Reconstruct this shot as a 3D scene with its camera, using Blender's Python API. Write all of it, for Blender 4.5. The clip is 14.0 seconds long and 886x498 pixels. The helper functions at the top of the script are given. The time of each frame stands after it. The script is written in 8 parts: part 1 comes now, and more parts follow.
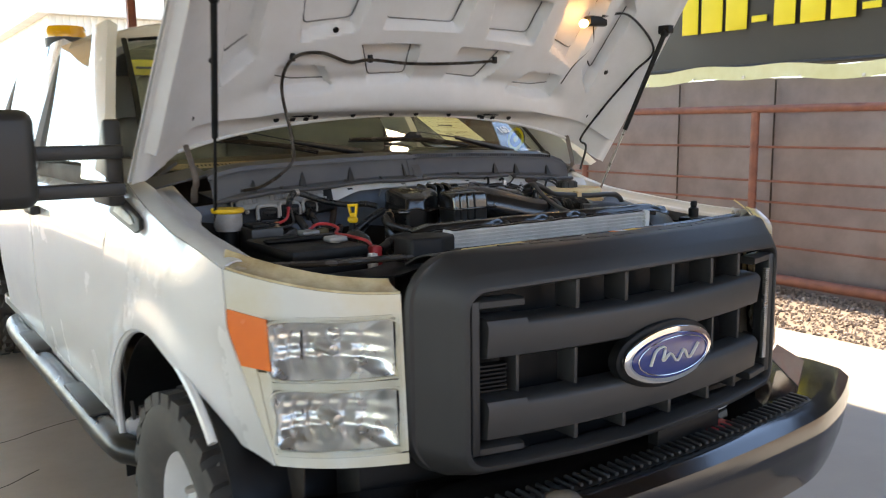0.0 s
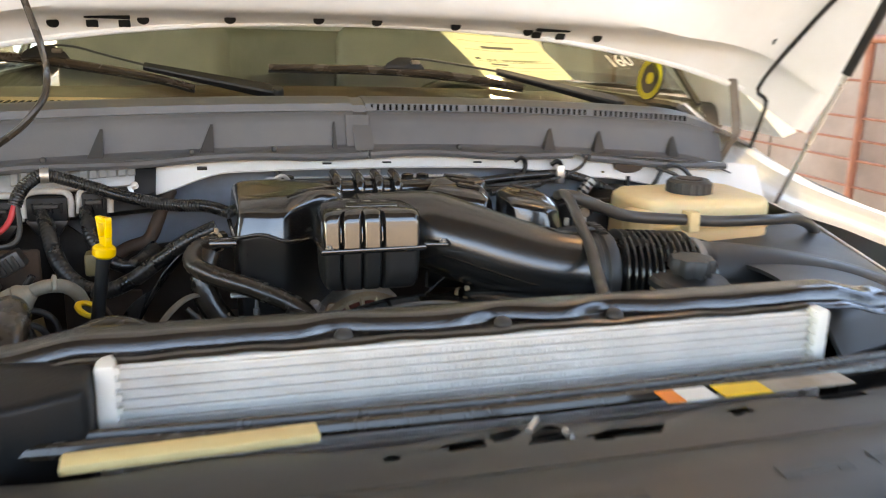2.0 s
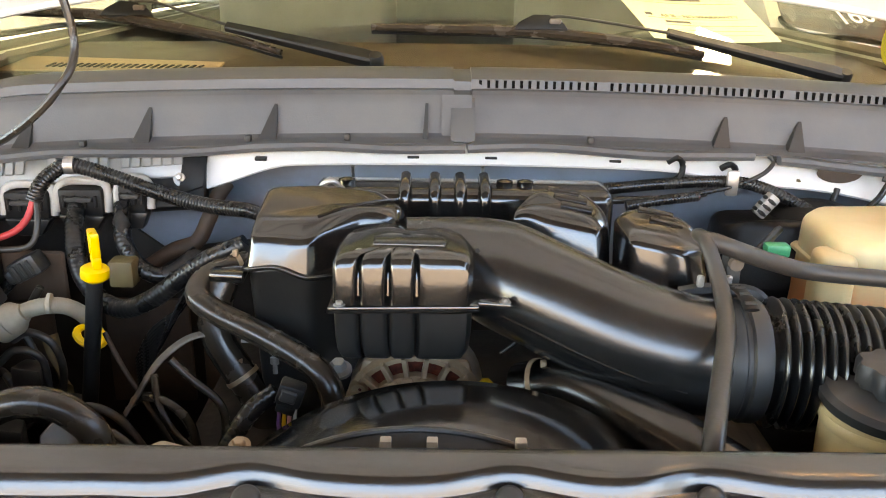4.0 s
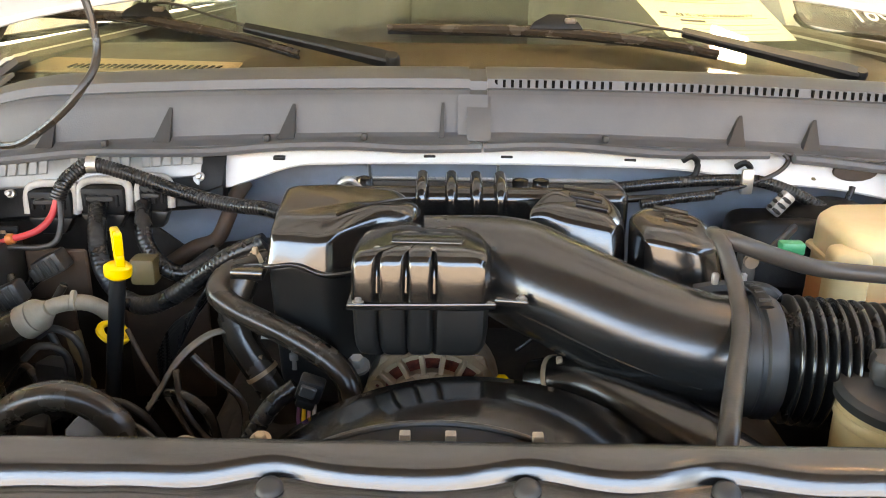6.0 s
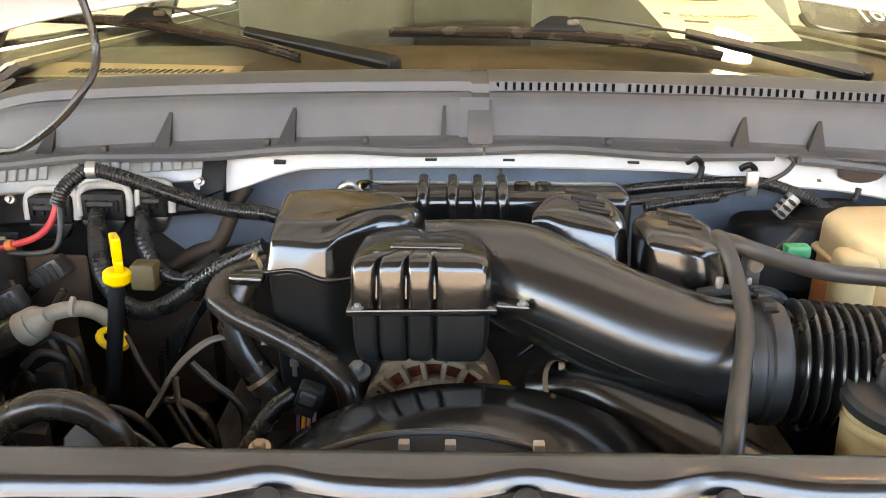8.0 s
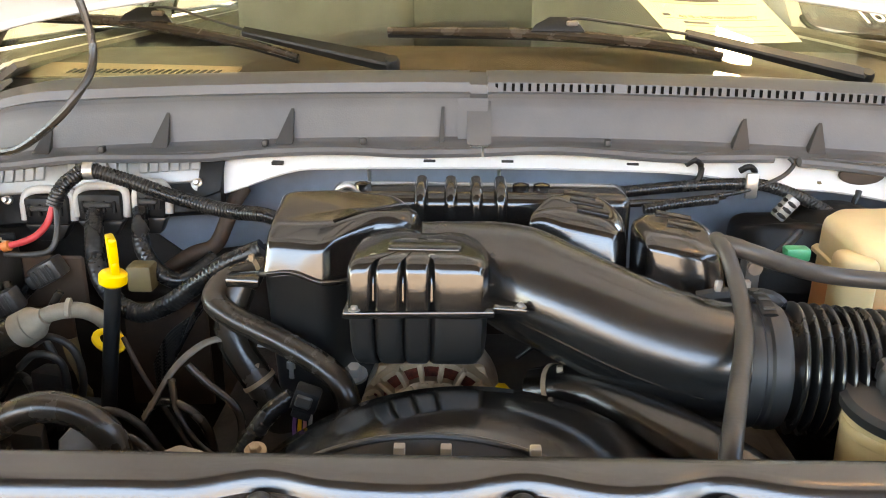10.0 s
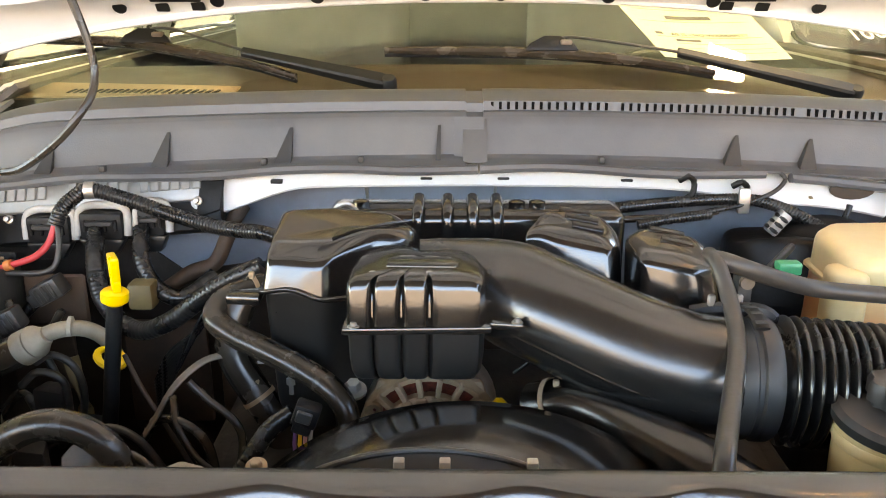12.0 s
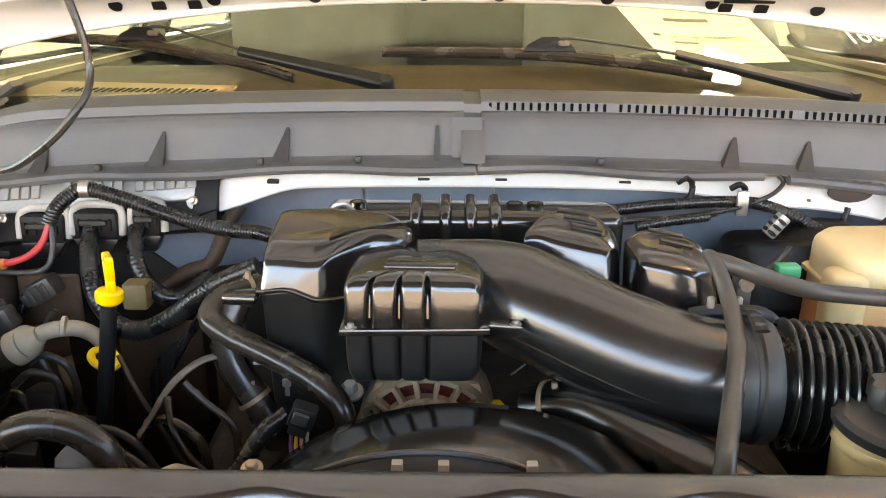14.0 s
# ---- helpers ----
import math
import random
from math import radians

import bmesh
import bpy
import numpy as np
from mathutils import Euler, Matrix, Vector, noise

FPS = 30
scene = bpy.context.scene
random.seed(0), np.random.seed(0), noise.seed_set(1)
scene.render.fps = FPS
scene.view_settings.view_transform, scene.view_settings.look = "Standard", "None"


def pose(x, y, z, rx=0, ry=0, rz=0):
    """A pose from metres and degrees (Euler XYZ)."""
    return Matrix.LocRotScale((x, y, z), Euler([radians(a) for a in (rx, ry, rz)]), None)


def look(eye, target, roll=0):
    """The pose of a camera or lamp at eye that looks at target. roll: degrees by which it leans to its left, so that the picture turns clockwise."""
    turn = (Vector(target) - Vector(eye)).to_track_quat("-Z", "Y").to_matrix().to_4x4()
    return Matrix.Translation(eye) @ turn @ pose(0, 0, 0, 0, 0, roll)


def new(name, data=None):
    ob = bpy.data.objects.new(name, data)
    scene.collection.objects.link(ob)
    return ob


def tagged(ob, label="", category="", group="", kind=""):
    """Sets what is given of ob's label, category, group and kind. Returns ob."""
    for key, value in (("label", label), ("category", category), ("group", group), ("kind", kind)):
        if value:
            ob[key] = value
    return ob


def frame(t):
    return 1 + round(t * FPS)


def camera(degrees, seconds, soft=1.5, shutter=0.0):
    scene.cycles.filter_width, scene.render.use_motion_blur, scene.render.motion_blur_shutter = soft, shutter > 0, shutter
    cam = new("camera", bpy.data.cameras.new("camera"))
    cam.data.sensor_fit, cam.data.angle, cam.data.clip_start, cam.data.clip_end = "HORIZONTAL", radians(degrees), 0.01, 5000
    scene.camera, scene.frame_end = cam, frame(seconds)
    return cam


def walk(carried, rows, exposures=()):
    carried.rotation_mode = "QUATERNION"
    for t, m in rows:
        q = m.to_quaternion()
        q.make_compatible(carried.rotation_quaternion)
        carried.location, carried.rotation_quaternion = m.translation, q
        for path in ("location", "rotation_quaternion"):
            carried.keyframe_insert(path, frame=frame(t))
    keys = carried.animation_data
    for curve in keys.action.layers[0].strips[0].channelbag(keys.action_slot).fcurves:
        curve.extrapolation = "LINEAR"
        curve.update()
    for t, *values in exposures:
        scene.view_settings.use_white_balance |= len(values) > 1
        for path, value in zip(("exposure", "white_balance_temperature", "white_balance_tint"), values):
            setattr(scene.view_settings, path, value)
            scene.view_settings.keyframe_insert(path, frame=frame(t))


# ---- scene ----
cam = camera(56.1, 14.0, soft=1.0, shutter=0.4)
PATH = [
    (0, (-1.59, -1.302, 1.474), (-0.45, 0.314, 1.177), -0.7),
    (0.5, (-1.223, -1.078, 1.473), (-0.155, 0.575, 1.119), -0.8),
    (1, (-0.894, -0.787, 1.471), (0.103, 0.905, 1.092), -0.0),
    (1.5, (-0.532, -0.556, 1.482), (0.264, 1.227, 1.049), 0.4),
    (2, (-0.301, -0.327, 1.488), (0.269, 1.525, 0.995), 1.7),
    (2.5, (-0.137, -0.124, 1.511), (0.155, 1.773, 0.948), 2.0),
    (3, (-0.027, -0.033, 1.516), (0.1, 1.867, 0.905), 1.7),
    (3.5, (-0.052, -0.017, 1.523), (0.0, 1.871, 0.867), 1.3),
    (6, (-0.059, -0.029, 1.528), (-0.067, 1.858, 0.866), 0.7),
    (6.5, (-0.057, -0.028, 1.528), (-0.074, 1.862, 0.874), 0.6),
    (7, (-0.058, -0.028, 1.531), (-0.078, 1.863, 0.882), 0.5),
    (7.5, (-0.057, -0.026, 1.53), (-0.079, 1.865, 0.88), 0.4),
    (8, (-0.054, -0.02, 1.528), (-0.076, 1.869, 0.87), 0.3),
    (10.5, (-0.05, -0.015, 1.528), (-0.074, 1.874, 0.872), 0.4),
    (11, (-0.049, -0.027, 1.53), (-0.071, 1.869, 0.891), 0.3),
    (11.5, (-0.052, -0.028, 1.532), (-0.068, 1.871, 0.905), 0.2),
    (12, (-0.051, -0.027, 1.534), (-0.068, 1.874, 0.911), 0.1),
    (12.5, (-0.05, -0.025, 1.533), (-0.065, 1.877, 0.917), 0.0),
    (13, (-0.05, -0.024, 1.533), (-0.063, 1.879, 0.918), 0.0),
    (13.5, (-0.051, -0.022, 1.531), (-0.057, 1.881, 0.914), 0.2),
    (14, (-0.055, -0.022, 1.531), (-0.058, 1.88, 0.913), 0.5),
]
walk(cam, [(t, look(eye, target, roll)) for t, eye, target, roll in PATH],
     exposures=[(0.0, 2.58, 8100, 11), (0.8, 2.88, 8400, 12), (1.5, 3.65, 9000, 12), (2.2, 4.06, 9700, 12), (3.0, 4.36, 9800, 12), (6.0, 4.63, 9800, 12), (14.0, 4.65, 9900, 12)])

# ---- world, sun, exposure ----
world = bpy.data.worlds.new("world")
scene.world = world
world.use_nodes = True
_wn = world.node_tree
_bg = _wn.nodes["Background"]
_sky = _wn.nodes.new("ShaderNodeTexSky")
_sky.sky_type = 'NISHITA'
_sky.sun_disc = False
SUN_EL, SUN_AZ = 58.0, 12.0
_sky.sun_elevation = radians(SUN_EL)
_sky.sun_rotation = radians(SUN_AZ)
_sky.dust_density = 0.15
_sky.altitude = 1500.0
_sky.ozone_density = 2.5
_bg.inputs[1].default_value = 0.15
_wn.links.new(_sky.outputs[0], _bg.inputs[0])
sun = new("sun", bpy.data.lights.new("sun", 'SUN'))
sun.data.energy, sun.data.angle, sun.data.color = 3.0, radians(1.0), (1.0, 0.90, 0.77)
_sd = Vector((math.sin(radians(SUN_AZ)) * math.cos(radians(SUN_EL)), math.cos(radians(SUN_AZ)) * math.cos(radians(SUN_EL)), math.sin(radians(SUN_EL))))
sun.matrix_world = Matrix.Translation((0, 0, 20)) @ _sd.to_track_quat("Z", "Y").to_matrix().to_4x4()


# ---- materials ----
def mat(name, col, rough=0.5, metal=0.0, col2=None, scale=6.0, amount=0.35, bump=0.05, bscale=120.0, coat=0.0, rvar=0.12, rnd=0.0, spec=0.5):
    """Two scales of variation: stains (scale) between col and col2, grain (bscale) as bump, and a roughness that follows the stains."""
    m = bpy.data.materials.new(name)
    m.use_nodes = True
    nt = m.node_tree
    N, L = nt.nodes, nt.links
    bs = N["Principled BSDF"]
    tc = N.new("ShaderNodeTexCoord")
    n1 = N.new("ShaderNodeTexNoise")
    n1.inputs["Scale"].default_value = scale
    n1.inputs["Detail"].default_value = 7.0
    n1.inputs["Roughness"].default_value = 0.62
    n2 = N.new("ShaderNodeTexNoise")
    n2.inputs["Scale"].default_value = bscale
    n2.inputs["Detail"].default_value = 3.0
    L.new(tc.outputs["Object"], n1.inputs["Vector"])
    L.new(tc.outputs["Object"], n2.inputs["Vector"])
    c2 = col2 or tuple(c * 0.72 for c in col)
    rm = N.new("ShaderNodeMapRange")
    rm.inputs[1].default_value, rm.inputs[2].default_value = 0.38, 0.68
    L.new(n1.outputs["Fac"], rm.inputs[0])
    ml = N.new("ShaderNodeMath")
    ml.operation = 'MULTIPLY'
    ml.inputs[1].default_value = amount
    L.new(rm.outputs[0], ml.inputs[0])
    mx = N.new("ShaderNodeMixRGB")
    mx.inputs[1].default_value = (*col, 1)
    mx.inputs[2].default_value = (*c2, 1)
    L.new(ml.outputs[0], mx.inputs[0])
    out = mx.outputs[0]
    if rnd:
        oi = N.new("ShaderNodeObjectInfo")
        hs = N.new("ShaderNodeHueSaturation")
        mr = N.new("ShaderNodeMapRange")
        mr.inputs[3].default_value, mr.inputs[4].default_value = 1 - rnd, 1 + rnd
        L.new(oi.outputs["Random"], mr.inputs[0])
        L.new(mr.outputs[0], hs.inputs["Value"])
        L.new(out, hs.inputs["Color"])
        out = hs.outputs[0]
    L.new(out, bs.inputs["Base Color"])
    rr = N.new("ShaderNodeMapRange")
    rr.inputs[1].default_value, rr.inputs[2].default_value = 0.3, 0.7
    rr.inputs[3].default_value, rr.inputs[4].default_value = max(0.02, rough - rvar), min(1, rough + rvar)
    L.new(n1.outputs["Fac"], rr.inputs[0])
    L.new(rr.outputs[0], bs.inputs["Roughness"])
    bs.inputs["Metallic"].default_value = metal
    bs.inputs["Coat Weight"].default_value = coat
    bs.inputs["Coat Roughness"].default_value = 0.06
    bs.inputs["Specular IOR Level"].default_value = spec
    if bump:
        bp = N.new("ShaderNodeBump")
        bp.inputs["Strength"].default_value = bump
        bp.inputs["Distance"].default_value = 0.004
        L.new(n2.outputs["Fac"], bp.inputs["Height"])
        L.new(bp.outputs[0], bs.inputs["Normal"])
    return m


def glass(name, tint=(1, 1, 1), rough=0.0, mixin=0.0):
    m = bpy.data.materials.new(name)
    m.use_nodes = True
    bs = m.node_tree.nodes["Principled BSDF"]
    bs.inputs["Base Color"].default_value = (*tint, 1)
    bs.inputs["Transmission Weight"].default_value = 1.0
    bs.inputs["Roughness"].default_value = rough
    bs.inputs["IOR"].default_value = 1.45
    return m


def glow(name, col, strength):
    m = bpy.data.materials.new(name)
    m.use_nodes = True
    bs = m.node_tree.nodes["Principled BSDF"]
    bs.inputs["Base Color"].default_value = (*col, 1)
    bs.inputs["Emission Color"].default_value = (*col, 1)
    bs.inputs["Emission Strength"].default_value = strength
    return m


M_WHITE = mat("white_paint", (0.76, 0.75, 0.72), 0.25, 0, (0.73, 0.715, 0.68), 2.0, 0.5, 0.0, 300, coat=0.6, rvar=0.05)
M_WHITE_IN = mat("white_primer_paint", (0.68, 0.67, 0.65), 0.40, 0, (0.54, 0.52, 0.48), 9.0, 0.35, 0.02, 160, rvar=0.12)
# dusty white paint with the firewall's bluish shade put into its colour
M_SHADED_WHITE = mat("dusty_shaded_white_paint", (0.20, 0.235, 0.29), 0.34, 0, (0.10, 0.10, 0.10), 5.0, 0.7, 0.05, 60)
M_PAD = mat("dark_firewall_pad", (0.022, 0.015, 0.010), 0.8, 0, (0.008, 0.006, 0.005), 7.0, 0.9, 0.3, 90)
M_RUST = mat("rust_brown_panel", (0.075, 0.040, 0.022), 0.7, 0, (0.03, 0.018, 0.012), 8.0, 0.9, 0.15, 70)
M_OLIVE = mat("dusty_olive_plastic", (0.16, 0.115, 0.045), 0.6, 0, (0.09, 0.06, 0.03), 20.0, 0.8, 0.05, 150)
M_APRON_IN = mat("grimy_inner_steel", (0.035, 0.026, 0.02), 0.65, 0, (0.012, 0.009, 0.007), 6.0, 0.9, 0.1, 60)
M_BROWN = mat("dusty_brown_steel", (0.050, 0.030, 0.019), 0.75, 0, (0.013, 0.009, 0.007), 11.0, 0.9, 0.15, 80)
M_MATT = mat("matt_black_plastic", (0.022, 0.0215, 0.021), 0.48, 0, (0.033, 0.032, 0.030), 4.0, 0.7, 0.05, 900, rvar=0.07)
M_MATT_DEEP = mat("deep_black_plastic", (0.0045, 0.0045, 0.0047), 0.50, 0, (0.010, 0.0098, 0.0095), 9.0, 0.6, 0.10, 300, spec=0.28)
M_COWL = mat("grey_black_cowl_plastic", (0.066, 0.066, 0.070), 0.46, 0, (0.102, 0.099, 0.097), 5.0, 0.85, 0.06, 420, rvar=0.12)
M_GLOSS = mat("dressed_black_plastic", (0.0055, 0.005, 0.0047), 0.14, 0, (0.017, 0.015, 0.013), 11.0, 0.8, 0.02, 160, coat=0.2, rvar=0.07, spec=0.8)
M_TUBE = mat("satin_tube_plastic", (0.008, 0.0076, 0.0072), 0.23, 0, (0.018, 0.017, 0.0155), 7.0, 0.7, 0.03, 220, rvar=0.08, spec=0.9)
M_SATIN = mat("satin_black_plastic", (0.010, 0.0095, 0.009), 0.32, 0, (0.018, 0.017, 0.016), 10.0, 0.7, 0.03, 300, rvar=0.07)
M_SHROUD = mat("shiny_shroud_plastic", (0.008, 0.0076, 0.0072), 0.11, 0, (0.015, 0.0145, 0.014), 8.0, 0.7, 0.07, 1300, rvar=0.07, spec=1.0)
M_RUBBER = mat("dressed_rubber", (0.026, 0.019, 0.0135), 0.26, 0, (0.050, 0.038, 0.027), 18.0, 0.6, 0.05, 200, rvar=0.10)
M_RUBBER_K = mat("knitted_rubber", (0.007, 0.0058, 0.0048), 0.22, 0, (0.013, 0.0105, 0.0085), 18.0, 0.6, 0.03, 500, rvar=0.08, spec=0.7)
M_RUBBER_G = mat("greyed_rubber", (0.028, 0.025, 0.022), 0.4, 0, (0.05, 0.044, 0.038), 16.0, 0.8, 0.05, 200)
M_BELLOWS = mat("dressed_bellows_rubber", (0.009, 0.0085, 0.008), 0.24, 0, (0.018, 0.016, 0.014), 14.0, 0.7, 0.02, 200, spec=0.8)
M_TYRE = mat("tyre_rubber", (0.055, 0.050, 0.046), 0.8, 0, (0.10, 0.09, 0.08), 14.0, 0.8, 0.15, 120)
M_LOOM = mat("loom_plastic", (0.008, 0.008, 0.008), 0.28, 0, (0.025, 0.022, 0.02), 20.0, 0.7, 0.03, 200)
M_TAPE = mat("dusty_loom_tape", (0.022, 0.02, 0.019), 0.45, 0, (0.06, 0.05, 0.04), 26.0, 0.9, 0.12, 120)
M_ALU = mat("cast_aluminium", (0.55, 0.52, 0.48), 0.4, 0.9, (0.33, 0.29, 0.25), 20.0, 0.7, 0.12, 160)
M_CAST = mat("tan_cast_aluminium", (0.46, 0.33, 0.21), 0.5, 0.3, (0.26, 0.19, 0.13), 24.0, 0.7, 0.15, 200)
M_STAY = mat("dull_tan_steel", (0.15, 0.12, 0.095), 0.6, 0, (0.08, 0.06, 0.045), 20.0, 0.8, 0.1, 120)
M_CORE = mat("radiator_aluminium", (0.66, 0.645, 0.61), 0.5, 0.0, (0.50, 0.48, 0.44), 10.0, 0.8, 0.05, 200)
M_ECU = mat("dull_aluminium", (0.30, 0.29, 0.275), 0.45, 0.5, (0.19, 0.18, 0.165), 14.0, 0.8, 0.06, 150)
M_PALE = mat("pale_grey_plastic", (0.42, 0.40, 0.37), 0.5, 0, (0.25, 0.23, 0.2), 25.0, 0.7, 0.05, 150)
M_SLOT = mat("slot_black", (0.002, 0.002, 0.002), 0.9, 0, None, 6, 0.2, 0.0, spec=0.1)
M_CHROME = mat("chrome", (0.82, 0.82, 0.83), 0.1, 1.0, (0.7, 0.69, 0.67), 8.0, 0.4, 0.0, 100, rvar=0.05)
M_STEEL = mat("zinc_steel", (0.55, 0.54, 0.52), 0.35, 0.9, (0.4, 0.36, 0.3), 20.0, 0.6, 0.05, 200)
M_YELLOW = mat("yellow_plastic", (0.86, 0.52, 0.005), 0.38, 0, (0.72, 0.40, 0.01), 12.0, 0.5, 0.03, 150)
M_YELLOW_SIGN = mat("yellow_card", (0.85, 0.72, 0.04), 0.5, 0, (0.72, 0.60, 0.05), 6.0, 0.4, 0.0)
M_TAN_STICK = mat("yellowed_foam", (0.78, 0.58, 0.27), 0.7, 0, (0.62, 0.44, 0.2), 12.0, 0.6, 0.1, 200)
M_RED = mat("red_cable", (0.50, 0.03, 0.035), 0.45, 0, (0.30, 0.03, 0.03), 14.0, 0.6, 0.03, 150)
M_GREEN = mat("green_plastic", (0.02, 0.30, 0.13), 0.4, 0, None, 10.0, 0.4, 0.02)
M_BLUE = mat("badge_blue", (0.022, 0.035, 0.16), 0.25, 0, (0.03, 0.045, 0.2), 6.0, 0.3, 0.0, coat=0.8, rvar=0.04)
M_CREAM = mat("cream_plastic", (0.74, 0.56, 0.30), 0.42, 0, (0.60, 0.42, 0.20), 7.0, 0.7, 0.04, 120)
M_AMBER = mat("amber_lens", (0.86, 0.19, 0.03), 0.2, 0, (0.7, 0.14, 0.02), 8.0, 0.4, 0.0, coat=0.6)
M_BEACON = mat("yellow_amber_dome", (0.82, 0.40, 0.01), 0.25, 0, (0.7, 0.32, 0.02), 8.0, 0.4, 0.0, coat=0.6)
M_GAP_LINE = mat("grey_gap_line", (0.16, 0.155, 0.145), 0.7, 0, (0.09, 0.085, 0.08), 20.0, 0.8, 0.1, 200)
M_WOODISH = mat("dusty_tan_metal", (0.40, 0.34, 0.27), 0.7, 0, (0.22, 0.17, 0.12), 16.0, 0.8, 0.1, 120)
M_ORANGE_SEAL = mat("orange_seal", (0.60, 0.17, 0.04), 0.5, 0, (0.40, 0.10, 0.03), 30, 0.5, 0.0)
M_DUSTPIPE = mat("dusty_pale_pipe", (0.29, 0.24, 0.18), 0.6, 0.15, (0.20, 0.155, 0.11), 26.0, 0.8, 0.1, 120)
M_DIRTGREY = mat("dusty_tan_fitting", (0.19, 0.145, 0.10), 0.7, 0.0, (0.10, 0.075, 0.055), 22.0, 0.8, 0.1, 120)
M_PAPER = mat("pale_yellow_paper", (0.64, 0.66, 0.49), 0.8, 0, (0.58, 0.60, 0.43), 5.0, 0.4, 0.0)
M_INK = mat("black_ink", (0.05, 0.05, 0.06), 0.7, 0, None, 5.0, 0.2, 0.0)
# one tan trim twice: a darkened copy, and a lit copy for the corner
M_DASH = mat("darkened_tan_dashboard", (0.042, 0.028, 0.017), 0.6, 0, (0.03, 0.02, 0.013), 5.0, 0.6, 0.08, 400)
M_DASH_LIT = mat("lit_tan_dash_panel", (0.34, 0.235, 0.14), 0.6, 0, (0.27, 0.18, 0.11), 5.0, 0.6, 0.06, 400)
M_SEAT = mat("grey_tan_cloth", (0.30, 0.27, 0.23), 0.85, 0, (0.22, 0.2, 0.17), 8.0, 0.7, 0.1, 300)
M_CABIN = mat("dark_cabin_trim", (0.10, 0.09, 0.08), 0.7, 0, (0.07, 0.06, 0.05), 6.0, 0.6, 0.05, 300)
M_GLASS = glass("window_glass", (0.90, 0.94, 0.86))
M_TINT = glass("tinted_side_glass", (0.22, 0.235, 0.205))
M_LENS = glass("hazed_lens", (0.97, 0.96, 0.93), 0.10)
M_REFLECTOR = mat("lamp_reflector", (0.80, 0.80, 0.79), 0.30, 1.0, (0.6, 0.58, 0.55), 12.0, 0.6, 0.0, rvar=0.08)
M_STAINED = mat("sun_stained_lens_top", (0.66, 0.55, 0.33), 0.2, 0, (0.30, 0.18, 0.07), 9.0, 0.85, 0.02, 200, coat=0.5)
M_YELLOWED = mat("yellowed_lens_rim", (0.66, 0.65, 0.575), 0.18, 0, (0.60, 0.47, 0.20), 4.0, 0.55, 0.02, 200, coat=0.5)
M_CONCRETE = mat("pale_concrete", (0.30, 0.295, 0.29), 0.85, 0, (0.26, 0.255, 0.25), 1.2, 0.7, 0.1, 40)
M_APRON = mat("weathered_concrete", (0.29, 0.28, 0.26), 0.85, 0, (0.23, 0.22, 0.205), 1.2, 0.7, 0.1, 40)
M_STUCCO = mat("tan_stucco", (0.36, 0.31, 0.265), 0.9, 0, (0.29, 0.24, 0.20), 0.8, 0.8, 0.3, 30)
M_FLOOR = mat("tan_concrete_floor", (0.58, 0.465, 0.36), 0.6, 0, (0.46, 0.365, 0.28), 1.4, 0.8, 0.08, 40)
M_GRAVELBED = mat("gravel_bed", (0.26, 0.21, 0.17), 0.95, 0, (0.16, 0.13, 0.11), 16.0, 0.9, 0.6, 60)
M_STONE = mat("gravel_stone", (0.33, 0.27, 0.23), 0.9, 0, (0.2, 0.16, 0.14), 30.0, 0.9, 0.3, 90, rnd=0.5)
M_PIPE = mat("red_oxide_pipe", (0.23, 0.085, 0.055), 0.55, 0, (0.15, 0.06, 0.045), 9.0, 0.8, 0.08, 80)
M_MESH = mat("brown_shade_mesh", (0.25, 0.205, 0.20), 0.65, 0, (0.17, 0.138, 0.135), 2.5, 0.8, 0.55, 130)
M_BANNER = mat("black_vinyl", (0.025, 0.023, 0.022), 0.45, 0, (0.04, 0.037, 0.033), 2.0, 0.6, 0.05, 60)
M_BANNERY = mat("yellow_vinyl_print", (0.85, 0.70, 0.03), 0.5, 0, (0.75, 0.60, 0.03), 3.0, 0.4, 0.0)
M_BAND = mat("yellowed_hem", (0.72, 0.72, 0.45), 0.6, 0, (0.62, 0.60, 0.30), 4.0, 0.7, 0.05, 80)
M_SIDING = mat("white_siding", (0.74, 0.72, 0.66), 0.5, 0, (0.62, 0.6, 0.54), 2.0, 0.6, 0.0)
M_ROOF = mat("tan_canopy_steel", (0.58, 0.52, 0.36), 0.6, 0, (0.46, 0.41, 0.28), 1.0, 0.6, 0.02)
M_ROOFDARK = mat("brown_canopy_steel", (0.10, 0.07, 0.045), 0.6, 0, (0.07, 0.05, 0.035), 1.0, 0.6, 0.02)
M_EARTH = mat("pale_earth", (0.32, 0.27, 0.21), 0.95, 0, (0.24, 0.20, 0.16), 0.6, 0.8, 0.2, 20)
M_BULB = glow("hot_bulb", (1.0, 0.55, 0.22), 8.0)
M_PANEL = glow("lamp_diffuser", (1.0, 0.86, 0.62), 22.0)

# translucent sheet for a roof panel made up to brighten the windshield
M_ADDED_PANEL = bpy.data.materials.new("added_translucent_panel")
M_ADDED_PANEL.use_nodes = True
_t = M_ADDED_PANEL.node_tree.nodes.new("ShaderNodeBsdfTranslucent")
_t.inputs["Color"].default_value = (0.24, 0.245, 0.19, 1)
M_ADDED_PANEL.node_tree.links.new(_t.outputs[0], M_ADDED_PANEL.node_tree.nodes["Material Output"].inputs["Surface"])


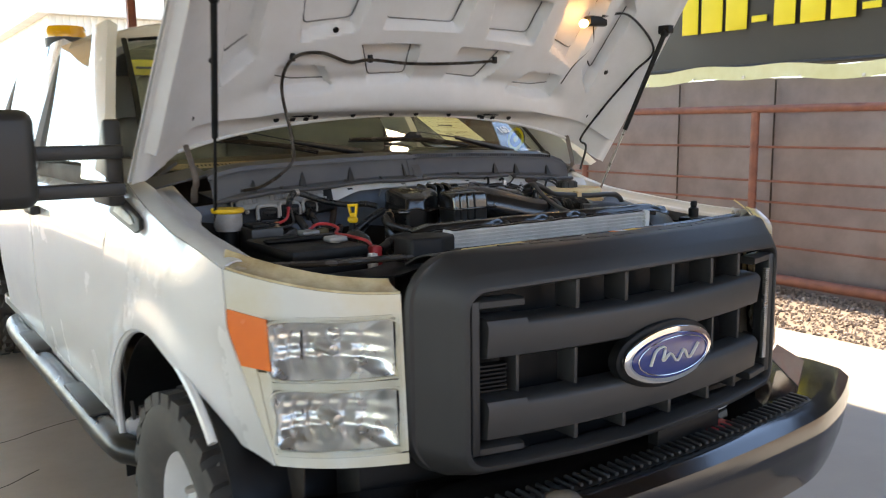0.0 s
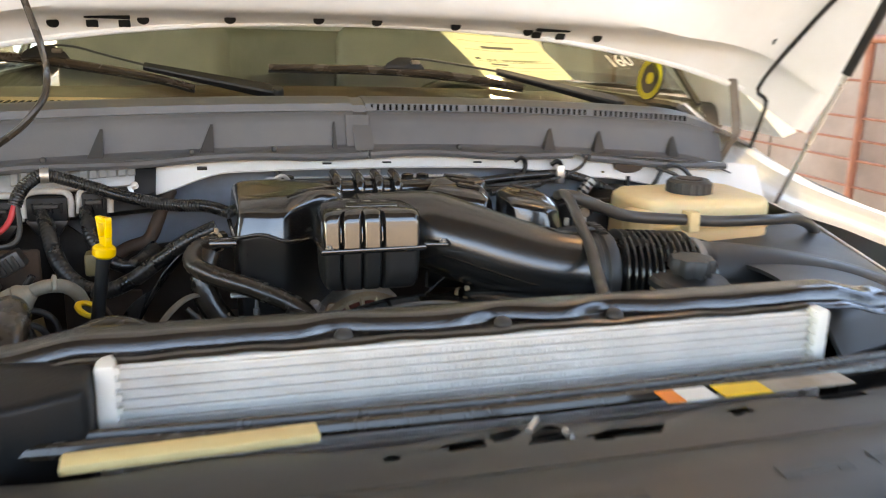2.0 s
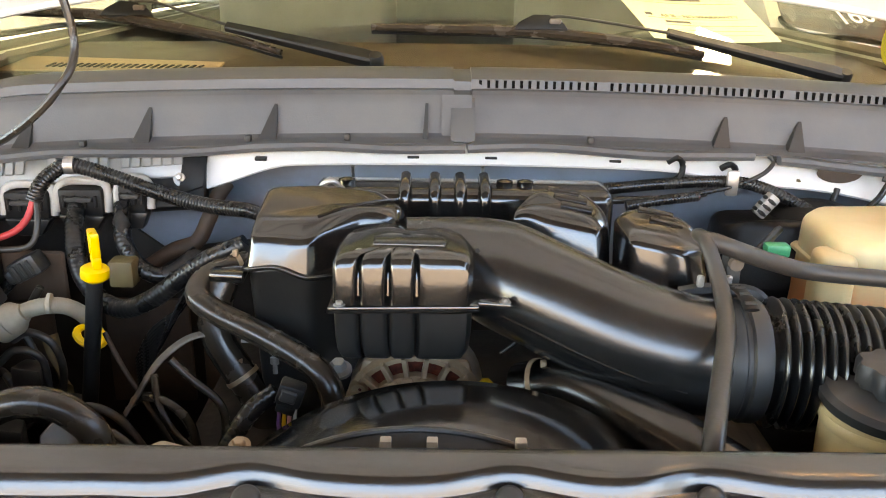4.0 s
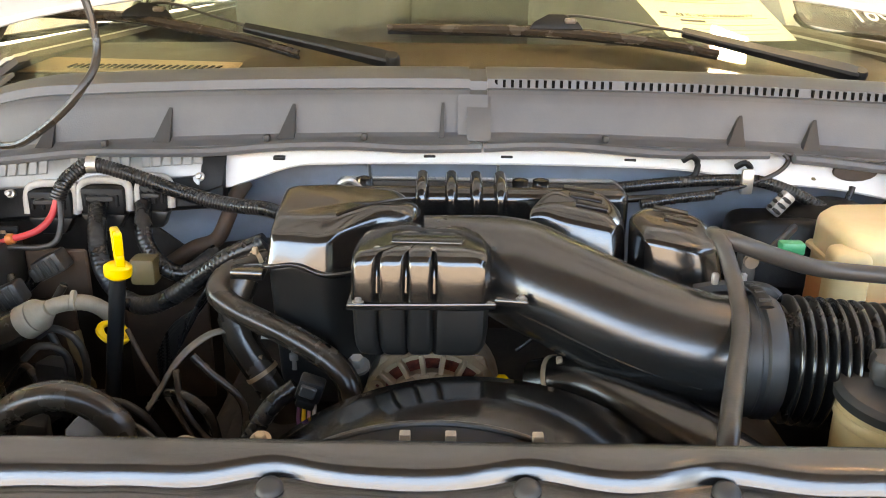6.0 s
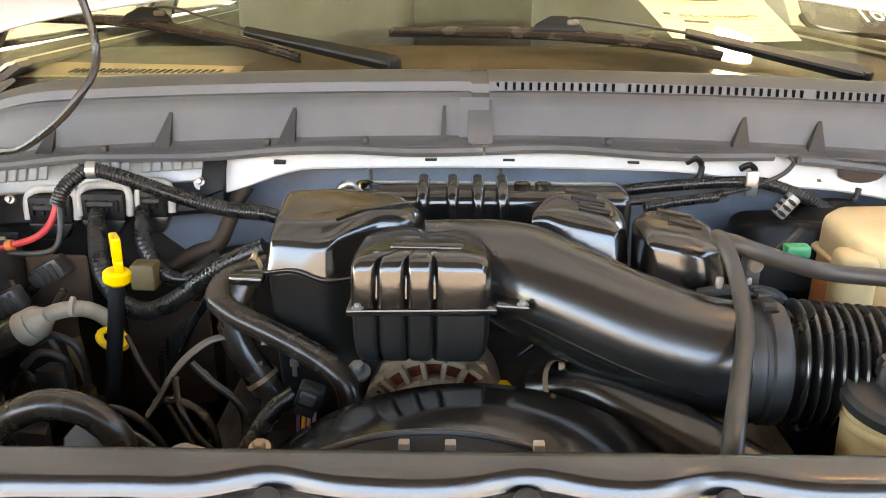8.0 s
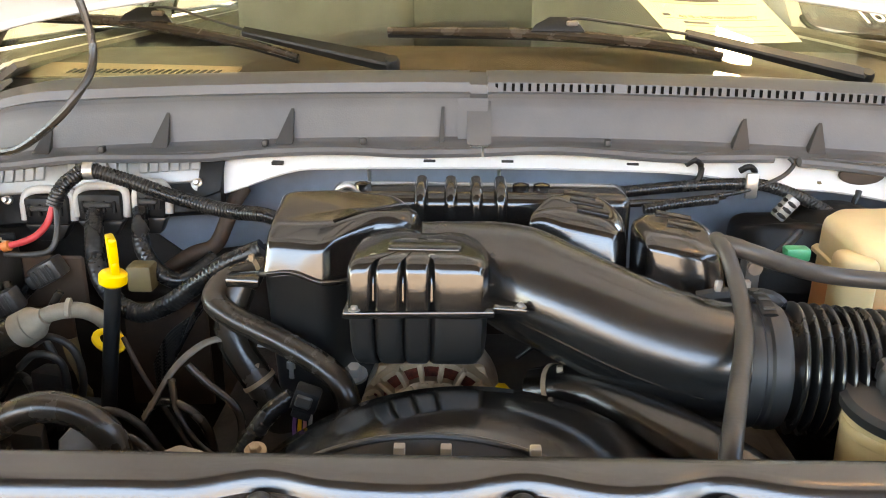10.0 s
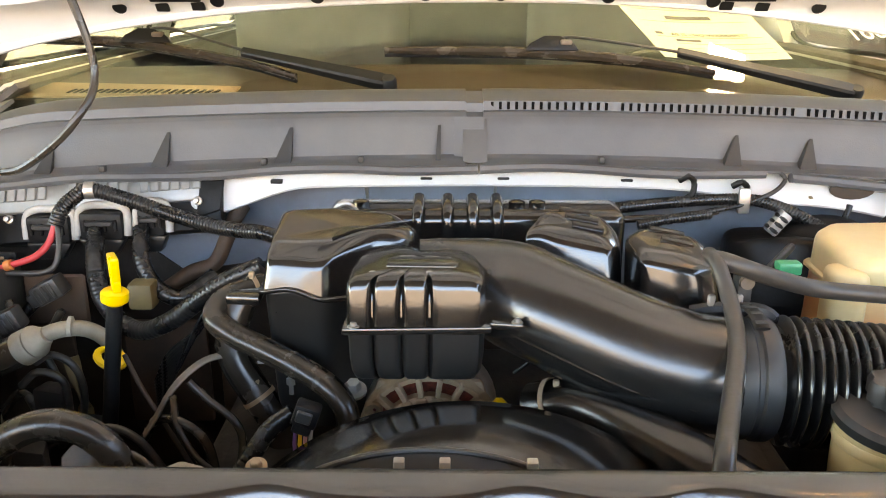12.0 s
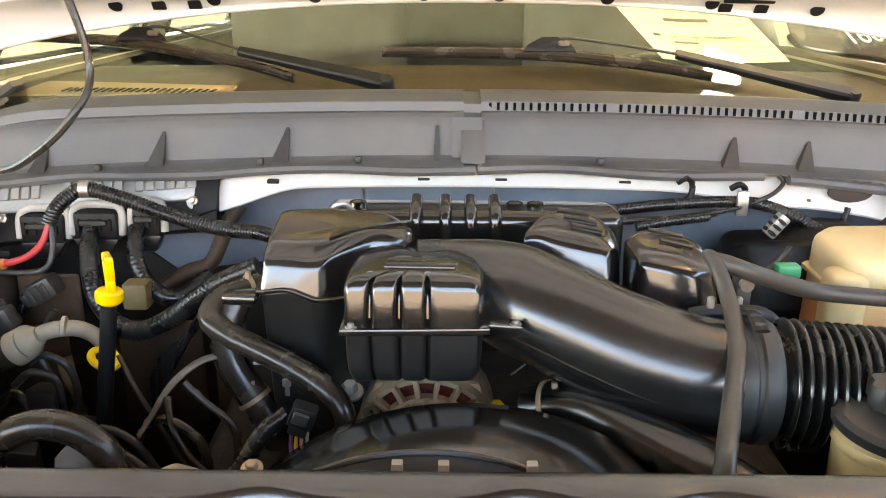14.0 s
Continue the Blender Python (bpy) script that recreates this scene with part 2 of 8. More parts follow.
# ---- mesh helpers ----
def link_mesh(name, bm, material, smooth=True):
    me = bpy.data.meshes.new(name)
    bmesh.ops.recalc_face_normals(bm, faces=bm.faces)
    bm.to_mesh(me)
    bm.free()
    me.materials.append(material)
    if smooth:
        me.polygons.foreach_set("use_smooth", [True] * len(me.polygons))
        me.set_sharp_from_angle(angle=radians(38))
    return me


def thing(name, base, label, category, group="", kind=""):
    """An Empty at the base of a thing; its parts are given in world metres."""
    ob = new(name)
    ob.empty_display_size = 0.05
    ob.location = base
    return tagged(ob, label, category, group, kind)


def origin_of(ob):
    v = Vector((0, 0, 0))
    while ob:
        v += ob.location
        ob = ob.parent
    return v


def part(name, bm, material, parent, label="", smooth=True, kind=""):
    """Links a bmesh, given in world metres, as one mesh object under a thing or a part."""
    bmesh.ops.translate(bm, verts=bm.verts, vec=-origin_of(parent))
    ob = new(name, link_mesh(name, bm, material, smooth))
    ob.parent = parent
    return tagged(ob, label, "", "", kind)


def solo(name, bm, material, base, label, category, group="", kind="", smooth=True):
    """A thing that is one plain mesh."""
    bmesh.ops.translate(bm, verts=bm.verts, vec=-Vector(base))
    ob = new(name, link_mesh(name, bm, material, smooth))
    ob.location = base
    return tagged(ob, label, category, group, kind)


def fresh():
    return bmesh.new()


def box(lo, hi, bevel=0.0, seg=2, bm=None, m=None):
    """A box between two corners with rounded edges, added to bm."""
    b = bmesh.new()
    bmesh.ops.create_cube(b, size=1)
    lo, hi = Vector(lo), Vector(hi)
    for v in b.verts:
        v.co = Vector(((lo[i] + hi[i]) / 2 + v.co[i] * (hi[i] - lo[i]) for i in range(3)))
    if bevel:
        bmesh.ops.bevel(b, geom=b.edges[:], offset=bevel, segments=seg, affect='EDGES', profile=0.5)
    if m is not None:
        bmesh.ops.transform(b, matrix=m, verts=b.verts)
    return join(bm, b)


def join(bm, b):
    if bm is None:
        return b
    me = bpy.data.meshes.new("tmp")
    b.to_mesh(me)
    b.free()
    bm.from_mesh(me)
    bpy.data.meshes.remove(me)
    return bm


def prism(outline, z0, z1, bevel=0.0, seg=2, bm=None, m=None, top_scale=1.0):
    """An outline (x, y) drawn up from z0 to z1, the top shrunk by top_scale, with rounded edges."""
    b = bmesh.new()
    cx = sum(p[0] for p in outline) / len(outline)
    cy = sum(p[1] for p in outline) / len(outline)
    lo = [b.verts.new((x, y, z0)) for x, y in outline]
    hi = [b.verts.new((cx + (x - cx) * top_scale, cy + (y - cy) * top_scale, z1)) for x, y in outline]
    n = len(outline)
    b.faces.new(lo[::-1])
    b.faces.new(hi)
    for i in range(n):
        b.faces.new((lo[i], lo[(i + 1) % n], hi[(i + 1) % n], hi[i]))
    bmesh.ops.recalc_face_normals(b, faces=b.faces)
    if bevel:
        bmesh.ops.bevel(b, geom=b.edges[:], offset=bevel, segments=seg, affect='EDGES', profile=0.5, clamp_overlap=True)
    if m is not None:
        bmesh.ops.transform(b, matrix=m, verts=b.verts)
    return join(bm, b)


def lean(b, mid, z0, k):
    """Tips the front of a mesh back by k for each metre above z0."""
    for v in b.verts:
        if v.co.y < mid:
            v.co.y += k * (v.co.z - z0) * min(1, (mid - v.co.y) / 0.02)
    return b


def lathe(profile, at=(0, 0, 0), axis=(0, 0, 1), seg=28, bm=None, caps=True):
    """A profile of (radius, height) turned round an axis through at."""
    b = bmesh.new()
    q = Vector((0, 0, 1)).rotation_difference(Vector(axis)).to_matrix()
    at = Vector(at)
    rings = []
    for r, h in profile:
        rings.append([b.verts.new(at + q @ Vector((r * math.cos(2 * math.pi * k / seg), r * math.sin(2 * math.pi * k / seg), h))) for k in range(seg)])
    for a, c in zip(rings, rings[1:]):
        for k in range(seg):
            b.faces.new((a[k], a[(k + 1) % seg], c[(k + 1) % seg], c[k]))
    if caps and profile[0][0] > 1e-6:
        b.faces.new(rings[0][::-1])
    if caps and profile[-1][0] > 1e-6:
        b.faces.new(rings[-1])
    bmesh.ops.remove_doubles(b, verts=b.verts, dist=1e-6)
    return join(bm, b)


def spline(points, n):
    """n points on a smooth curve through the given ones, with even spacing."""
    P = [Vector(p) for p in points]
    P = [2 * P[0] - P[1]] + P + [2 * P[-1] - P[-2]]
    dense = []
    for i in range(1, len(P) - 2):
        a, b, c, d = P[i - 1:i + 3]
        for k in range(24):
            t = k / 24
            dense.append(0.5 * ((2 * b) + (c - a) * t + (2 * a - 5 * b + 4 * c - d) * t * t + (3 * b - a - 3 * c + d) * t ** 3))
    dense.append(P[-2])
    cum = [0.0]
    for a, b in zip(dense, dense[1:]):
        cum.append(cum[-1] + (b - a).length)
    out, j = [], 0
    for k in range(n):
        s = cum[-1] * k / (n - 1)
        while j < len(cum) - 2 and cum[j + 1] < s:
            j += 1
        f = (s - cum[j]) / max(1e-9, cum[j + 1] - cum[j])
        out.append(dense[j].lerp(dense[j + 1], f))
    return out, cum[-1]


def tube(points, r, step=0.008, seg=14, radius=None, bm=None, flat=1.0, caps=True):
    """A round tube of radius r along a smooth curve; radius(u, s) may vary it; flat < 1 squashes it."""
    n0 = spline(points, 4)[1]
    n = max(6, int(n0 / step))
    pts, total = spline(points, n)
    b = bmesh.new()
    rings = []
    up = Vector((0, 0, 1))
    for i, p in enumerate(pts):
        d = (pts[min(i + 1, n - 1)] - pts[max(i - 1, 0)]).normalized()
        side = d.cross(up)
        if side.length < 0.1:
            side = d.cross(Vector((0, 1, 0)))
        side.normalize()
        if i and side.dot(prev) < 0:
            side = -side
        prev = side
        nn = side.cross(d).normalized()
        rr = radius(i / (n - 1), total * i / (n - 1)) if radius else r
        rings.append([b.verts.new(p + rr * (math.cos(2 * math.pi * k / seg) * side + flat * math.sin(2 * math.pi * k / seg) * nn)) for k in range(seg)])
    for a, c in zip(rings, rings[1:]):
        for k in range(seg):
            b.faces.new((a[k], a[(k + 1) % seg], c[(k + 1) % seg], c[k]))
    if caps:
        b.faces.new(rings[0][::-1])
        b.faces.new(rings[-1])
    return join(bm, b)


def corrugated(points, r, pitch=0.0042, seg=12, depth=0.90):
    """Split-loom tube with ridges."""
    def rad(u, s):
        k = (s / pitch) % 1.0
        return r * (1.0 if k < 0.6 else depth)
    return tube(points, r, step=pitch / 4, seg=seg, radius=rad)


def sheet(fn, nu, nv, thick=0.0, bm=None):
    """A grid surface fn(u, v) -> point, with a thickness along the normals."""
    b = bmesh.new()
    g = [[b.verts.new(fn(i / nu, j / nv)) for j in range(nv + 1)] for i in range(nu + 1)]
    for i in range(nu):
        for j in range(nv):
            b.faces.new((g[i][j], g[i + 1][j], g[i + 1][j + 1], g[i][j + 1]))
    if thick:
        b.normal_update()
        g2 = [[b.verts.new(w.co - w.normal * thick) for w in row] for row in g]
        for i in range(nu):
            for j in range(nv):
                b.faces.new((g2[i][j], g2[i][j + 1], g2[i + 1][j + 1], g2[i + 1][j]))
        rim = [(i, 0) for i in range(nu)] + [(nu, j) for j in range(nv)] + [(i, nv) for i in range(nu, 0, -1)] + [(0, j) for j in range(nv, 0, -1)]
        for (i, j), (k, l) in zip(rim, rim[1:] + rim[:1]):
            b.faces.new((g[i][j], g2[i][j], g2[k][l], g[k][l]))
    return join(bm, b)


def bolt(at, r=0.007, axis=(0, 0, 1), h=0.006, bm=None):
    at, ax = Vector(at), Vector(axis).normalized()
    b = lathe([(0, 0), (r * 1.7, 0), (r * 1.7, h * 0.3), (r, h * 0.35)], at, axis, 14)
    b = lathe([(r, h * 0.3), (r, h), (r * 0.8, h * 1.15), (0, h * 1.15)], at, axis, 6, b)
    return join(bm, b)


def smooth(a, b, x):
    t = min(1, max(0, (x - a) / (b - a)))
    return t * t * (3 - 2 * t)


# ---- the setting: ground, canopy, fence, far things ----
def slab(name, lo, hi, material, label, category, bevel=0.0):
    return solo(name, box(lo, hi, bevel), material, (lo[0], lo[1], lo[2]), label, category, kind="structure", smooth=False)


def ground_sheet():
    b = fresh()
    bmesh.ops.create_grid(b, x_segments=40, y_segments=40, size=400)
    bmesh.ops.translate(b, verts=b.verts, vec=(0, 0, -0.06))
    return solo("ground", b, M_EARTH, (0, 0, -0.06), "pale bare earth reaching to the horizon", "ground", kind="structure")


ground_sheet()
slab("floor", (-15.0, -5.2, -0.05), (1.25, 16.0, 0.0), M_FLOOR, "tan smooth concrete floor with hairline cracks", "floor")
slab("pavement", (1.256, -16.0, -0.05), (3.72, 14.0, 0.0), M_CONCRETE, "pale sunlit concrete pavement beside the truck", "pavement")
slab("pavement_front", (-15.0, -16.0, -0.05), (1.25, -5.206, 0.0), M_APRON, "pale concrete apron in front of the canopy", "pavement")
slab("gravel_bed", (3.726, -9.0, -0.05), (9.0, 14.0, -0.012), M_GRAVELBED, "brown gravel strip under the fence", "gravel")


# unseen wall, added to close the yard and tone the engine's reflections
slab("added_wall_front", (-26.0, -18.4, -0.06), (26.0, -18.0, 5.2), M_STUCCO, "unseen plain tan stucco wall added for the brown reflections", "wall")


def floor_crack(points, name="floor_crack"):
    b = tube([(x, y, 0.0005) for x, y in points], 0.004, 0.05, 6, flat=0.15)
    return solo(name, b, M_BROWN, (*points[0], 0), "dark hairline crack in the concrete floor", "crack", kind="structure")


floor_crack([(-1.5, 3.05), (-1.15, 3.0), (-0.95, 3.08), (-0.75, 3.13), (-0.4, 3.1)])
floor_crack([(-1.9, 2.5), (-1.3, 2.42), (-1.05, 2.55)])


def gravel():
    rng = random.Random(5)
    me = bpy.data.meshes.new("gravel")
    V, F = [], []
    for k in range(5200):
        x, y = rng.uniform(3.74, 5.2), rng.uniform(-0.6, 5.0)
        r = rng.uniform(0.009, 0.026)
        q = Euler((rng.random() * 6, rng.random() * 6, rng.random() * 6)).to_matrix()
        i0 = len(V)
        for v in ((1, 0, 0), (-1, 0, 0), (0, 0.8, 0), (0, -0.8, 0), (0, 0, 0.65), (0, 0, -0.65)):
            p = q @ Vector(v) * r * rng.uniform(0.75, 1.2)
            V.append((x + p.x, y + p.y, -0.008 + p.z + r * 0.25))
        for f in ((0, 2, 4), (2, 1, 4), (1, 3, 4), (3, 0, 4), (2, 0, 5), (1, 2, 5), (3, 1, 5), (0, 3, 5)):
            F.append([i0 + a for a in f])
    me.from_pydata(V, [], F)
    me.materials.append(M_GRAVEL)
    return tagged(new("gravel", me), "loose brown and grey landscaping gravel", "gravel", kind="stuff")


M_GRAVEL = M_STONE.copy()
for _n in list(M_GRAVEL.node_tree.nodes):
    if _n.type == 'OBJECT_INFO':
        _g = M_GRAVEL.node_tree.nodes.new("ShaderNodeNewGeometry")
        _to = _n.outputs["Random"].links[0].to_socket
        M_GRAVEL.node_tree.links.new(_g.outputs["Random Per Island"], _to)
        M_GRAVEL.node_tree.nodes.remove(_n)
gravel()

FX = 4.9


def fence():
    f = thing("pipe_fence", (FX, 3.0, -0.012), "rust-red painted steel pipe fence with thin rails", "fence", kind="structure")
    part("top_rail", tube([(FX, -4, 1.56), (FX, 3, 1.57), (FX, 13, 1.60)], 0.034, 0.5, 14), M_PIPE, f)
    part("bottom_rail", tube([(FX - 0.05, -4, 0.11), (FX - 0.05, 3, 0.11), (FX - 0.05, 13, 0.11)], 0.045, 0.5, 14), M_PIPE, f)
    for z in (1.255, 0.96, 0.78, 0.615, 0.40):
        part("rail", tube([(FX + 0.012 * math.sin(9 * z), -4, z), (FX, 3, z - 0.01), (FX, 13, z + 0.01)], 0.011, 0.4, 8), M_PIPE, f)
    for y in (-1.0, 1.05, 3.13, 5.2, 7.3, 9.4):
        part("post", tube([(FX, y, -0.05), (FX, y, 0.8), (FX, y, 1.545)], 0.036, 0.2, 14), M_PIPE, f)
    return f


fence()


def shade_screen():
    f = thing("shade_screen", (FX + 0.2, 4.0, 0), "brown shade mesh tied behind the fence", "shade screen", kind="structure")

    def fn(u, v):
        y = -4 + 17 * u
        z = -0.03 + 1.86 * v
        return Vector((FX + 0.16 + 0.018 * math.sin(y * 5.1 + 2 * z) + 0.012 * math.sin(11.7 * y) * (1 - v), y, z + 0.02 * v * math.sin(2.2 * y)))
    part("mesh_sheet", sheet(fn, 170, 14, 0.004), M_MESH, f)

    def hem(u, v):
        y = -4 + 17 * u
        return Vector((FX + 0.13 + 0.01 * math.sin(4 * y), y, 1.825 + 0.02 * math.sin(2.2 * y) + 0.012 * math.sin(7 * y) + 0.12 * v))
    part("hem", sheet(hem, 170, 2, 0.006), M_BAND, f, "pale yellow hem band along the top")
    for y in (1.9, 3.02, 4.05, 5.3, 6.4):
        part("seam", box((FX + 0.115, y, 0.0), (FX + 0.128, y + 0.012, 1.82), 0.002), M_BROWN, f)
    for y in [0.6 + 0.55 * k for k in range(14)]:
        part("eyelet", lathe([(0.004, 0), (0.016, 0), (0.016, 0.006), (0.004, 0.006)], (FX + 0.118, y, 1.84 + 0.02 * math.sin(2.2 * y)), (-1, 0, 0), 10), M_STEEL, f)
    return f


shade_screen()


def banner():
    f = thing("banner", (FX + 0.2, 3.0, 2.0), "black vinyl banner with large yellow print above the fence", "banner", kind="structure")

    def fn(u, v):
        y = -3 + 15 * u
        return Vector((FX + 0.20 + 0.015 * math.sin(3 * y), y, 1.94 + 0.015 * math.sin(1.7 * y) + 1.6 * v))
    part("vinyl", sheet(fn, 90, 8, 0.004), M_BANNER, f)
    part("bottom_edge", tube([(FX + 0.17, -3, 1.95), (FX + 0.17, 4, 1.955), (FX + 0.17, 12, 1.95)], 0.02, 0.3, 8), M_BANNER, f)
    # the phone number stands as plain bars
    for y0, y1 in ((3.90, 4.08), (3.63, 3.86), (3.37, 3.59), (2.90, 3.10), (2.63, 2.85), (2.37, 2.58)):
        part("print_bar", box((FX + 0.155, y0, 2.285), (FX + 0.168, y1, 2.66), 0.004), M_BANNERY, f)
    for y0, y1 in ((3.17, 3.32), (2.17, 2.32)):
        part("print_dash", box((FX + 0.155, y0, 2.335), (FX + 0.168, y1, 2.39), 0.003), M_BANNERY, f)
    return f


banner()


# the canopy's reach is unseen, set to limit sky light and sky reflections
EAVE = 2.95
CANOPY_FRONT = -5.0


def canopy():
    f = thing("canopy", (-3.3, 5, 4.2), "tan painted steel carport roof on posts", "canopy", kind="structure")

    def deck(x0, x1, y0, y1):
        n = int((x1 - x0) * 13)
        return sheet(lambda u, v: Vector((x0 + (x1 - x0) * u, y0 + (y1 - y0) * v, 4.27 + 0.05 * abs((((x0 + (x1 - x0) * u) * 3.3) % 2) - 1) - 0.015 * (x0 + (x1 - x0) * u))), n, 1, 0.01)
    part("deck", deck(-15, EAVE, CANOPY_FRONT, 1.15), M_ROOF, f, smooth=False)
    part("deck", deck(-15, EAVE, 3.2, 16.0), M_ROOF, f, smooth=False)
    # unseen panel, added so the windshield reflects a pale band
    part("added_skylight", deck(-15, EAVE, 1.151, 3.199), M_ADDED_PANEL, f, "unseen translucent roof panel added for the pale windshield reflection", smooth=False)
    # unseen dark panel, added for the darker lower band of the windshield reflection
    part("added_dark_soffit", box((-15, CANOPY_FRONT + 0.01, 4.205), (EAVE - 0.05, 1.12, 4.225), 0.004), M_ROOFDARK, f, "unseen dark brown panel added for the dark band in the windshield")
    # unseen board, hung this deep to keep sky out of the windshield
    part("fascia", box((EAVE, CANOPY_FRONT, 3.25), (EAVE + 0.03, 13.2, 4.34), 0.004), M_ROOFDARK, f, "unseen dark brown board along the eave, added to block sky reflections")
    for y in (CANOPY_FRONT + 0.1, 4.2, 7.1, 9.8, 12.6):
        part("purlin", box((-15, y, 4.06), (EAVE - 0.05, y + 0.1, 4.20), 0.005), M_ROOF, f)
    for x in (-5.4, -2.2, 0.35):
        part("beam", box((x, 3.2, 3.84), (x + 0.14, 13.2, 4.058), 0.005), M_ROOF, f)
    for x, y in ((2.25, 9.85), (2.25, 12.65), (-4.4, 7.15), (-4.4, 12.65), (-8.9, 1.6), (-8.9, 7.15)):
        part("post", box((x - 0.06, y - 0.06, 0.0), (x + 0.06, y + 0.06, 4.1), 0.008), M_PIPE if x > 0 else M_ROOF, f)
    return f


canopy()


def canopy_lamp(x, y, z):
    f = thing("ceiling_light", (x, y, z), "square warm flood lamp under the carport roof", "ceiling light")
    part("frame", box((x - 0.16, y - 0.20, z), (x + 0.16, y + 0.20, z + 0.08), 0.01), M_MATT, f)
    part("diffuser", box((x - 0.135, y - 0.16, z - 0.012), (x + 0.135, y + 0.16, z - 0.001), 0.003), M_PANEL, f, "bright warm diffuser")
    part("bracket", box((x - 0.03, y - 0.03, z + 0.08), (x + 0.03, y + 0.03, 4.25), 0.004), M_STEEL, f)
    return f


canopy_lamp(1.78, 1.22, 4.05)


def siding_building(x0, y0, x1, y1, h):
    f = thing("metal_building", (x0, y0, 0), "white ribbed metal building beyond the carport", "building", kind="structure")
    b = fresh()
    n = int((x1 - x0) / 0.16)
    for k in range(n):
        x = x0 + 0.16 * k
        b = box((x, y0 - 0.04, 0), (x + 0.05, y0 + 0.02, h), 0.0, 1, b)
    b = box((x0, y0, 0), (x1, y1, h), 0.0, 1, b)
    part("wall", b, M_SIDING, f, smooth=False)
    part("roof", prism([(x0 - 0.3, 0), (x1 + 0.3, 0), (x1 + 0.3, 0.12), ((x0 + x1) / 2, 1.3), (x0 - 0.3, 0.12)], 0, y1 - y0 + 0.6, m=Matrix.Translation((0, y1 + 0.3, h)) @ Matrix.Rotation(radians(90), 4, 'X')), M_SIDING, f, smooth=False)
    return f


siding_building(2.6, 21.0, 14.0, 30.0, 4.2)

# ---- the truck ----
TRUCK = thing("pickup_truck", (0, 1.2, 0), "white heavy-duty pickup truck with its hood propped open", "pickup truck")


def yc(x):
    return 0.24 * x * x


def rrect(hw, z0, z1, r, y, bow=0.24, n=12):
    """Points of a rounded rectangle that follows the bowed front."""
    out = []
    for cx, cz, a0 in ((hw - r, z1 - r, 0), (-hw + r, z1 - r, 90), (-hw + r, z0 + r, 180), (hw - r, z0 + r, 270)):
        for k in range(n + 1):
            a = radians(a0 + 90 * k / n)
            out.append((cx + r * math.cos(a), cz + r * math.sin(a)))
    full = []
    for i, p in enumerate(out):
        q = out[(i + 1) % len(out)]
        d = math.hypot(q[0] - p[0], q[1] - p[1])
        m = max(1, int(d / 0.06)) if d > 0.1 else 1
        if d > 0.1:
            m = 12
        for k in range(m):
            full.append((p[0] + (q[0] - p[0]) * k / m, p[1] + (q[1] - p[1]) * k / m))
    arch = 0.020 * smooth(0.10, 0.03, y)
    return [Vector((x, y + bow * x * x, z + arch * (1 - (x / 0.6) ** 2) * smooth(0.95, 1.08, z))) for x, z in full]


def loft(rings, bm=None):
    b = bmesh.new()
    R = [[b.verts.new(p) for p in ring] for ring in rings]
    n = len(R[0])
    for a, c in zip(R, R[1:]):
        for k in range(n):
            b.faces.new((a[k], a[(k + 1) % n], c[(k + 1) % n], c[k]))
    return join(bm, b)


def sweep_bar(x0, x1, profile, n=24, bm=None):
    """A profile of (dy, z) swept across the bowed front."""
    b = bmesh.new()
    R = []
    for k in range(n + 1):
        x = x0 + (x1 - x0) * k / n
        R.append([b.verts.new((x, yc(x) + dy, z)) for dy, z in profile])
    m = len(profile)
    for a, c in zip(R, R[1:]):
        for k in range(m):
            b.faces.new((a[k], a[(k + 1) % m], c[(k + 1) % m], c[k]))
    b.faces.new(R[0][::-1])
    b.faces.new(R[-1])
    return join(bm, b)


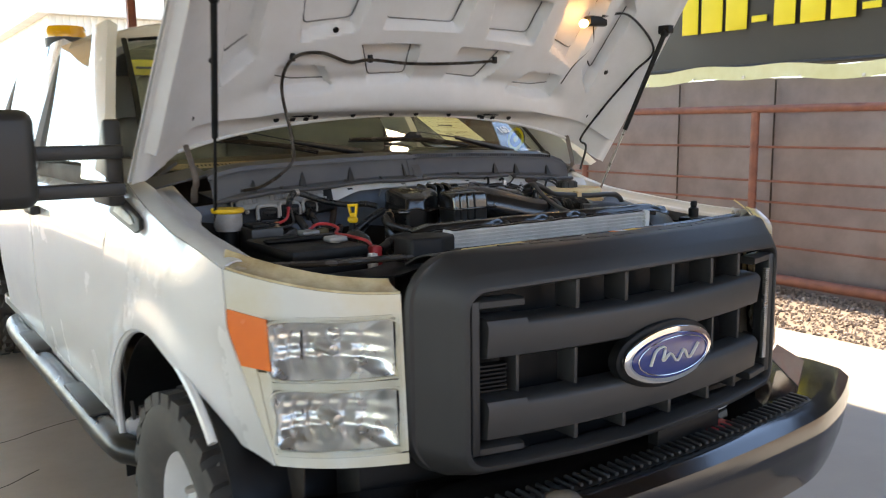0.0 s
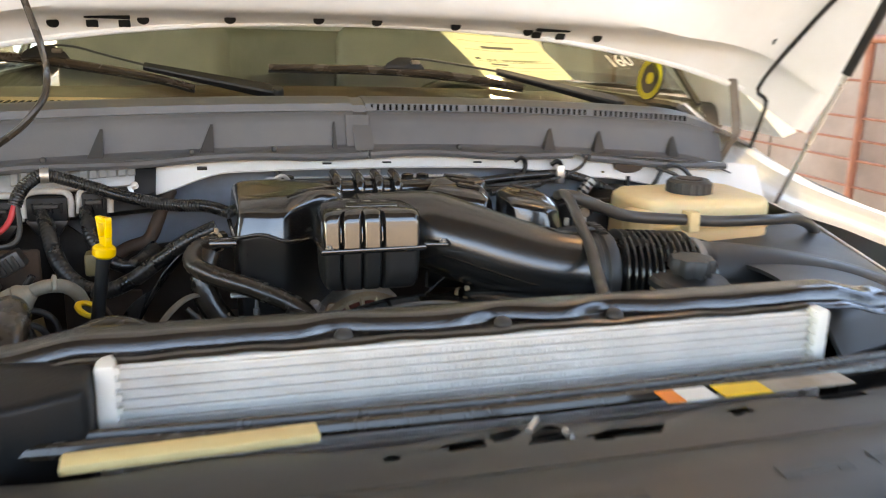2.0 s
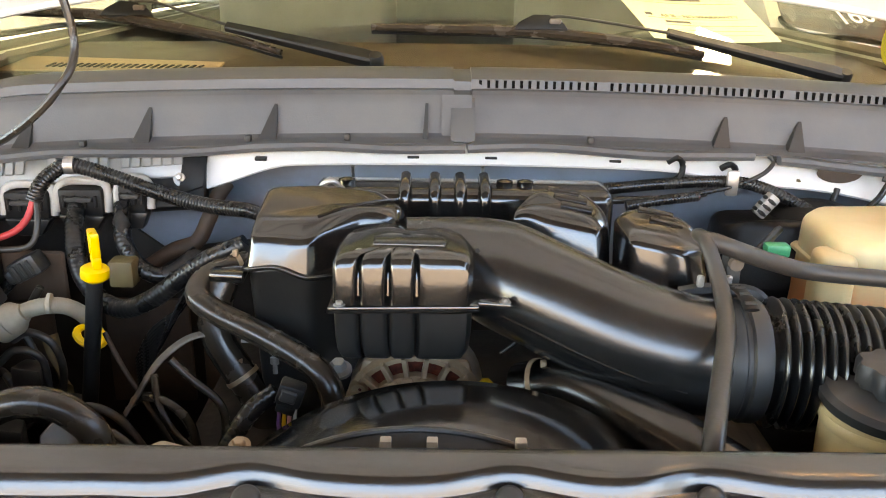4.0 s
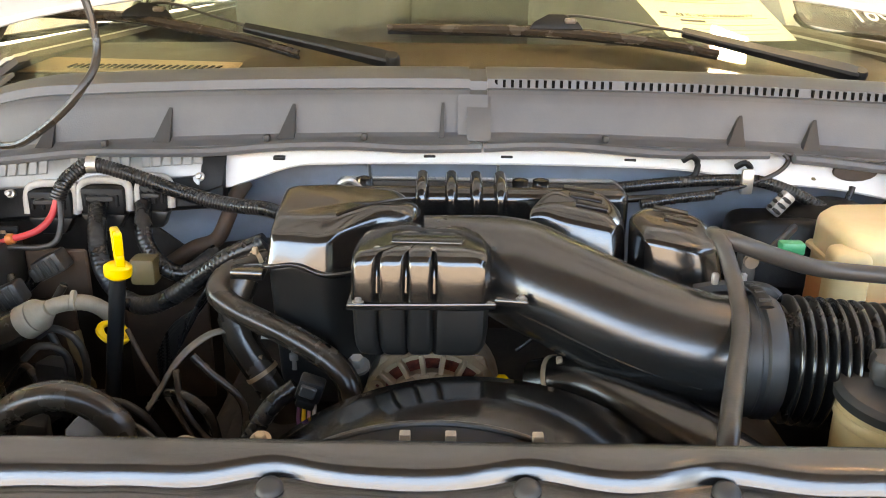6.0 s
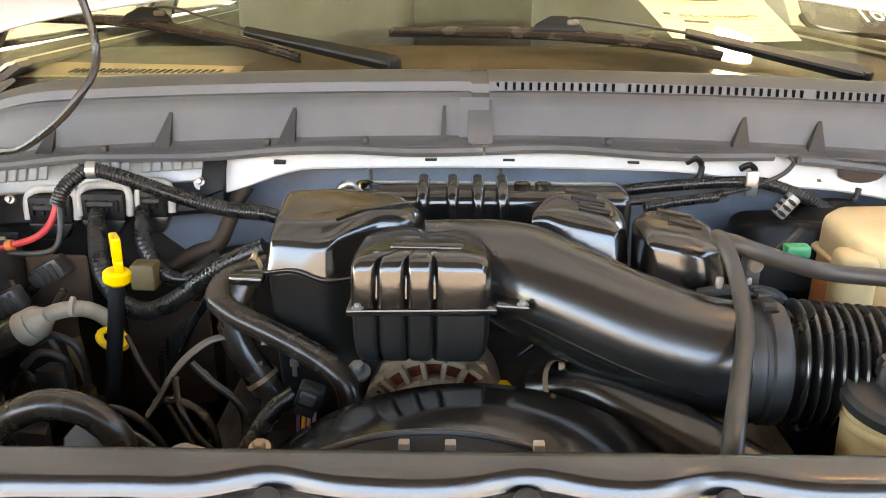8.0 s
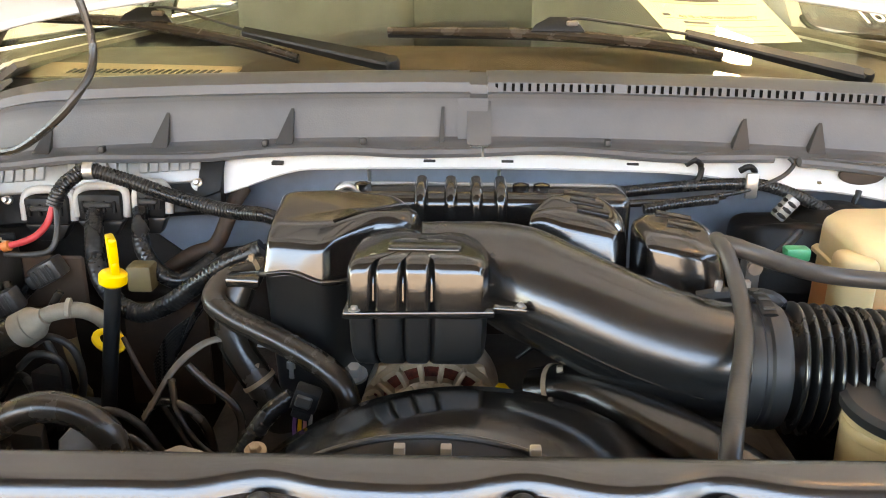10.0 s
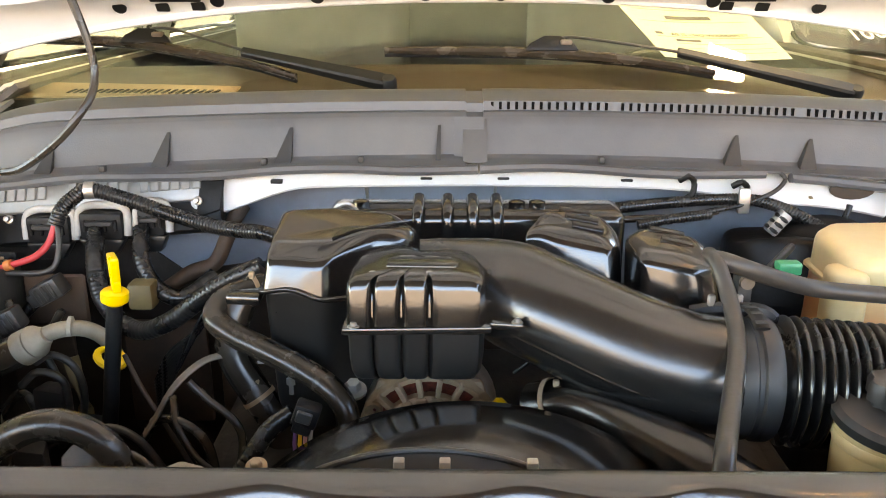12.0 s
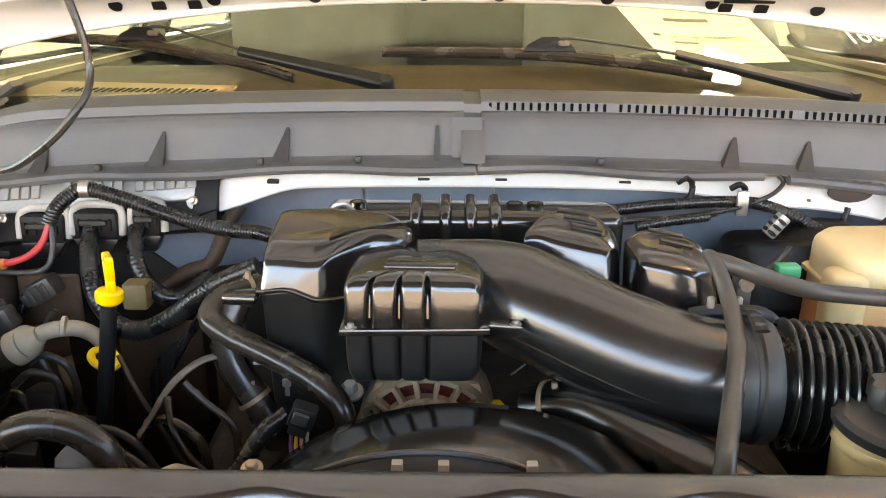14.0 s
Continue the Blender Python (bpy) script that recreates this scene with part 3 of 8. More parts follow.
def grille():
    g = part("grille", loft([rrect(0.654, 0.69, 1.190, 0.11, 0.168, 0.02), rrect(0.655, 0.69, 1.197, 0.115, 0.155, 0.04), rrect(0.654, 0.69, 1.200, 0.12, 0.115, 0.12), rrect(0.648, 0.69, 1.197, 0.115, 0.085, 0.18),
                             rrect(0.638, 0.693, 1.189, 0.10, 0.062), rrect(0.6315, 0.695, 1.184, 0.092, 0.0565), rrect(0.583, 0.704, 1.1515, 0.058, 0.0215), rrect(0.579, 0.706, 1.1475, 0.055, 0.0180), rrect(0.564, 0.715, 1.1235, 0.047, 0.0015), rrect(0.561, 0.717, 1.120, 0.046, 0.0),
                             rrect(0.552, 0.726, 1.114, 0.042, 0.0), rrect(0.549, 0.730, 1.110, 0.040, 0.006), rrect(0.545, 0.735, 1.105, 0.040, 0.05)]), M_MATT, TRUCK, "matt black plastic grille with two broad bars")
    b = sheet(lambda u, v: Vector((-0.585 + 1.17 * u, 0.160 + 0.02 * (1.17 * u - 0.585) ** 2 + (0.128 - 0.02 * smooth(0.45, 0.6, abs(1.17 * u - 0.585)) + 0.006 * math.sin(31 * u)) * v, 1.1955 - 0.008 * v - 0.028 * v * v)), 300, 30, 0.004)
    # openings: latch throat, two pockets and three slots
    holes = [[(-0.0184, 0.2718), (-0.0669, 0.206), (-0.0256, 0.204)], [(-0.080, 0.2496), (-0.050, 0.268), (-0.0495, 0.2528), (-0.072, 0.220), (-0.087, 0.222)], [(-0.131, 0.225), (-0.115, 0.238), (-0.0886, 0.2364), (-0.095, 0.2126), (-0.123, 0.212)],
             [(-0.011, 0.2112), (0.0117, 0.2216), (0.0637, 0.2205), (0.0473, 0.1985), (-0.010, 0.196)], [(0.134, 0.236), (0.158, 0.242), (0.153, 0.2225), (0.1285, 0.217)], [(0.243, 0.257), (0.312, 0.270), (0.286, 0.2345), (0.231, 0.229)], [(-0.174, 0.219), (-0.161, 0.223), (-0.163, 0.207), (-0.174, 0.204)]]

    def within(p, poly):
        sides = [(poly[k][0] - poly[k - 1][0]) * (p.y - poly[k - 1][1]) - (poly[k][1] - poly[k - 1][1]) * (p.x - poly[k - 1][0]) for k in range(len(poly))]
        return all(q <= 0 for q in sides) or all(q >= 0 for q in sides)
    bmesh.ops.delete(b, geom=[q for q in b.faces if any(within(q.calc_center_median(), h) for h in holes)], context='FACES')
    part("top_rear", b, M_MATT, g)
    for sx in (-1, 1):
        part("inner_trim", box((sx * 0.5335 - 0.0115, yc(0.53) + 0.008, 0.750), (sx * 0.5335 + 0.0115, yc(0.53) + 0.055, 1.098), 0.005, 2), M_MATT, g)
        for z0, z1 in ((1.078, 1.099), (0.748, 0.769)):
            x0, x1 = sorted((sx * 0.524, sx * 0.418))
            part("corner_bracket", sweep_bar(x0, x1, [(0.055, z0), (0.016, z0), (0.010, z0 + 0.004), (0.010, z1 - 0.004), (0.016, z1), (0.055, z1)], 8), M_MATT, g)
    for z0, z1 in ((0.962, 1.053), (0.777, 0.871)):
        h = z1 - z0
        part("bar", sweep_bar(-0.414, 0.45, [(0.07, z0), (0.026, z0), (0.012, z0 + 0.08 * h), (0.004, z0 + 0.82 * h), (0.010, z1 - 0.006), (0.022, z1), (0.07, z1)]), M_MATT, g)
        part("bar_end", sweep_bar(-0.510, -0.4145, [(0.07, z0 + 0.004), (0.022, z0 + 0.004), (0.006, z0 + 0.1 * h), (-0.001, z0 + 0.84 * h), (0.006, z1), (0.018, z1 + 0.005), (0.07, z1 + 0.005)], 8), M_MATT, g)
    for x in (-0.262, -0.114, 0.05, 0.218, 0.36):
        for z0, z1 in ((1.051, 1.128), (0.740, 0.780)):
            part("fin", box((x - 0.006, yc(x) + 0.030, z0), (x + 0.006, yc(x) + 0.10, z1), 0.002), M_MATT, g)
    for x in (-0.413, -0.256, 0.247, 0.39):
        part("fin", box((x - 0.005, yc(x) + 0.040, 0.868), (x + 0.005, yc(x) + 0.10, 0.964), 0.002), M_MATT, g)
    b = fresh()
    for k in range(7):
        b = sweep_bar(-0.515, -0.44, [(0.05, 0.893 + 0.0095 * k), (0.04, 0.888 + 0.0095 * k), (0.04, 0.884 + 0.0095 * k), (0.05, 0.884 + 0.0095 * k)], 4, b)
    part("louvre", b, M_MATT_DEEP, g)
    b = fresh()
    for k in range(44):
        b = box((0.502, yc(0.5) + 0.01, 0.795 + 0.006 * k), (0.518, yc(0.5) + 0.022, 0.799 + 0.006 * k), 0.001, 1, b)
    part("light_strip", b, M_STEEL, g, "ribbed silver light strip")
    # added black panel that stands for the shade behind the bars
    part("dark_backing", sweep_bar(-0.60, 0.60, [(0.135, 0.70), (0.130, 0.70), (0.130, 1.14), (0.135, 1.14)]), M_MATT_DEEP, g)
    # raised letters on the top stand as plain bars
    for k in range(10):
        if k == 5:
            continue
        x = -0.385 + 0.083 * k
        b = None
        for x0, x1, d0, d1 in ((-0.030, 0.030, 0.099, 0.110), (-0.030, 0.030, 0.066, 0.077), (-0.030, -0.017, 0.077, 0.099), (0.017, 0.030, 0.077, 0.099)):
            z0, z1 = 1.2003 - 4.0 * (0.115 - d0) ** 2, 1.2003 - 4.0 * (0.115 - d1) ** 2
            b = sweep_bar(x + x0, x + x1, [(d0, z0), (d0 + 0.001, z0 + 0.0014), (d1 - 0.001, z1 + 0.0014), (d1, z1), (d1, z1 - 0.006), (d0, z0 - 0.006)], 4, b)
        part("raised_mark", b, M_MATT, g)
    badge = part("badge", oval_plate(0.172, 0.082, -0.002, 0.03), M_MATT_DEEP, g, "blue oval badge with chrome rim")
    part("badge_rim", oval_plate(0.160, 0.070, -0.016, 0.012), M_CHROME, badge)
    part("badge_face", oval_plate(0.140, 0.055, -0.022, 0.01), M_BLUE, badge)
    for rx, rz in ((0.126, 0.046),):
        pts = [(rx * math.cos(a), -0.0235 + yc(rx * math.cos(a)), 0.912 + rz * math.sin(a)) for a in [2 * math.pi * k / 40 for k in range(41)]]
        part("badge_ring", tube(pts, 0.0014, 0.01, 6), M_CHROME, badge)
    mark = tube([(-0.088, -0.0225, 0.898), (-0.07, -0.0235, 0.934), (-0.04, -0.024, 0.938), (-0.045, -0.024, 0.905), (-0.02, -0.024, 0.92), (0.005, -0.024, 0.898), (0.03, -0.024, 0.922), (0.05, -0.0235, 0.898), (0.085, -0.0225, 0.93)], 0.0055, 0.004, 8, flat=0.5)
    part("badge_mark", mark, M_SIDING, badge, "white flowing mark")
    return g


def oval_plate(rx, rz, y, depth, z=0.912):
    b = fresh()
    rings = []
    for s, dy in ((1.0, depth), (1.0, 0.004), (0.97, 0.001), (0.90, 0.0), (0.45, -0.001), (0.02, -0.0015)):
        rings.append([Vector((rx * s * math.cos(a), y + dy + yc(rx * s * math.cos(a)), z + rz * s * math.sin(a))) for a in [2 * math.pi * k / 48 for k in range(48)]])
    b2 = loft(rings)
    return join(b, b2)


grille()


def lamp_edge(z):
    """How far out the lamp reaches: it narrows downwards along the fender."""
    return min(1.0, max(0.785, 1.0 - 0.70 * (1.04 - z)))


def lamp_pt(sx, u, z, off=0.0):
    return Vector((sx * (0.657 + 0.31 * u - 0.012 * u ** 3), 0.172 + 0.125 * u + 0.105 * u ** 3 + off + 0.06 * (z - 0.95), z))


def headlight(sx):
    def pt(u, z, off=0.0):
        if u > 0.78:
            u = 0.78 + (u - 0.78) * (lamp_edge(z) - 0.78) / 0.22
        return Vector((sx * (0.657 + 0.31 * u - 0.012 * u ** 3), 0.172 + 0.125 * u + 0.105 * u ** 3 + off + 0.06 * (z - 0.95), z))

    def zlo(u):
        return 0.742 + 0.006 * u * u

    def zhi(u):
        return 1.115 + 0.055 * u ** 2
    h = part("headlight", sheet(lambda u, v: pt(u, zlo(u) + (zhi(u) - zlo(u)) * v, 0.095), 16, 14, 0.006), M_YELLOWED, TRUCK, "hazy headlight with an amber side marker")

    # rim band and rolled top, yellowed by the sun
    def top(u, v):
        z = zhi(u)
        a = v * 1.45
        return pt(u, z, 0) + Vector((-sx * 0.03 * v * u, 0.050 * math.sin(a) + 0.02 * v * u, 0.020 * (1 - math.cos(a)) * (1 + 0.3 * u) + 0.008 * v))
    part("rolled_top", sheet(top, 16, 8, 0.005), M_STAINED, h, "yellowed plastic top edge")

    def frame_piece(u0, u1, z0, z1):
        return sheet(lambda u, v: pt(u0 + (u1 - u0) * u, (z0(u0 + (u1 - u0) * u) if callable(z0) else z0) * (1 - v) + (z1(u0 + (u1 - u0) * u) if callable(z1) else z1) * v, 0.0), 12, 4, 0.006)
    for a in ((0.0, 1.0, 1.066, zhi), (0.0, 0.80, 0.915, 0.93), (0.0, 1.0, zlo, lambda u: zlo(u) + 0.024), (0.0, 0.045, 0.77, 1.07), (0.90, 1.0, lambda u: 0.76, lambda u: 0.97), (0.045, 0.80, 0.764, 0.779)):
        part("rim", frame_piece(*a), M_YELLOWED, h)
    part("amber_marker", sheet(lambda u, v: pt(0.80 + 0.2 * u, 0.955 + 0.008 * u + (0.112 + 0.01 * u) * v, -0.003), 8, 6, 0.008), M_AMBER, h, "orange marker lens")
    part("lower_corner", sheet(lambda u, v: pt(0.78 + 0.22 * u, 0.755 + 0.195 * v, 0.004), 6, 6, 0.005), M_YELLOWED, h)
    # reflectors and bulbs behind the lens
    for z0, z1 in ((0.932, 1.064), (0.777, 0.913)):
        def bowl(u, v, z0=z0, z1=z1):
            uu, vv = 2 * u - 1, 2 * v - 1
            dep = 0.070 * (1 - abs(uu) ** 2.5) * (1 - abs(vv) ** 3) + (0.005 * math.sin(u * 44 + 2 * vv) + 0.003 * math.sin(v * 27)) * (1 - abs(vv) ** 4) * (1 - uu ** 4)
            return pt(0.045 + 0.75 * u, z0 + (z1 - z0) * v, 0.008 + dep)
        part("reflector", sheet(bowl, 72, 28, 0.003), M_REFLECTOR, h)
        c = pt(0.42, (z0 + z1) / 2, 0.03)
        part("bulb", lathe([(0.0, -0.022), (0.012, -0.018), (0.015, -0.004), (0.013, 0.03), (0.02, 0.045)], c, (0, 1, 0), 14), M_STEEL, h)
        part("lens_step", tube([pt(0.05, z0 + 0.004, -0.003), pt(0.4, z0 + 0.002, -0.004), pt(0.79, z0 + 0.004, -0.003), pt(0.795, (z0 + z1) / 2, -0.003), pt(0.79, z1 - 0.006, -0.003), pt(0.4, z1 - 0.002, -0.004), pt(0.05, z1 - 0.004, -0.003), pt(0.045, (z0 + z1) / 2, -0.003), pt(0.05, z0 + 0.004, -0.003)], 0.004, 0.01, 8), M_YELLOWED, h)
    lens = part("lens", sheet(lambda u, v: pt(0.03 + 0.78 * u, 0.768 + 0.305 * v, -0.006 - 0.003 * math.sin(math.pi * u)), 14, 12, 0.003), M_LENS, h, "hazed clear lens")
    lens.visible_shadow = False
    return h


headlight(-1)
headlight(1)

WHEEL_Y, WHEEL_Z, ARCH_R, ARCH_W = 0.865, 0.40, 0.50, 0.96


def fender_x(y, z):
    d = math.hypot((y - WHEEL_Y) / ARCH_W, z - WHEEL_Z - 0.05)
    fl = 0.022 * math.exp(-((d - ARCH_R) / 0.07) ** 2)
    x = 0.962 + 0.028 * min(1, max(0, (y - 0.40) / 0.35)) + fl
    if z > 1.06:
        x -= 1.5 * (z - 1.06) ** 2
    if z < 0.75:
        x -= 0.12 * (0.75 - z)
    return x


def fender_top(y, sx):
    """Height of the fender's upper edge; the body leans a little to the driver's side."""
    if sx < 0:
        return 1.168 + 0.10 * max(0, y - 0.38) + 0.04 * max(0, y - 0.38) ** 2
    return 1.158 + 0.105 * max(0, y - 0.40) ** 2 + 0.5 * max(0, y - 1.05) ** 2



def body_side(sx):
    def arch(y):
        t = ARCH_R ** 2 - ((y - WHEEL_Y) / ARCH_W) ** 2
        return WHEEL_Z + 0.05 + math.sqrt(t) if t > 0 else 0.0

    def fn(u, v):
        y = 0.405 + 0.935 * u
        zb = max(arch(y), 0.745 if y < WHEEL_Y else 0.55)
        z = zb + (fender_top(y, sx) - zb) * v
        k, ky = smooth(0.0, 0.32, u), smooth(0.0, 0.09, u)
        front = lamp_pt(1, lamp_edge(z), z)
        return Vector((sx * ((front.x + 0.003) * (1 - k) + fender_x(y, z) * k), y + (front.y + 0.004 - 0.405) * (1 - ky), z))
    f = part("front_fender", sheet(fn, 70, 18, 0.004), M_WHITE, TRUCK, "white painted front fender")
    lip = []
    for k in range(25):
        a = radians(8 + 134 * k / 24)
        y, z = WHEEL_Y + ARCH_W * ARCH_R * math.cos(a), WHEEL_Z + 0.05 + ARCH_R * math.sin(a)
        lip.append((sx * (fender_x(y, z) - 0.012), y, z))
    part("arch_lip", tube(lip, 0.012, 0.02, 8), M_WHITE, f)

    def top(u, v):
        e = fn(u, 1.0)
        wide = 0.108 + 0.035 * smooth(0.86, 1.02, e.y)
        return Vector((e.x - sx * (0.001 + wide * v), e.y + 0.02 * v, e.z - 0.001 + 0.012 * math.sin(math.pi * min(1, 1.6 * v)) - 0.008 * smooth(0.40, 0.44, v) - 0.010 * smooth(0.90, 1.0, v)))
    part("fender_rail", sheet(top, 70, 18, 0.004), M_WHITE_IN, f, "white inner fender rail under the hood gap")

    def apron(u, v):
        y = 0.32 + 0.86 * u
        return Vector((sx * (0.825 - 0.02 * smooth(0.9, 1.05, y) + 0.015 * math.sin(7 * y) * v), y, 0.62 + (fender_top(y, sx) - 0.045 - 0.62) * (1 - v)))
    part("inner_apron", sheet(apron, 24, 12, 0.004), M_APRON_IN, f, "grimy dark inner fender panel")

    def liner(u, v):
        a = radians(-10 + 200 * u)
        return Vector((sx * (0.60 + 0.365 * v), WHEEL_Y + 0.50 * math.cos(a), WHEEL_Z + 0.05 + 0.475 * math.sin(a)))
    part("wheel_liner", sheet(liner, 30, 4, 0.004), M_MATT_DEEP, f)
    tilt = Matrix.Translation((sx * (0.959 if sx < 0 else 0.974), 1.342, 1.228 if sx < 0 else 1.192)) @ Matrix(((0, -0.42 * sx, sx, 0), (-1, 0, 0, 0), (0, 1, 0, 0), (0, 0, 0, 1)))
    vent = part("fender_vent", prism([(0.0, 0.0), (0.02, -0.008), (0.33, -0.038), (0.365, -0.025), (0.33, 0.0), (0.28, 0.010), (0.04, 0.048), (0.01, 0.046)], -0.004, 0.009, 0.004, m=tilt), M_MATT, f, "black fender vent trim")
    part("vent_plate", prism([(0.06, 0.002), (0.27, -0.020), (0.30, -0.014), (0.26, 0.002), (0.07, 0.030)], 0.008, 0.012, 0.002, m=tilt), M_ECU, vent)

    # doors, cab corner and bed
    def side_x(z):
        return 0.985 - (3.0 * (z - 1.1) ** 2 if z > 1.1 else 0) - (0.10 * (0.8 - z) if z < 0.8 else 0)
    for name, y0, y1, zt0, zt1, lab in (("front_door", 1.35, 2.60, 1.33, 1.33, "white front door"), ("rear_door", 2.608, 3.62, 1.33, 1.33, "white rear door")):
        d = part(name, sheet(lambda u, v, y0=y0, y1=y1: Vector((sx * (side_x(0.56 + 0.80 * v) ), y0 + (y1 - y0) * u, 0.56 + 0.80 * v)), 10, 24, 0.006), M_WHITE, TRUCK, lab)
        part("handle", box((sx * 1.005 - 0.02, y1 - 0.22, 1.13), (sx * 1.005 + 0.02, y1 - 0.06, 1.165), 0.01), M_MATT, d, "black door handle")
    part("rocker_panel", box((sx * 0.93 - 0.03, 1.33, 0.50), (sx * 0.93 + 0.03, 3.9, 0.565), 0.015), M_WHITE, TRUCK)
    bed = part("bed_side", sheet(lambda u, v: Vector((sx * side_x(0.6 + 0.78 * v), 3.95 + 1.95 * u, 0.6 + 0.78 * v)), 8, 12, 0.03), M_WHITE, TRUCK, "white cargo bed side")
    part("door_trim", sheet(lambda u, v: Vector((sx * (side_x(0.56 + 0.80 * v) - 0.03), 1.33 + 2.30 * u, 0.56 + 0.80 * v)), 10, 24, 0.01), M_CABIN, TRUCK, "dark inner door trim")
    part("window_ledge", box((sx * 0.925 - 0.035, 1.44, 1.28), (sx * 0.925 + 0.035, 3.62, 1.352), 0.02), M_CABIN, TRUCK, "dark window ledge trim")
    # cab pillars lean inwards
    win = part("side_window", sheet(lambda u, v: Vector((sx * (0.962 - 0.15 * v), 1.42 * (1 - v) * (1 - u) + 2.02 * v * (1 - u) + (2.50 + 0.12 * v) * u, 1.36 + 0.46 * v)), 4, 6, 0.004), M_TINT, TRUCK, "front side window glass")
    win.visible_shadow = False
    win2 = part("side_window", sheet(lambda u, v: Vector((sx * (0.962 - 0.15 * v), 2.70 + 0.16 * v + (0.95 - 0.20 * v) * u, 1.36 + 0.48 * v)), 4, 6, 0.004), M_TINT, TRUCK, "rear side window glass")
    win2.visible_shadow = False
    def post(y0, y1, y2, y3):
        return sheet(lambda u, v: Vector((sx * (0.972 - 0.180 * v - 0.022 * v * v + 0.006 * math.sin(math.pi * u)), (y0 + (y1 - y0) * u) * (1 - v) + (y2 + (y3 - y2) * u) * v, 1.31 + 0.53 * v)), 8, 12, 0.035)
    part("a_pillar", post(1.20, 1.50, 1.86, 2.06), M_WHITE, TRUCK)
    part("b_pillar", post(2.46, 2.72, 2.60, 2.88), M_WHITE, TRUCK)
    part("c_pillar", post(3.62, 3.92, 3.58, 3.90), M_WHITE, TRUCK)
    for y0, y1, y2, y3 in ((1.50, 2.46, 2.04, 2.59), (2.72, 3.62, 2.86, 3.59)):
        ring = []
        for y, v in ((y0, 0.10), ((y0 + y1) / 2, 0.09), (y1, 0.10), ((y1 + y3) / 2, 0.5), (y3, 0.86), ((y2 + y3) / 2, 0.88), (y2, 0.86), ((y0 + y2) / 2, 0.5), (y0, 0.10)):
            ring.append((sx * (0.968 - 0.165 * v - 0.02 * v * v), y, 1.31 + 0.55 * v))
        part("window_seal", tube(ring, 0.010, 0.02, 8, flat=0.7), M_MATT_DEEP, TRUCK, "black window seal")
    # step bar
    s = part("step_bar", tube([(sx * 0.86, 1.20, 0.46), (sx * 0.95, 1.28, 0.475), (sx * 0.985, 1.42, 0.48), (sx * 0.99, 2.2, 0.48), (sx * 0.985, 3.35, 0.48), (sx * 0.86, 3.5, 0.46)], 0.046, 0.03, 14), M_SATIN, TRUCK, "black oval step bar along the sill")
    for y in (1.55, 2.55):
        part("step_pad", box((sx * 0.99 - 0.035, y, 0.52), (sx * 0.99 + 0.035, y + 0.42, 0.532), 0.005), M_MATT, s)
    return f


body_side(-1)
body_side(1)


def wheel(sx, y):
    c = Vector((sx * 0.85, y, 0.397))
    ax = (sx, 0, 0)
    w = part("wheel", lathe([(0.20, -0.10), (0.225, -0.11), (0.225, 0.05), (0.232, 0.075), (0.238, 0.10), (0.225, 0.10), (0.205, 0.07), (0.195, 0.03), (0.16, 0.02), (0.15, 0.055), (0.09, 0.07), (0.085, 0.10), (0.0, 0.105)], c, ax, 40), M_WHITE_IN, TRUCK, "white steel wheel with a chunky off-road tyre")
    part("tyre", lathe([(0.23, -0.11), (0.27, -0.135), (0.33, -0.145), (0.358, -0.135), (0.370, -0.105), (0.372, 0), (0.370, 0.105), (0.358, 0.135), (0.33, 0.145), (0.27, 0.135), (0.235, 0.11), (0.225, 0.10)], c, ax, 64, None, False), M_TYRE, w)
    b = fresh()
    n = 28
    for k in range(n):
        for j, (o, wd) in enumerate(((-0.108, 0.060), (-0.037, 0.048), (0.037, 0.048), (0.108, 0.060))):
            a = 2 * math.pi * (k + (0.5 if j % 2 else 0)) / n
            m = Matrix.Translation(c) @ Matrix.Rotation(a, 4, 'X') @ Matrix.Translation((o * sx, 0, 0.385 - (0.008 if j in (0, 3) else 0))) @ Matrix.Rotation(0.35 if j in (1,) else (-0.35 if j == 2 else 0.12), 4, 'Z')
            b = blockadd(b, m, wd)
    part("tread", b, M_TYRE, w, kind="stuff", smooth=False)
    for k in range(8):
        g = 2 * math.pi * k / 8
        part("vent_hole", lathe([(0.0, 0.0), (0.024, 0.0), (0.024, 0.004), (0.0, 0.005)], c + Vector((sx * 0.0255, 0.178 * math.cos(g), 0.178 * math.sin(g))), ax, 14), M_MATT_DEEP, w)
        part("lug_nut", lathe([(0.012, 0.0), (0.012, 0.022), (0.008, 0.028), (0.0, 0.028)], c + Vector((sx * 0.060, 0.118 * math.cos(g + 0.3), 0.118 * math.sin(g + 0.3))), ax, 6), M_STEEL, w)
    return w


def blockadd(b, m, wd):
    pts = []
    for z, s in ((-0.02, 1.0), (0.014, 0.84)):
        for x, y in ((-1, -1), (1, -1), (1, 1), (0.4, 1), (0.3, 0.6), (-1, 0.8)):
            pts.append(b.verts.new(m @ Vector((x * wd / 2 * s, y * 0.030 * s, z))))
    b.faces.new(pts[6:])
    for i in range(6):
        b.faces.new((pts[i], pts[(i + 1) % 6], pts[6 + (i + 1) % 6], pts[6 + i]))
    return b


wheel(-1, 0.79)
wheel(1, 0.79)
wheel(-1, 4.80)
wheel(1, 4.80)


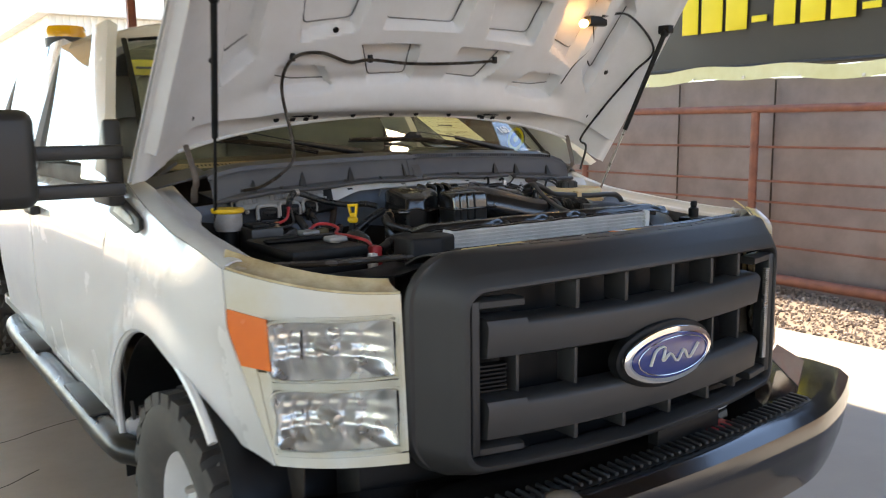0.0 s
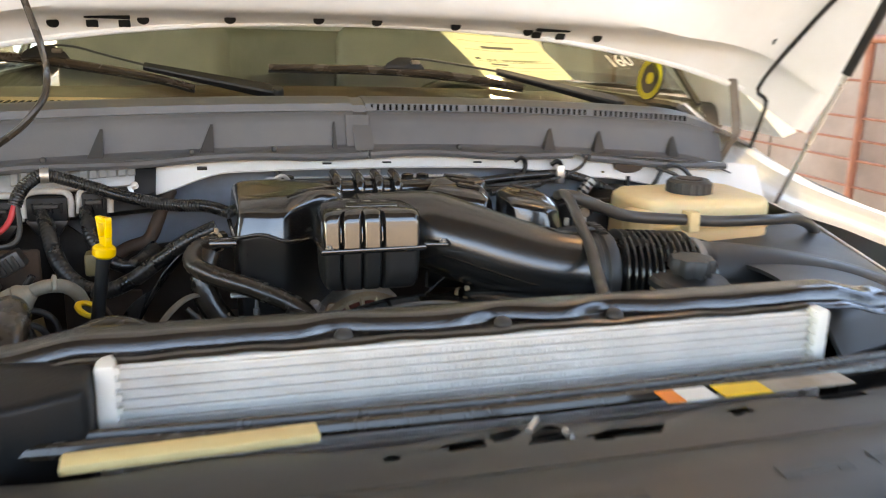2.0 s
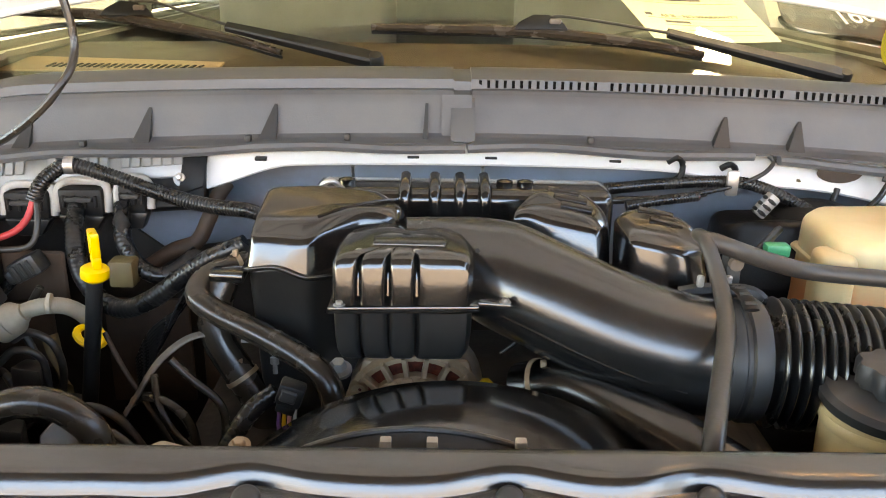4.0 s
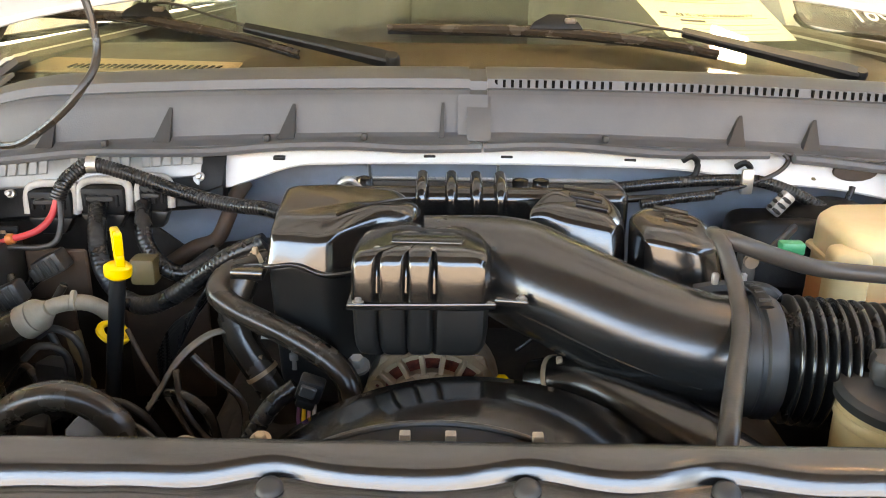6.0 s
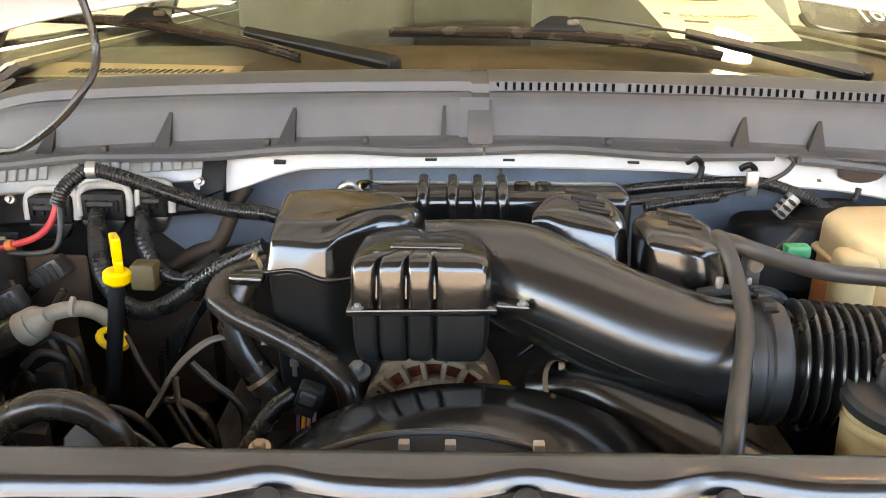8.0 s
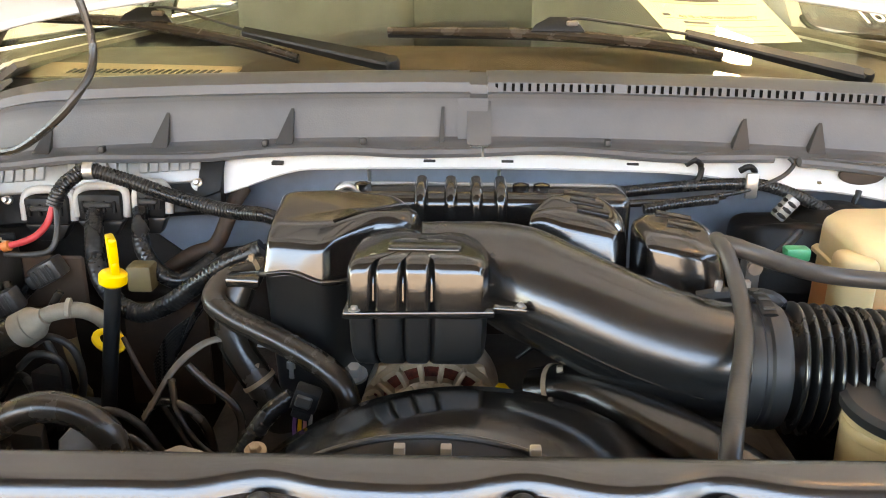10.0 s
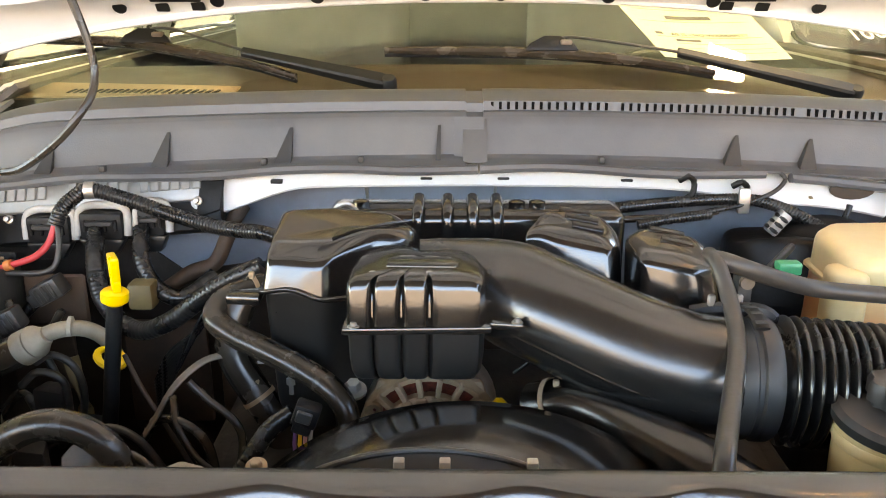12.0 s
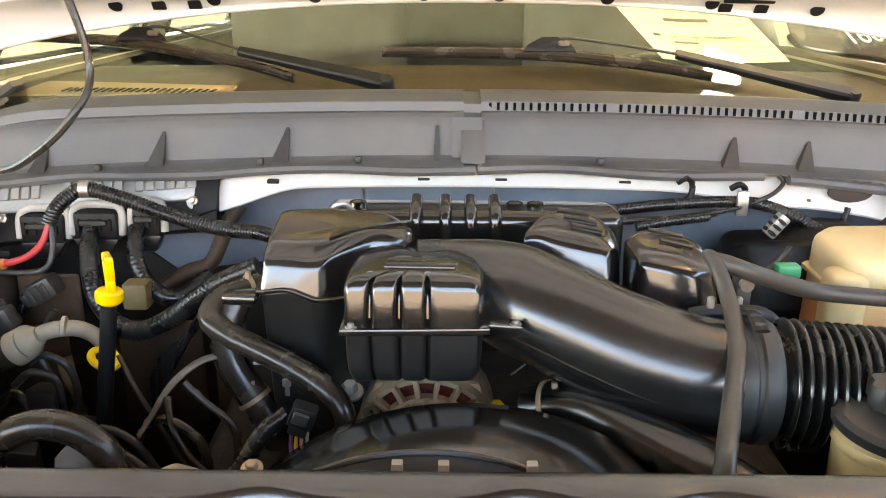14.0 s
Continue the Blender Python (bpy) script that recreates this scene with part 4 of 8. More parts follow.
def bumper():
    def fn(u, v):
        x = -0.99 + 1.98 * u
        prof = [(0.16, 0.665), (0.02, 0.668), (-0.075, 0.662), (-0.105, 0.645), (-0.112, 0.60), (-0.10, 0.52), (-0.08, 0.45), (0.0, 0.42)]
        k = v * (len(prof) - 1)
        i = min(int(k), len(prof) - 2)
        f = k - i
        dy, z = prof[i][0] * (1 - f) + prof[i + 1][0] * f, prof[i][1] * (1 - f) + prof[i + 1][1] * f
        wrap = 0.30 * max(0, abs(x) - 0.55) ** 1.5
        return Vector((x * (1 - 0.02 * v), dy + 0.10 * x * x + wrap - 0.005, z))
    b = part("front_bumper", sheet(fn, 60, 28, 0.006), M_GLOSS, TRUCK, "glossy black front bumper with a ribbed step pad")
    pad = part("step_pad", sheet(lambda u, v: Vector((-0.62 + 1.24 * u, -0.07 + 0.10 * (-0.62 + 1.24 * u) ** 2 + 0.085 * v + 0.30 * max(0, abs(-0.62 + 1.24 * u) - 0.55) ** 1.5, 0.668 + 0.004 * math.sin(math.pi * v))), 40, 4, 0.006), M_MATT, b)
    for k in range(46):
        x = -0.60 + 1.2 * k / 45
        y = 0.10 * x * x + 0.30 * max(0, abs(x) - 0.55) ** 1.5
        part("pad_rib", box((x - 0.005, y - 0.058, 0.672), (x + 0.005, y + 0.0, 0.681), 0.002, 1), M_MATT, pad)
    part("tow_hook", tube([(-0.42, 0.10, 0.60), (-0.42, -0.02, 0.655), (-0.42, -0.10, 0.69), (-0.42, -0.125, 0.66), (-0.42, -0.09, 0.62)], 0.017, 0.01, 10), M_STAY, b, "dusty tan steel tow hook")
    part("fog_lamp", lathe([(0.07, 0.03), (0.075, 0), (0.06, -0.01), (0.0, -0.012)], (0.70, 0.02, 0.53), (0.2, 1, 0), 24), M_LENS, b)
    part("end_trim", sheet(lambda u, v: Vector((0.66 + 0.26 * u, 0.05 + 0.14 * u + 0.10 * v, 0.685 + 0.07 * v * (1 - 0.5 * u))), 8, 5, 0.004), M_CHROME, b, "chrome end trim")
    part("plate_holder", box((-0.02, 0.005, 0.672), (0.22, 0.04, 0.72), 0.004, m=None), M_MATT_DEEP, b)
    return b


bumper()
# pale strips and a red tag lie in the gap over the bumper
for _x0, _x1, _n in ((0.10, 0.27, "pale_strip"), (0.31, 0.36, "pale_strip")):
    solo(_n, sweep_bar(_x0, _x1, [(0.055, 0.675), (0.05, 0.677), (0.045, 0.705), (0.055, 0.705)], 4), M_SIDING, (_x0, yc(_x0) + 0.05, 0.675), "short white plastic strip lying on the bumper", "strip")
solo("red_tag", box((0.17, -0.015, 0.669), (0.27, 0.035, 0.677), 0.003), M_RED, (0.22, 0.01, 0.669), "small red tag lying on the bumper", "tag")

# ---- hood ----
HC, HS = math.cos(radians(52)), math.sin(radians(52))
HU, HN = Vector((0, -HC, HS)), Vector((0, -HS, -HC))
HP = Vector((0, 1.14, 1.49))


def hood_drop(x):
    a = abs(x)
    t = min(1, max(0, (a - 0.76) / 0.19))
    return 0.05 * (a / 0.95) ** 2 + 0.09 * t * t * (3 - 2 * t)


def hood_rear(x):
    return -0.125 * (abs(x) / 0.9) ** 2.2


def hood_half(s):
    return 0.955 - 0.06 * min(1.3, max(0, s)) - 0.05 * max(0, s - 0.9) ** 2


POCKETS = [
    [(-0.56, 0.16), (-0.55, 0.25), (-0.41, 0.235), (-0.35, 0.15), (-0.48, 0.145)],
    [(-0.29, 0.30), (-0.085, 0.30), (-0.07, 0.17), (-0.22, 0.16)],
    [(0.085, 0.30), (0.29, 0.30), (0.22, 0.16), (0.07, 0.17)],
    [(0.41, 0.235), (0.55, 0.25), (0.56, 0.16), (0.48, 0.145), (0.35, 0.15)],
    [(-0.235, 0.365), (0.045, 0.365), (0.06, 0.50), (-0.23, 0.50)],
    [(0.17, 0.35), (0.36, 0.35), (0.37, 0.50), (0.14, 0.50)],
    [(-0.50, 0.33), (-0.33, 0.36), (-0.31, 0.52), (-0.54, 0.56)],
    [(0.46, 0.34), (0.58, 0.30), (0.60, 0.56), (0.44, 0.52)],
    [(-0.54, 0.62), (-0.06, 0.58), (-0.06, 0.92), (-0.5, 0.92)],
    [(0.06, 0.58), (0.54, 0.62), (0.5, 0.92), (0.06, 0.92)],
    [(-0.72, 0.22), (-0.64, 0.30), (-0.66, 0.62), (-0.74, 0.55)],
    [(0.64, 0.30), (0.72, 0.22), (0.74, 0.55), (0.66, 0.62)],
]


def poly_depth(px, ps, poly):
    """Signed distance into a polygon, positive inside."""
    best, inside = 9.0, False
    n = len(poly)
    for i in range(n):
        ax, ay = poly[i]
        bx, by = poly[(i + 1) % n]
        t = max(0, min(1, ((px - ax) * (bx - ax) + (ps - ay) * (by - ay)) / ((bx - ax) ** 2 + (by - ay) ** 2)))
        best = min(best, math.hypot(px - ax - t * (bx - ax), ps - ay - t * (by - ay)))
        if (ay > ps) != (by > ps) and px < (bx - ax) * (ps - ay) / (by - ay) + ax:
            inside = not inside
    return best if inside else -best


def hood_inner(x, s):
    """Height of the pressed inner panel over the skin: rails stand proud, pockets sink."""
    d = 0.0
    for p in POCKETS:
        if abs(sum(q[0] for q in p) / len(p) - x) < 0.45:
            d = max(d, smooth(-0.006, 0.008, poly_depth(x, s, p)))
    h = 0.044 * (1 - d)
    a = abs(x)
    h += 0.022 * math.exp(-((s - 0.085) / 0.05) ** 2) * smooth(0.75, 0.55, a)
    h += 0.010 * math.exp(-((a - (0.60 + 0.10 * (s - 0.2))) / 0.05) ** 2) * smooth(0.05, 0.2, s)
    h -= 0.016 * math.exp(-((s - 0.175) / 0.03) ** 2) * smooth(0.7, 0.5, a) * (1 - d)
    h *= smooth(0.0, 0.03, hood_half(s) - a - 0.02) * (0.30 + 0.70 * smooth(-0.01, 0.07, s))
    return h


def hood_pt(x, s, off):
    return HP + Vector((x, 0, 0)) + HU * s + HN * (hood_drop(x) - 0.032 + off)


def hood():
    S1 = 1.16
    h = part("hood", sheet(lambda u, v: hood_pt((2 * u - 1) * hood_half(S1 * v), hood_rear((2 * u - 1) * 0.95) * (1 - v) + S1 * v, -0.012), 60, 40, 0.003), M_WHITE, TRUCK, "white hood propped wide open on gas struts")

    def inner(u, v):
        s = hood_rear((2 * u - 1) * 0.95) * (1 - v) + S1 * v
        x = (2 * u - 1) * (hood_half(S1 * v) - 0.006)
        return hood_pt(x, s, hood_inner(x, S1 * v if v > 0.08 else s + 0.0))
    part("inner_panel", sheet(inner, 230, 150, 0.002), M_WHITE_IN, h, "white pressed inner panel with ribs and pockets")
    for x, s in ((-0.499, 0.004), (-0.365, 0.014), (-0.23, 0.02), (-0.085, 0.026), (0.015, 0.026), (0.159, 0.02), (0.443, 0.004), (0.30, 0.012), (-0.40, 0.344), (-0.763, 0.244), (-0.79, 0.05), (0.76, 0.25), (0.79, 0.05)):
        p = hood_pt(x, s, hood_inner(x, s) + 0.001)
        part("access_hole", lathe([(0.009, -0.002), (0.0095, 0.0018), (0.006, 0.0022), (0.0, 0.0012)], p, HN, 14), M_MATT_DEEP, h)
    for x in (-0.418, 0.345):
        s = 0.014
        b = fresh()
        for dx, ds, w, l in ((-0.024, -0.008, 0.009, 0.022), (0.024, -0.008, 0.009, 0.022), (0, 0.010, 0.034, 0.009)):
            p = hood_pt(x + dx, s + ds, hood_inner(x + dx, s + ds) + 0.0008)
            m = Matrix.Translation(p) @ Matrix((( 1, 0, 0, 0), (0, HU.y, HN.y, 0), (0, HU.z, HN.z, 0), (0, 0, 0, 1)))
            b = box((-w, -l / 2, -0.003), (w, l / 2, 0.0012), 0.001, 1, b, m)
        part("latch_slot", b, M_MATT_DEEP, h)
    part("rear_seal", tube([hood_pt(x, hood_rear(x) + 0.006, 0.012) for x in [-0.80 + 0.16 * k for k in range(11)]], 0.006, 0.02, 8), M_WHITE_IN, h)
    # the shade in the gap round each pocket is drawn as a grey line
    for p in POCKETS:
        cx, cs = sum(q[0] for q in p) / len(p), sum(q[1] for q in p) / len(p)
        ring = []
        for (x0, s0), (x1, s1) in zip(p, p[1:] + p[:1]):
            for t in (0.08, 0.5, 0.92):
                x, s = x0 + (x1 - x0) * t, s0 + (s1 - s0) * t
                ring.append(tuple(hood_pt(cx + (x - cx) * 0.90, cs + (s - cs) * 0.90, 0.003)))
        part("gap_line", tube(ring + ring[:1], 0.0030, 0.012, 6, flat=0.7), M_GAP_LINE, h, "dark line drawn for the gap round a pressed pocket")
    # washer hose on its clips and the lamp lead
    w1 = [(-0.47, -0.10), (-0.455, 0.0), (-0.533, 0.156), (-0.521, 0.255), (-0.435, 0.275), (-0.331, 0.244), (-0.255, 0.253), (-0.105, 0.243), (0.071, 0.25), (0.23, 0.267)]
    pts = [(-0.66, 1.05, 1.285), (-0.60, 1.02, 1.30), (-0.52, 1.0, 1.36), (-0.498, 1.03, 1.43)] + [tuple(hood_pt(x, s, 0.056)) for x, s in w1[2:]]
    part("washer_hose", tube(pts, 0.0052, 0.01, 8), M_RUBBER, h, "black washer hose hanging from the hood")
    for x, s in ((-0.255, 0.253), (-0.521, 0.255), (0.23, 0.267)):
        p = hood_pt(x, s, 0.050)
        part("hose_clip", box(p - Vector((0.007, 0.007, 0.012)), p + Vector((0.007, 0.007, 0.012)), 0.003), M_MATT_DEEP, h)
    w2 = [(0.80, -0.05), (0.815, 0.10), (0.83, 0.2), (0.845, 0.294), (0.86, 0.40), (0.72, 0.49), (0.60, 0.475)]
    part("lamp_lead", tube([(0.78, 1.10, 1.29), (0.79, 1.08, 1.38)] + [tuple(hood_pt(x, s, 0.050)) for x, s in w2], 0.0045, 0.012, 8), M_LOOM, h)
    lead = part("lamp_lead_thin", tube([tuple(hood_pt(x, s, 0.052)) for x, s in ((0.57, 0.45), (0.62, 0.36), (0.585, 0.27), (0.57, 0.19))], 0.0022, 0.012, 6), M_BROWN, h)
    c = hood_pt(0.545, 0.445, 0.05)
    lamp = part("hood_lamp", box(c + Vector((0.0, -0.02, -0.012)), c + Vector((0.085, 0.02, 0.022)), 0.008), M_MATT_DEEP, h, "small lit lamp under the hood")
    part("bulb", lathe([(0, -0.016), (0.011, -0.012), (0.014, 0), (0.011, 0.012), (0, 0.016)], c + Vector((-0.018, -0.004, -0.006)), (1, 0, 0.2), 16), M_BULB, lamp, "glowing warm bulb")
    for sx in (-1, 1):
        a, d = Vector((sx * 0.765, 0.985, 1.20)), Vector((sx * 0.83, 0.735, 1.785))
        mid = a.lerp(d, 0.42)
        st = part("gas_strut", tube([tuple(mid), tuple(mid.lerp(d, 0.5)), tuple(d)], 0.0088, 0.03, 12), M_MATT_DEEP, h, "black gas strut holding the hood")
        part("strut_rod", tube([tuple(a), tuple(a.lerp(mid, 0.5)), tuple(mid)], 0.0045, 0.03, 10), M_STEEL if sx > 0 else M_MATT_DEEP, st)
        part("ball_joint", lathe([(0, -0.014), (0.011, -0.01), (0.014, 0), (0.011, 0.01), (0, 0.014)], d, (1, 0, 0), 12), M_MATT_DEEP, st)
        part("strut_bracket", box(d + Vector((sx * 0.012 - 0.014, -0.02, 0.0)), d + Vector((sx * 0.012 + 0.014, 0.03, 0.03)), 0.004), M_MATT_DEEP, st)
        hg = part("hood_hinge", tube([(sx * 0.76, 1.17, 1.25), (sx * 0.765, 1.15, 1.29), (sx * 0.765, 1.13, 1.32), tuple(hood_pt(sx * 0.775, -0.075, 0.012))], 0.010, 0.015, 10, flat=0.4), M_STAY, h, "dull steel hinge arm")
    return h


hood()


# ---- cab, windshield, cowl ----
def crown(x):
    return -0.066 * x * x


def ws_pt(x, v, off=0.0):
    """Windshield surface: v from the base to the header."""
    y0, z0 = 1.255 + 0.18 * x * x, 1.372 - 0.03 * x * x
    y1, z1 = 1.80 + 0.18 * x * x, 1.835 - 0.06 * x * x
    bow = 0.02 * math.sin(math.pi * v)
    return Vector((x * (1 - 0.12 * v), y0 + (y1 - y0) * v - bow * 0.66 - off * 0.66, z0 + (z1 - z0) * v + bow * 0.75 + off * 0.75))


def cab():
    w = part("windshield", sheet(lambda u, v: ws_pt(-0.84 + 1.68 * u, v - 0.05 * (1 - v)), 28, 14, 0.005), M_GLASS, TRUCK, "tinted windshield glass with paint-pen writing")
    w.visible_shadow = False
    part("roof", sheet(lambda u, v: Vector((-0.80 + 1.60 * u, 1.80 + 0.12 * (2 * u - 1) ** 2 * (1 - v) + 2.10 * v, 1.895 - 0.045 * (2 * u - 1) ** 2 - 0.055 * abs(2 * u - 1) ** 9 - 0.055 * (1 - smooth(0, 0.05, v)))), 40, 30, 0.03), M_WHITE, TRUCK, "white cab roof")
    part("headliner", sheet(lambda u, v: Vector((-0.74 + 1.48 * u, 1.84 + 2.0 * v + 0.15 * (1.48 * u - 0.74) ** 2 * (1 - v), 1.79 - 0.05 * (1.48 * u - 0.74) ** 2)), 6, 4, 0.01), M_SEAT, TRUCK)
    part("cab_back", box((-0.78, 3.86, 0.55), (0.78, 3.90, 1.86), 0.01), M_WHITE, TRUCK)
    part("cab_floor", box((-0.92, 1.26, 0.56), (0.92, 3.85, 0.60), 0.005), M_CABIN, TRUCK)
    part("bed_floor", box((-0.9, 3.96, 0.75), (0.9, 5.85, 0.78), 0.005), M_CABIN, TRUCK)
    part("tailgate", box((-0.95, 5.87, 0.65), (0.95, 5.91, 1.38), 0.01), M_WHITE, TRUCK)
    part("chassis", box((-0.55, 0.5, 0.40), (0.55, 5.8, 0.55), 0.02), M_MATT_DEEP, TRUCK)
    dash = part("dashboard", sheet(lambda u, v: Vector((-0.80 + 1.60 * u, 1.275 + 0.175 * (1.6 * u - 0.8) ** 2 + 0.44 * v, 1.352 - 0.03 * (1.6 * u - 0.8) ** 2 + 0.02 * math.sin(2.6 * v) - (0.25 * (v - 0.86) if v > 0.86 else 0) * 3)), 24, 16, 0.02), M_DASH, TRUCK, "tan dashboard top, coloured dark, behind the windshield")
    part("dash_front", box((-0.85, 1.66, 0.75), (0.85, 1.72, 1.30), 0.03), M_CABIN, dash)
    def dash_pt(x, v, up):
        return Vector((x, 1.275 + 0.175 * x * x + 0.44 * v, 1.352 - 0.03 * x * x + 0.02 * math.sin(2.6 * v) + up))
    # light on the dash corner is put in as a paler panel
    part("lit_demister_panel", sheet(lambda u, v: dash_pt(-0.80 + 0.40 * u, 0.01 + (0.24 - 0.10 * u) * v, 0.004), 16, 6, 0.003), M_DASH_LIT, dash, "tan demister panel coloured paler for the lit corner")
    b = fresh()
    for k in range(22):
        b = join(b, sheet(lambda u, v, k=k: dash_pt(-0.70 + 0.0125 * k + 0.005 * u + 0.006 * v, 0.055 + 0.055 * v - 0.0012 * k, 0.0055), 1, 2, 0.002))
    part("dash_vent", b, M_SLOT, dash)
    for x in (-0.42, 0.42):
        s = part("seat", box((x - 0.26, 2.02, 0.62), (x + 0.26, 2.50, 1.02), 0.07, 3), M_SEAT, TRUCK, "grey-tan cloth bucket seat")
        part("seat_back", box((x - 0.25, 2.38, 0.95), (x + 0.25, 2.54, 1.52), 0.06, 3), M_SEAT, s)
        part("headrest", box((x - 0.13, 2.42, 1.52), (x + 0.13, 2.52, 1.70), 0.04, 3), M_SEAT, s)
    part("rear_seat", box((-0.7, 3.40, 0.62), (0.7, 3.78, 1.50), 0.06, 3), M_SEAT, TRUCK)
    sw = part("steering_wheel", tube([(0.40 + 0.19 * math.cos(a), 1.78 + 0.07 * math.sin(a), 1.20 + 0.17 * math.sin(a)) for a in [2 * math.pi * k / 24 for k in range(25)]], 0.016, 0.02, 10), M_MATT, TRUCK, "black steering wheel")
    part("wheel_hub", lathe([(0.0, -0.03), (0.06, -0.02), (0.07, 0.02), (0, 0.04)], (0.40, 1.78, 1.20), (0, -0.9, 0.4), 20), M_MATT, sw)
    mirror = part("rear_view_mirror", box((-0.13, 1.66, 1.62), (0.13, 1.685, 1.70), 0.02), M_MATT_DEEP, TRUCK)
    # black band round the glass
    for x in (-0.835, 0.835):
        part("glass_trim", tube([ws_pt(x, v, 0.004) for v in (0.0, 0.25, 0.5, 0.75, 1.0)], 0.010, 0.03, 8, flat=0.6), M_MATT_DEEP, TRUCK)
    part("header_trim", tube([ws_pt(x, 0.985, 0.004) for x in [-0.82 + 0.205 * k for k in range(9)]], 0.012, 0.04, 8, flat=0.6), M_MATT_DEEP, TRUCK)
    for sx in (-1, 1):
        part("cowl_corner", sheet(lambda u, v: Vector((sx * (0.72 + 0.20 * u), 1.15 + 0.10 * v + 0.12 * u, 1.330 - 0.06 * u + 0.02 * v)), 8, 6, 0.006), M_COWL, TRUCK)
    # paint-pen number on the glass
    cu = bpy.data.curves.new("writing", 'FONT')
    cu.body, cu.size, cu.extrude, cu.shear = "160", 0.052, 0.0004, -0.25
    tmp = bpy.data.objects.new("tmp", cu)
    me = bpy.data.meshes.new_from_object(tmp)
    bpy.data.objects.remove(tmp)
    b = fresh()
    b.from_mesh(me)
    p = ws_pt(0.622, 0.140, 0.006)
    ux, uv = (ws_pt(0.66, 0.140, 0.006) - p).normalized(), (ws_pt(0.622, 0.22, 0.006) - p).normalized()
    nn = ux.cross(uv)
    bmesh.ops.transform(b, matrix=Matrix(((*[ux[0], uv[0], nn[0]], p[0]), (*[ux[1], uv[1], nn[1]], p[1]), (*[ux[2], uv[2], nn[2]], p[2]), (0, 0, 0, 1))) @ Matrix.Rotation(radians(8), 4, 'Z'), verts=b.verts)
    part("pen_writing", b, M_SIDING, w, "white paint-pen digits")


cab()


def cowl():
    XS = 0.725
    pieces = ((-XS, -0.030, "passenger"), (-0.006, XS, "driver"))
    c = part("cowl_panel", sheet(lambda u, v: Vector(((-XS + 2 * XS * u), 1.118 + 0.11 * v, 1.30 + 0.01 * v + crown(-XS + 2 * XS * u))), 30, 2, 0.004), M_COWL, TRUCK, "dark grey plastic cowl panel below the windshield")
    prof_l = [(1.050, 1.298), (1.072, 1.302), (1.080, 1.306), (1.098, 1.353), (1.104, 1.3590), (1.116, 1.3600), (1.1185, 1.3720), (1.165, 1.3820), (1.185, 1.3805), (1.195, 1.358)]
    for x0, x1, nm in pieces:
        def fn(u, v, x0=x0, x1=x1):
            x = x0 + (x1 - x0) * u
            k = v * (len(prof_l) - 1)
            i = min(int(k), len(prof_l) - 2)
            f = k - i
            y, z = prof_l[i][0] * (1 - f) + prof_l[i + 1][0] * f, prof_l[i][1] * (1 - f) + prof_l[i + 1][1] * f
            edge = max(0, abs(x) - 0.60) ** 2 * 1.2
            return Vector((x, y + 0.03 * x * x + edge * 0.4 + (0.004 if x > 0 else 0), z + crown(x) * (1 - 0.25 * smooth(1.31, 1.36, z)) - edge))
        part("cowl_half", sheet(fn, 30, 36, 0.003), M_COWL, c)
    # joint between the halves
    part("joint_plate", sheet(lambda u, v: Vector((-0.046 + 0.040 * u, 1.074 + 0.0205 * v, 1.3045 + 0.050 * v)), 2, 2, 0.004), M_COWL, c)
    b = sheet(lambda u, v: Vector((-0.034 + 0.032 * u, [1.060, 1.096, 1.116, 1.119, 1.164, 1.184][round(5 * v)], [1.2985, 1.350, 1.3575, 1.3690, 1.3795, 1.3775][round(5 * v)])), 2, 5, 0.002)
    part("joint_strip", b, M_COWL, c)
    # stiffening webs, their shade put in as a darker plastic than the cowl
    for x, hgt in ((-0.60, 0.034), (-0.437, 0.04), (-0.268, 0.04), (-0.067, 0.04), (0.336, 0.034), (0.438, 0.034), (0.60, 0.034)):
        y0, z0 = 1.066 + 0.03 * x * x, 1.301 + crown(x)
        w = 0.004 if abs(x + 0.067) < 0.01 else 0.020
        b = fresh()
        A = b.verts.new((x - w, y0, z0))
        B = b.verts.new((x + 0.003, y0, z0))
        C = b.verts.new((x + 0.003, y0 + 0.026, z0 + hgt + 0.003))
        D = b.verts.new((x - 0.001, y0 + 0.026, z0 + hgt + 0.003))
        E2 = b.verts.new((x - w, y0 + 0.03, z0))
        F2 = b.verts.new((x + 0.003, y0 + 0.03, z0))
        for f in ((A, B, C, D), (A, D, E2), (B, F2, C), (A, E2, F2, B), (E2, D, C, F2)):
            b.faces.new(f)
        part("web", b, M_MATT, c, smooth=False)
    # intake slots on the driver half
    for k in range(58):
        x = 0.006 + 0.0112 * k
        if k in (15, 38):
            continue
        y, z = 1.1175 + 0.004 + 0.03 * x * x, crown(x) * 0.75
        part("intake_slot", box((x - 0.0019, y - 0.0024, z + 1.3610), (x + 0.0019, y + 0.004, z + 1.3708)), M_SLOT, c, smooth=False)
    for x in (-0.52, -0.30, -0.17, 0.15):
        y = 1.085 + 0.03 * x * x
        part("clip", box((x - 0.004, y - 0.030, 1.300 + crown(x)), (x + 0.004, y - 0.018, 1.309 + crown(x)), 0.002), M_MATT, c)
    # rubber seal along the front edge
    for x0, x1, dz in ((-0.73, -0.015, 0.0), (-0.012, 0.365, 0.0), (0.40, 0.70, -0.004)):
        pts = [(x, 1.050 + 0.03 * x * x, 1.293 + dz + crown(x) + 0.003 * math.sin(20 * x)) for x in [x0 + (x1 - x0) * k / 8 for k in range(9)]]
        part("seal", tube(pts, 0.0085, 0.02, 8, flat=0.8), M_COWL, c, "rubber seal strip")
    return c


cowl()


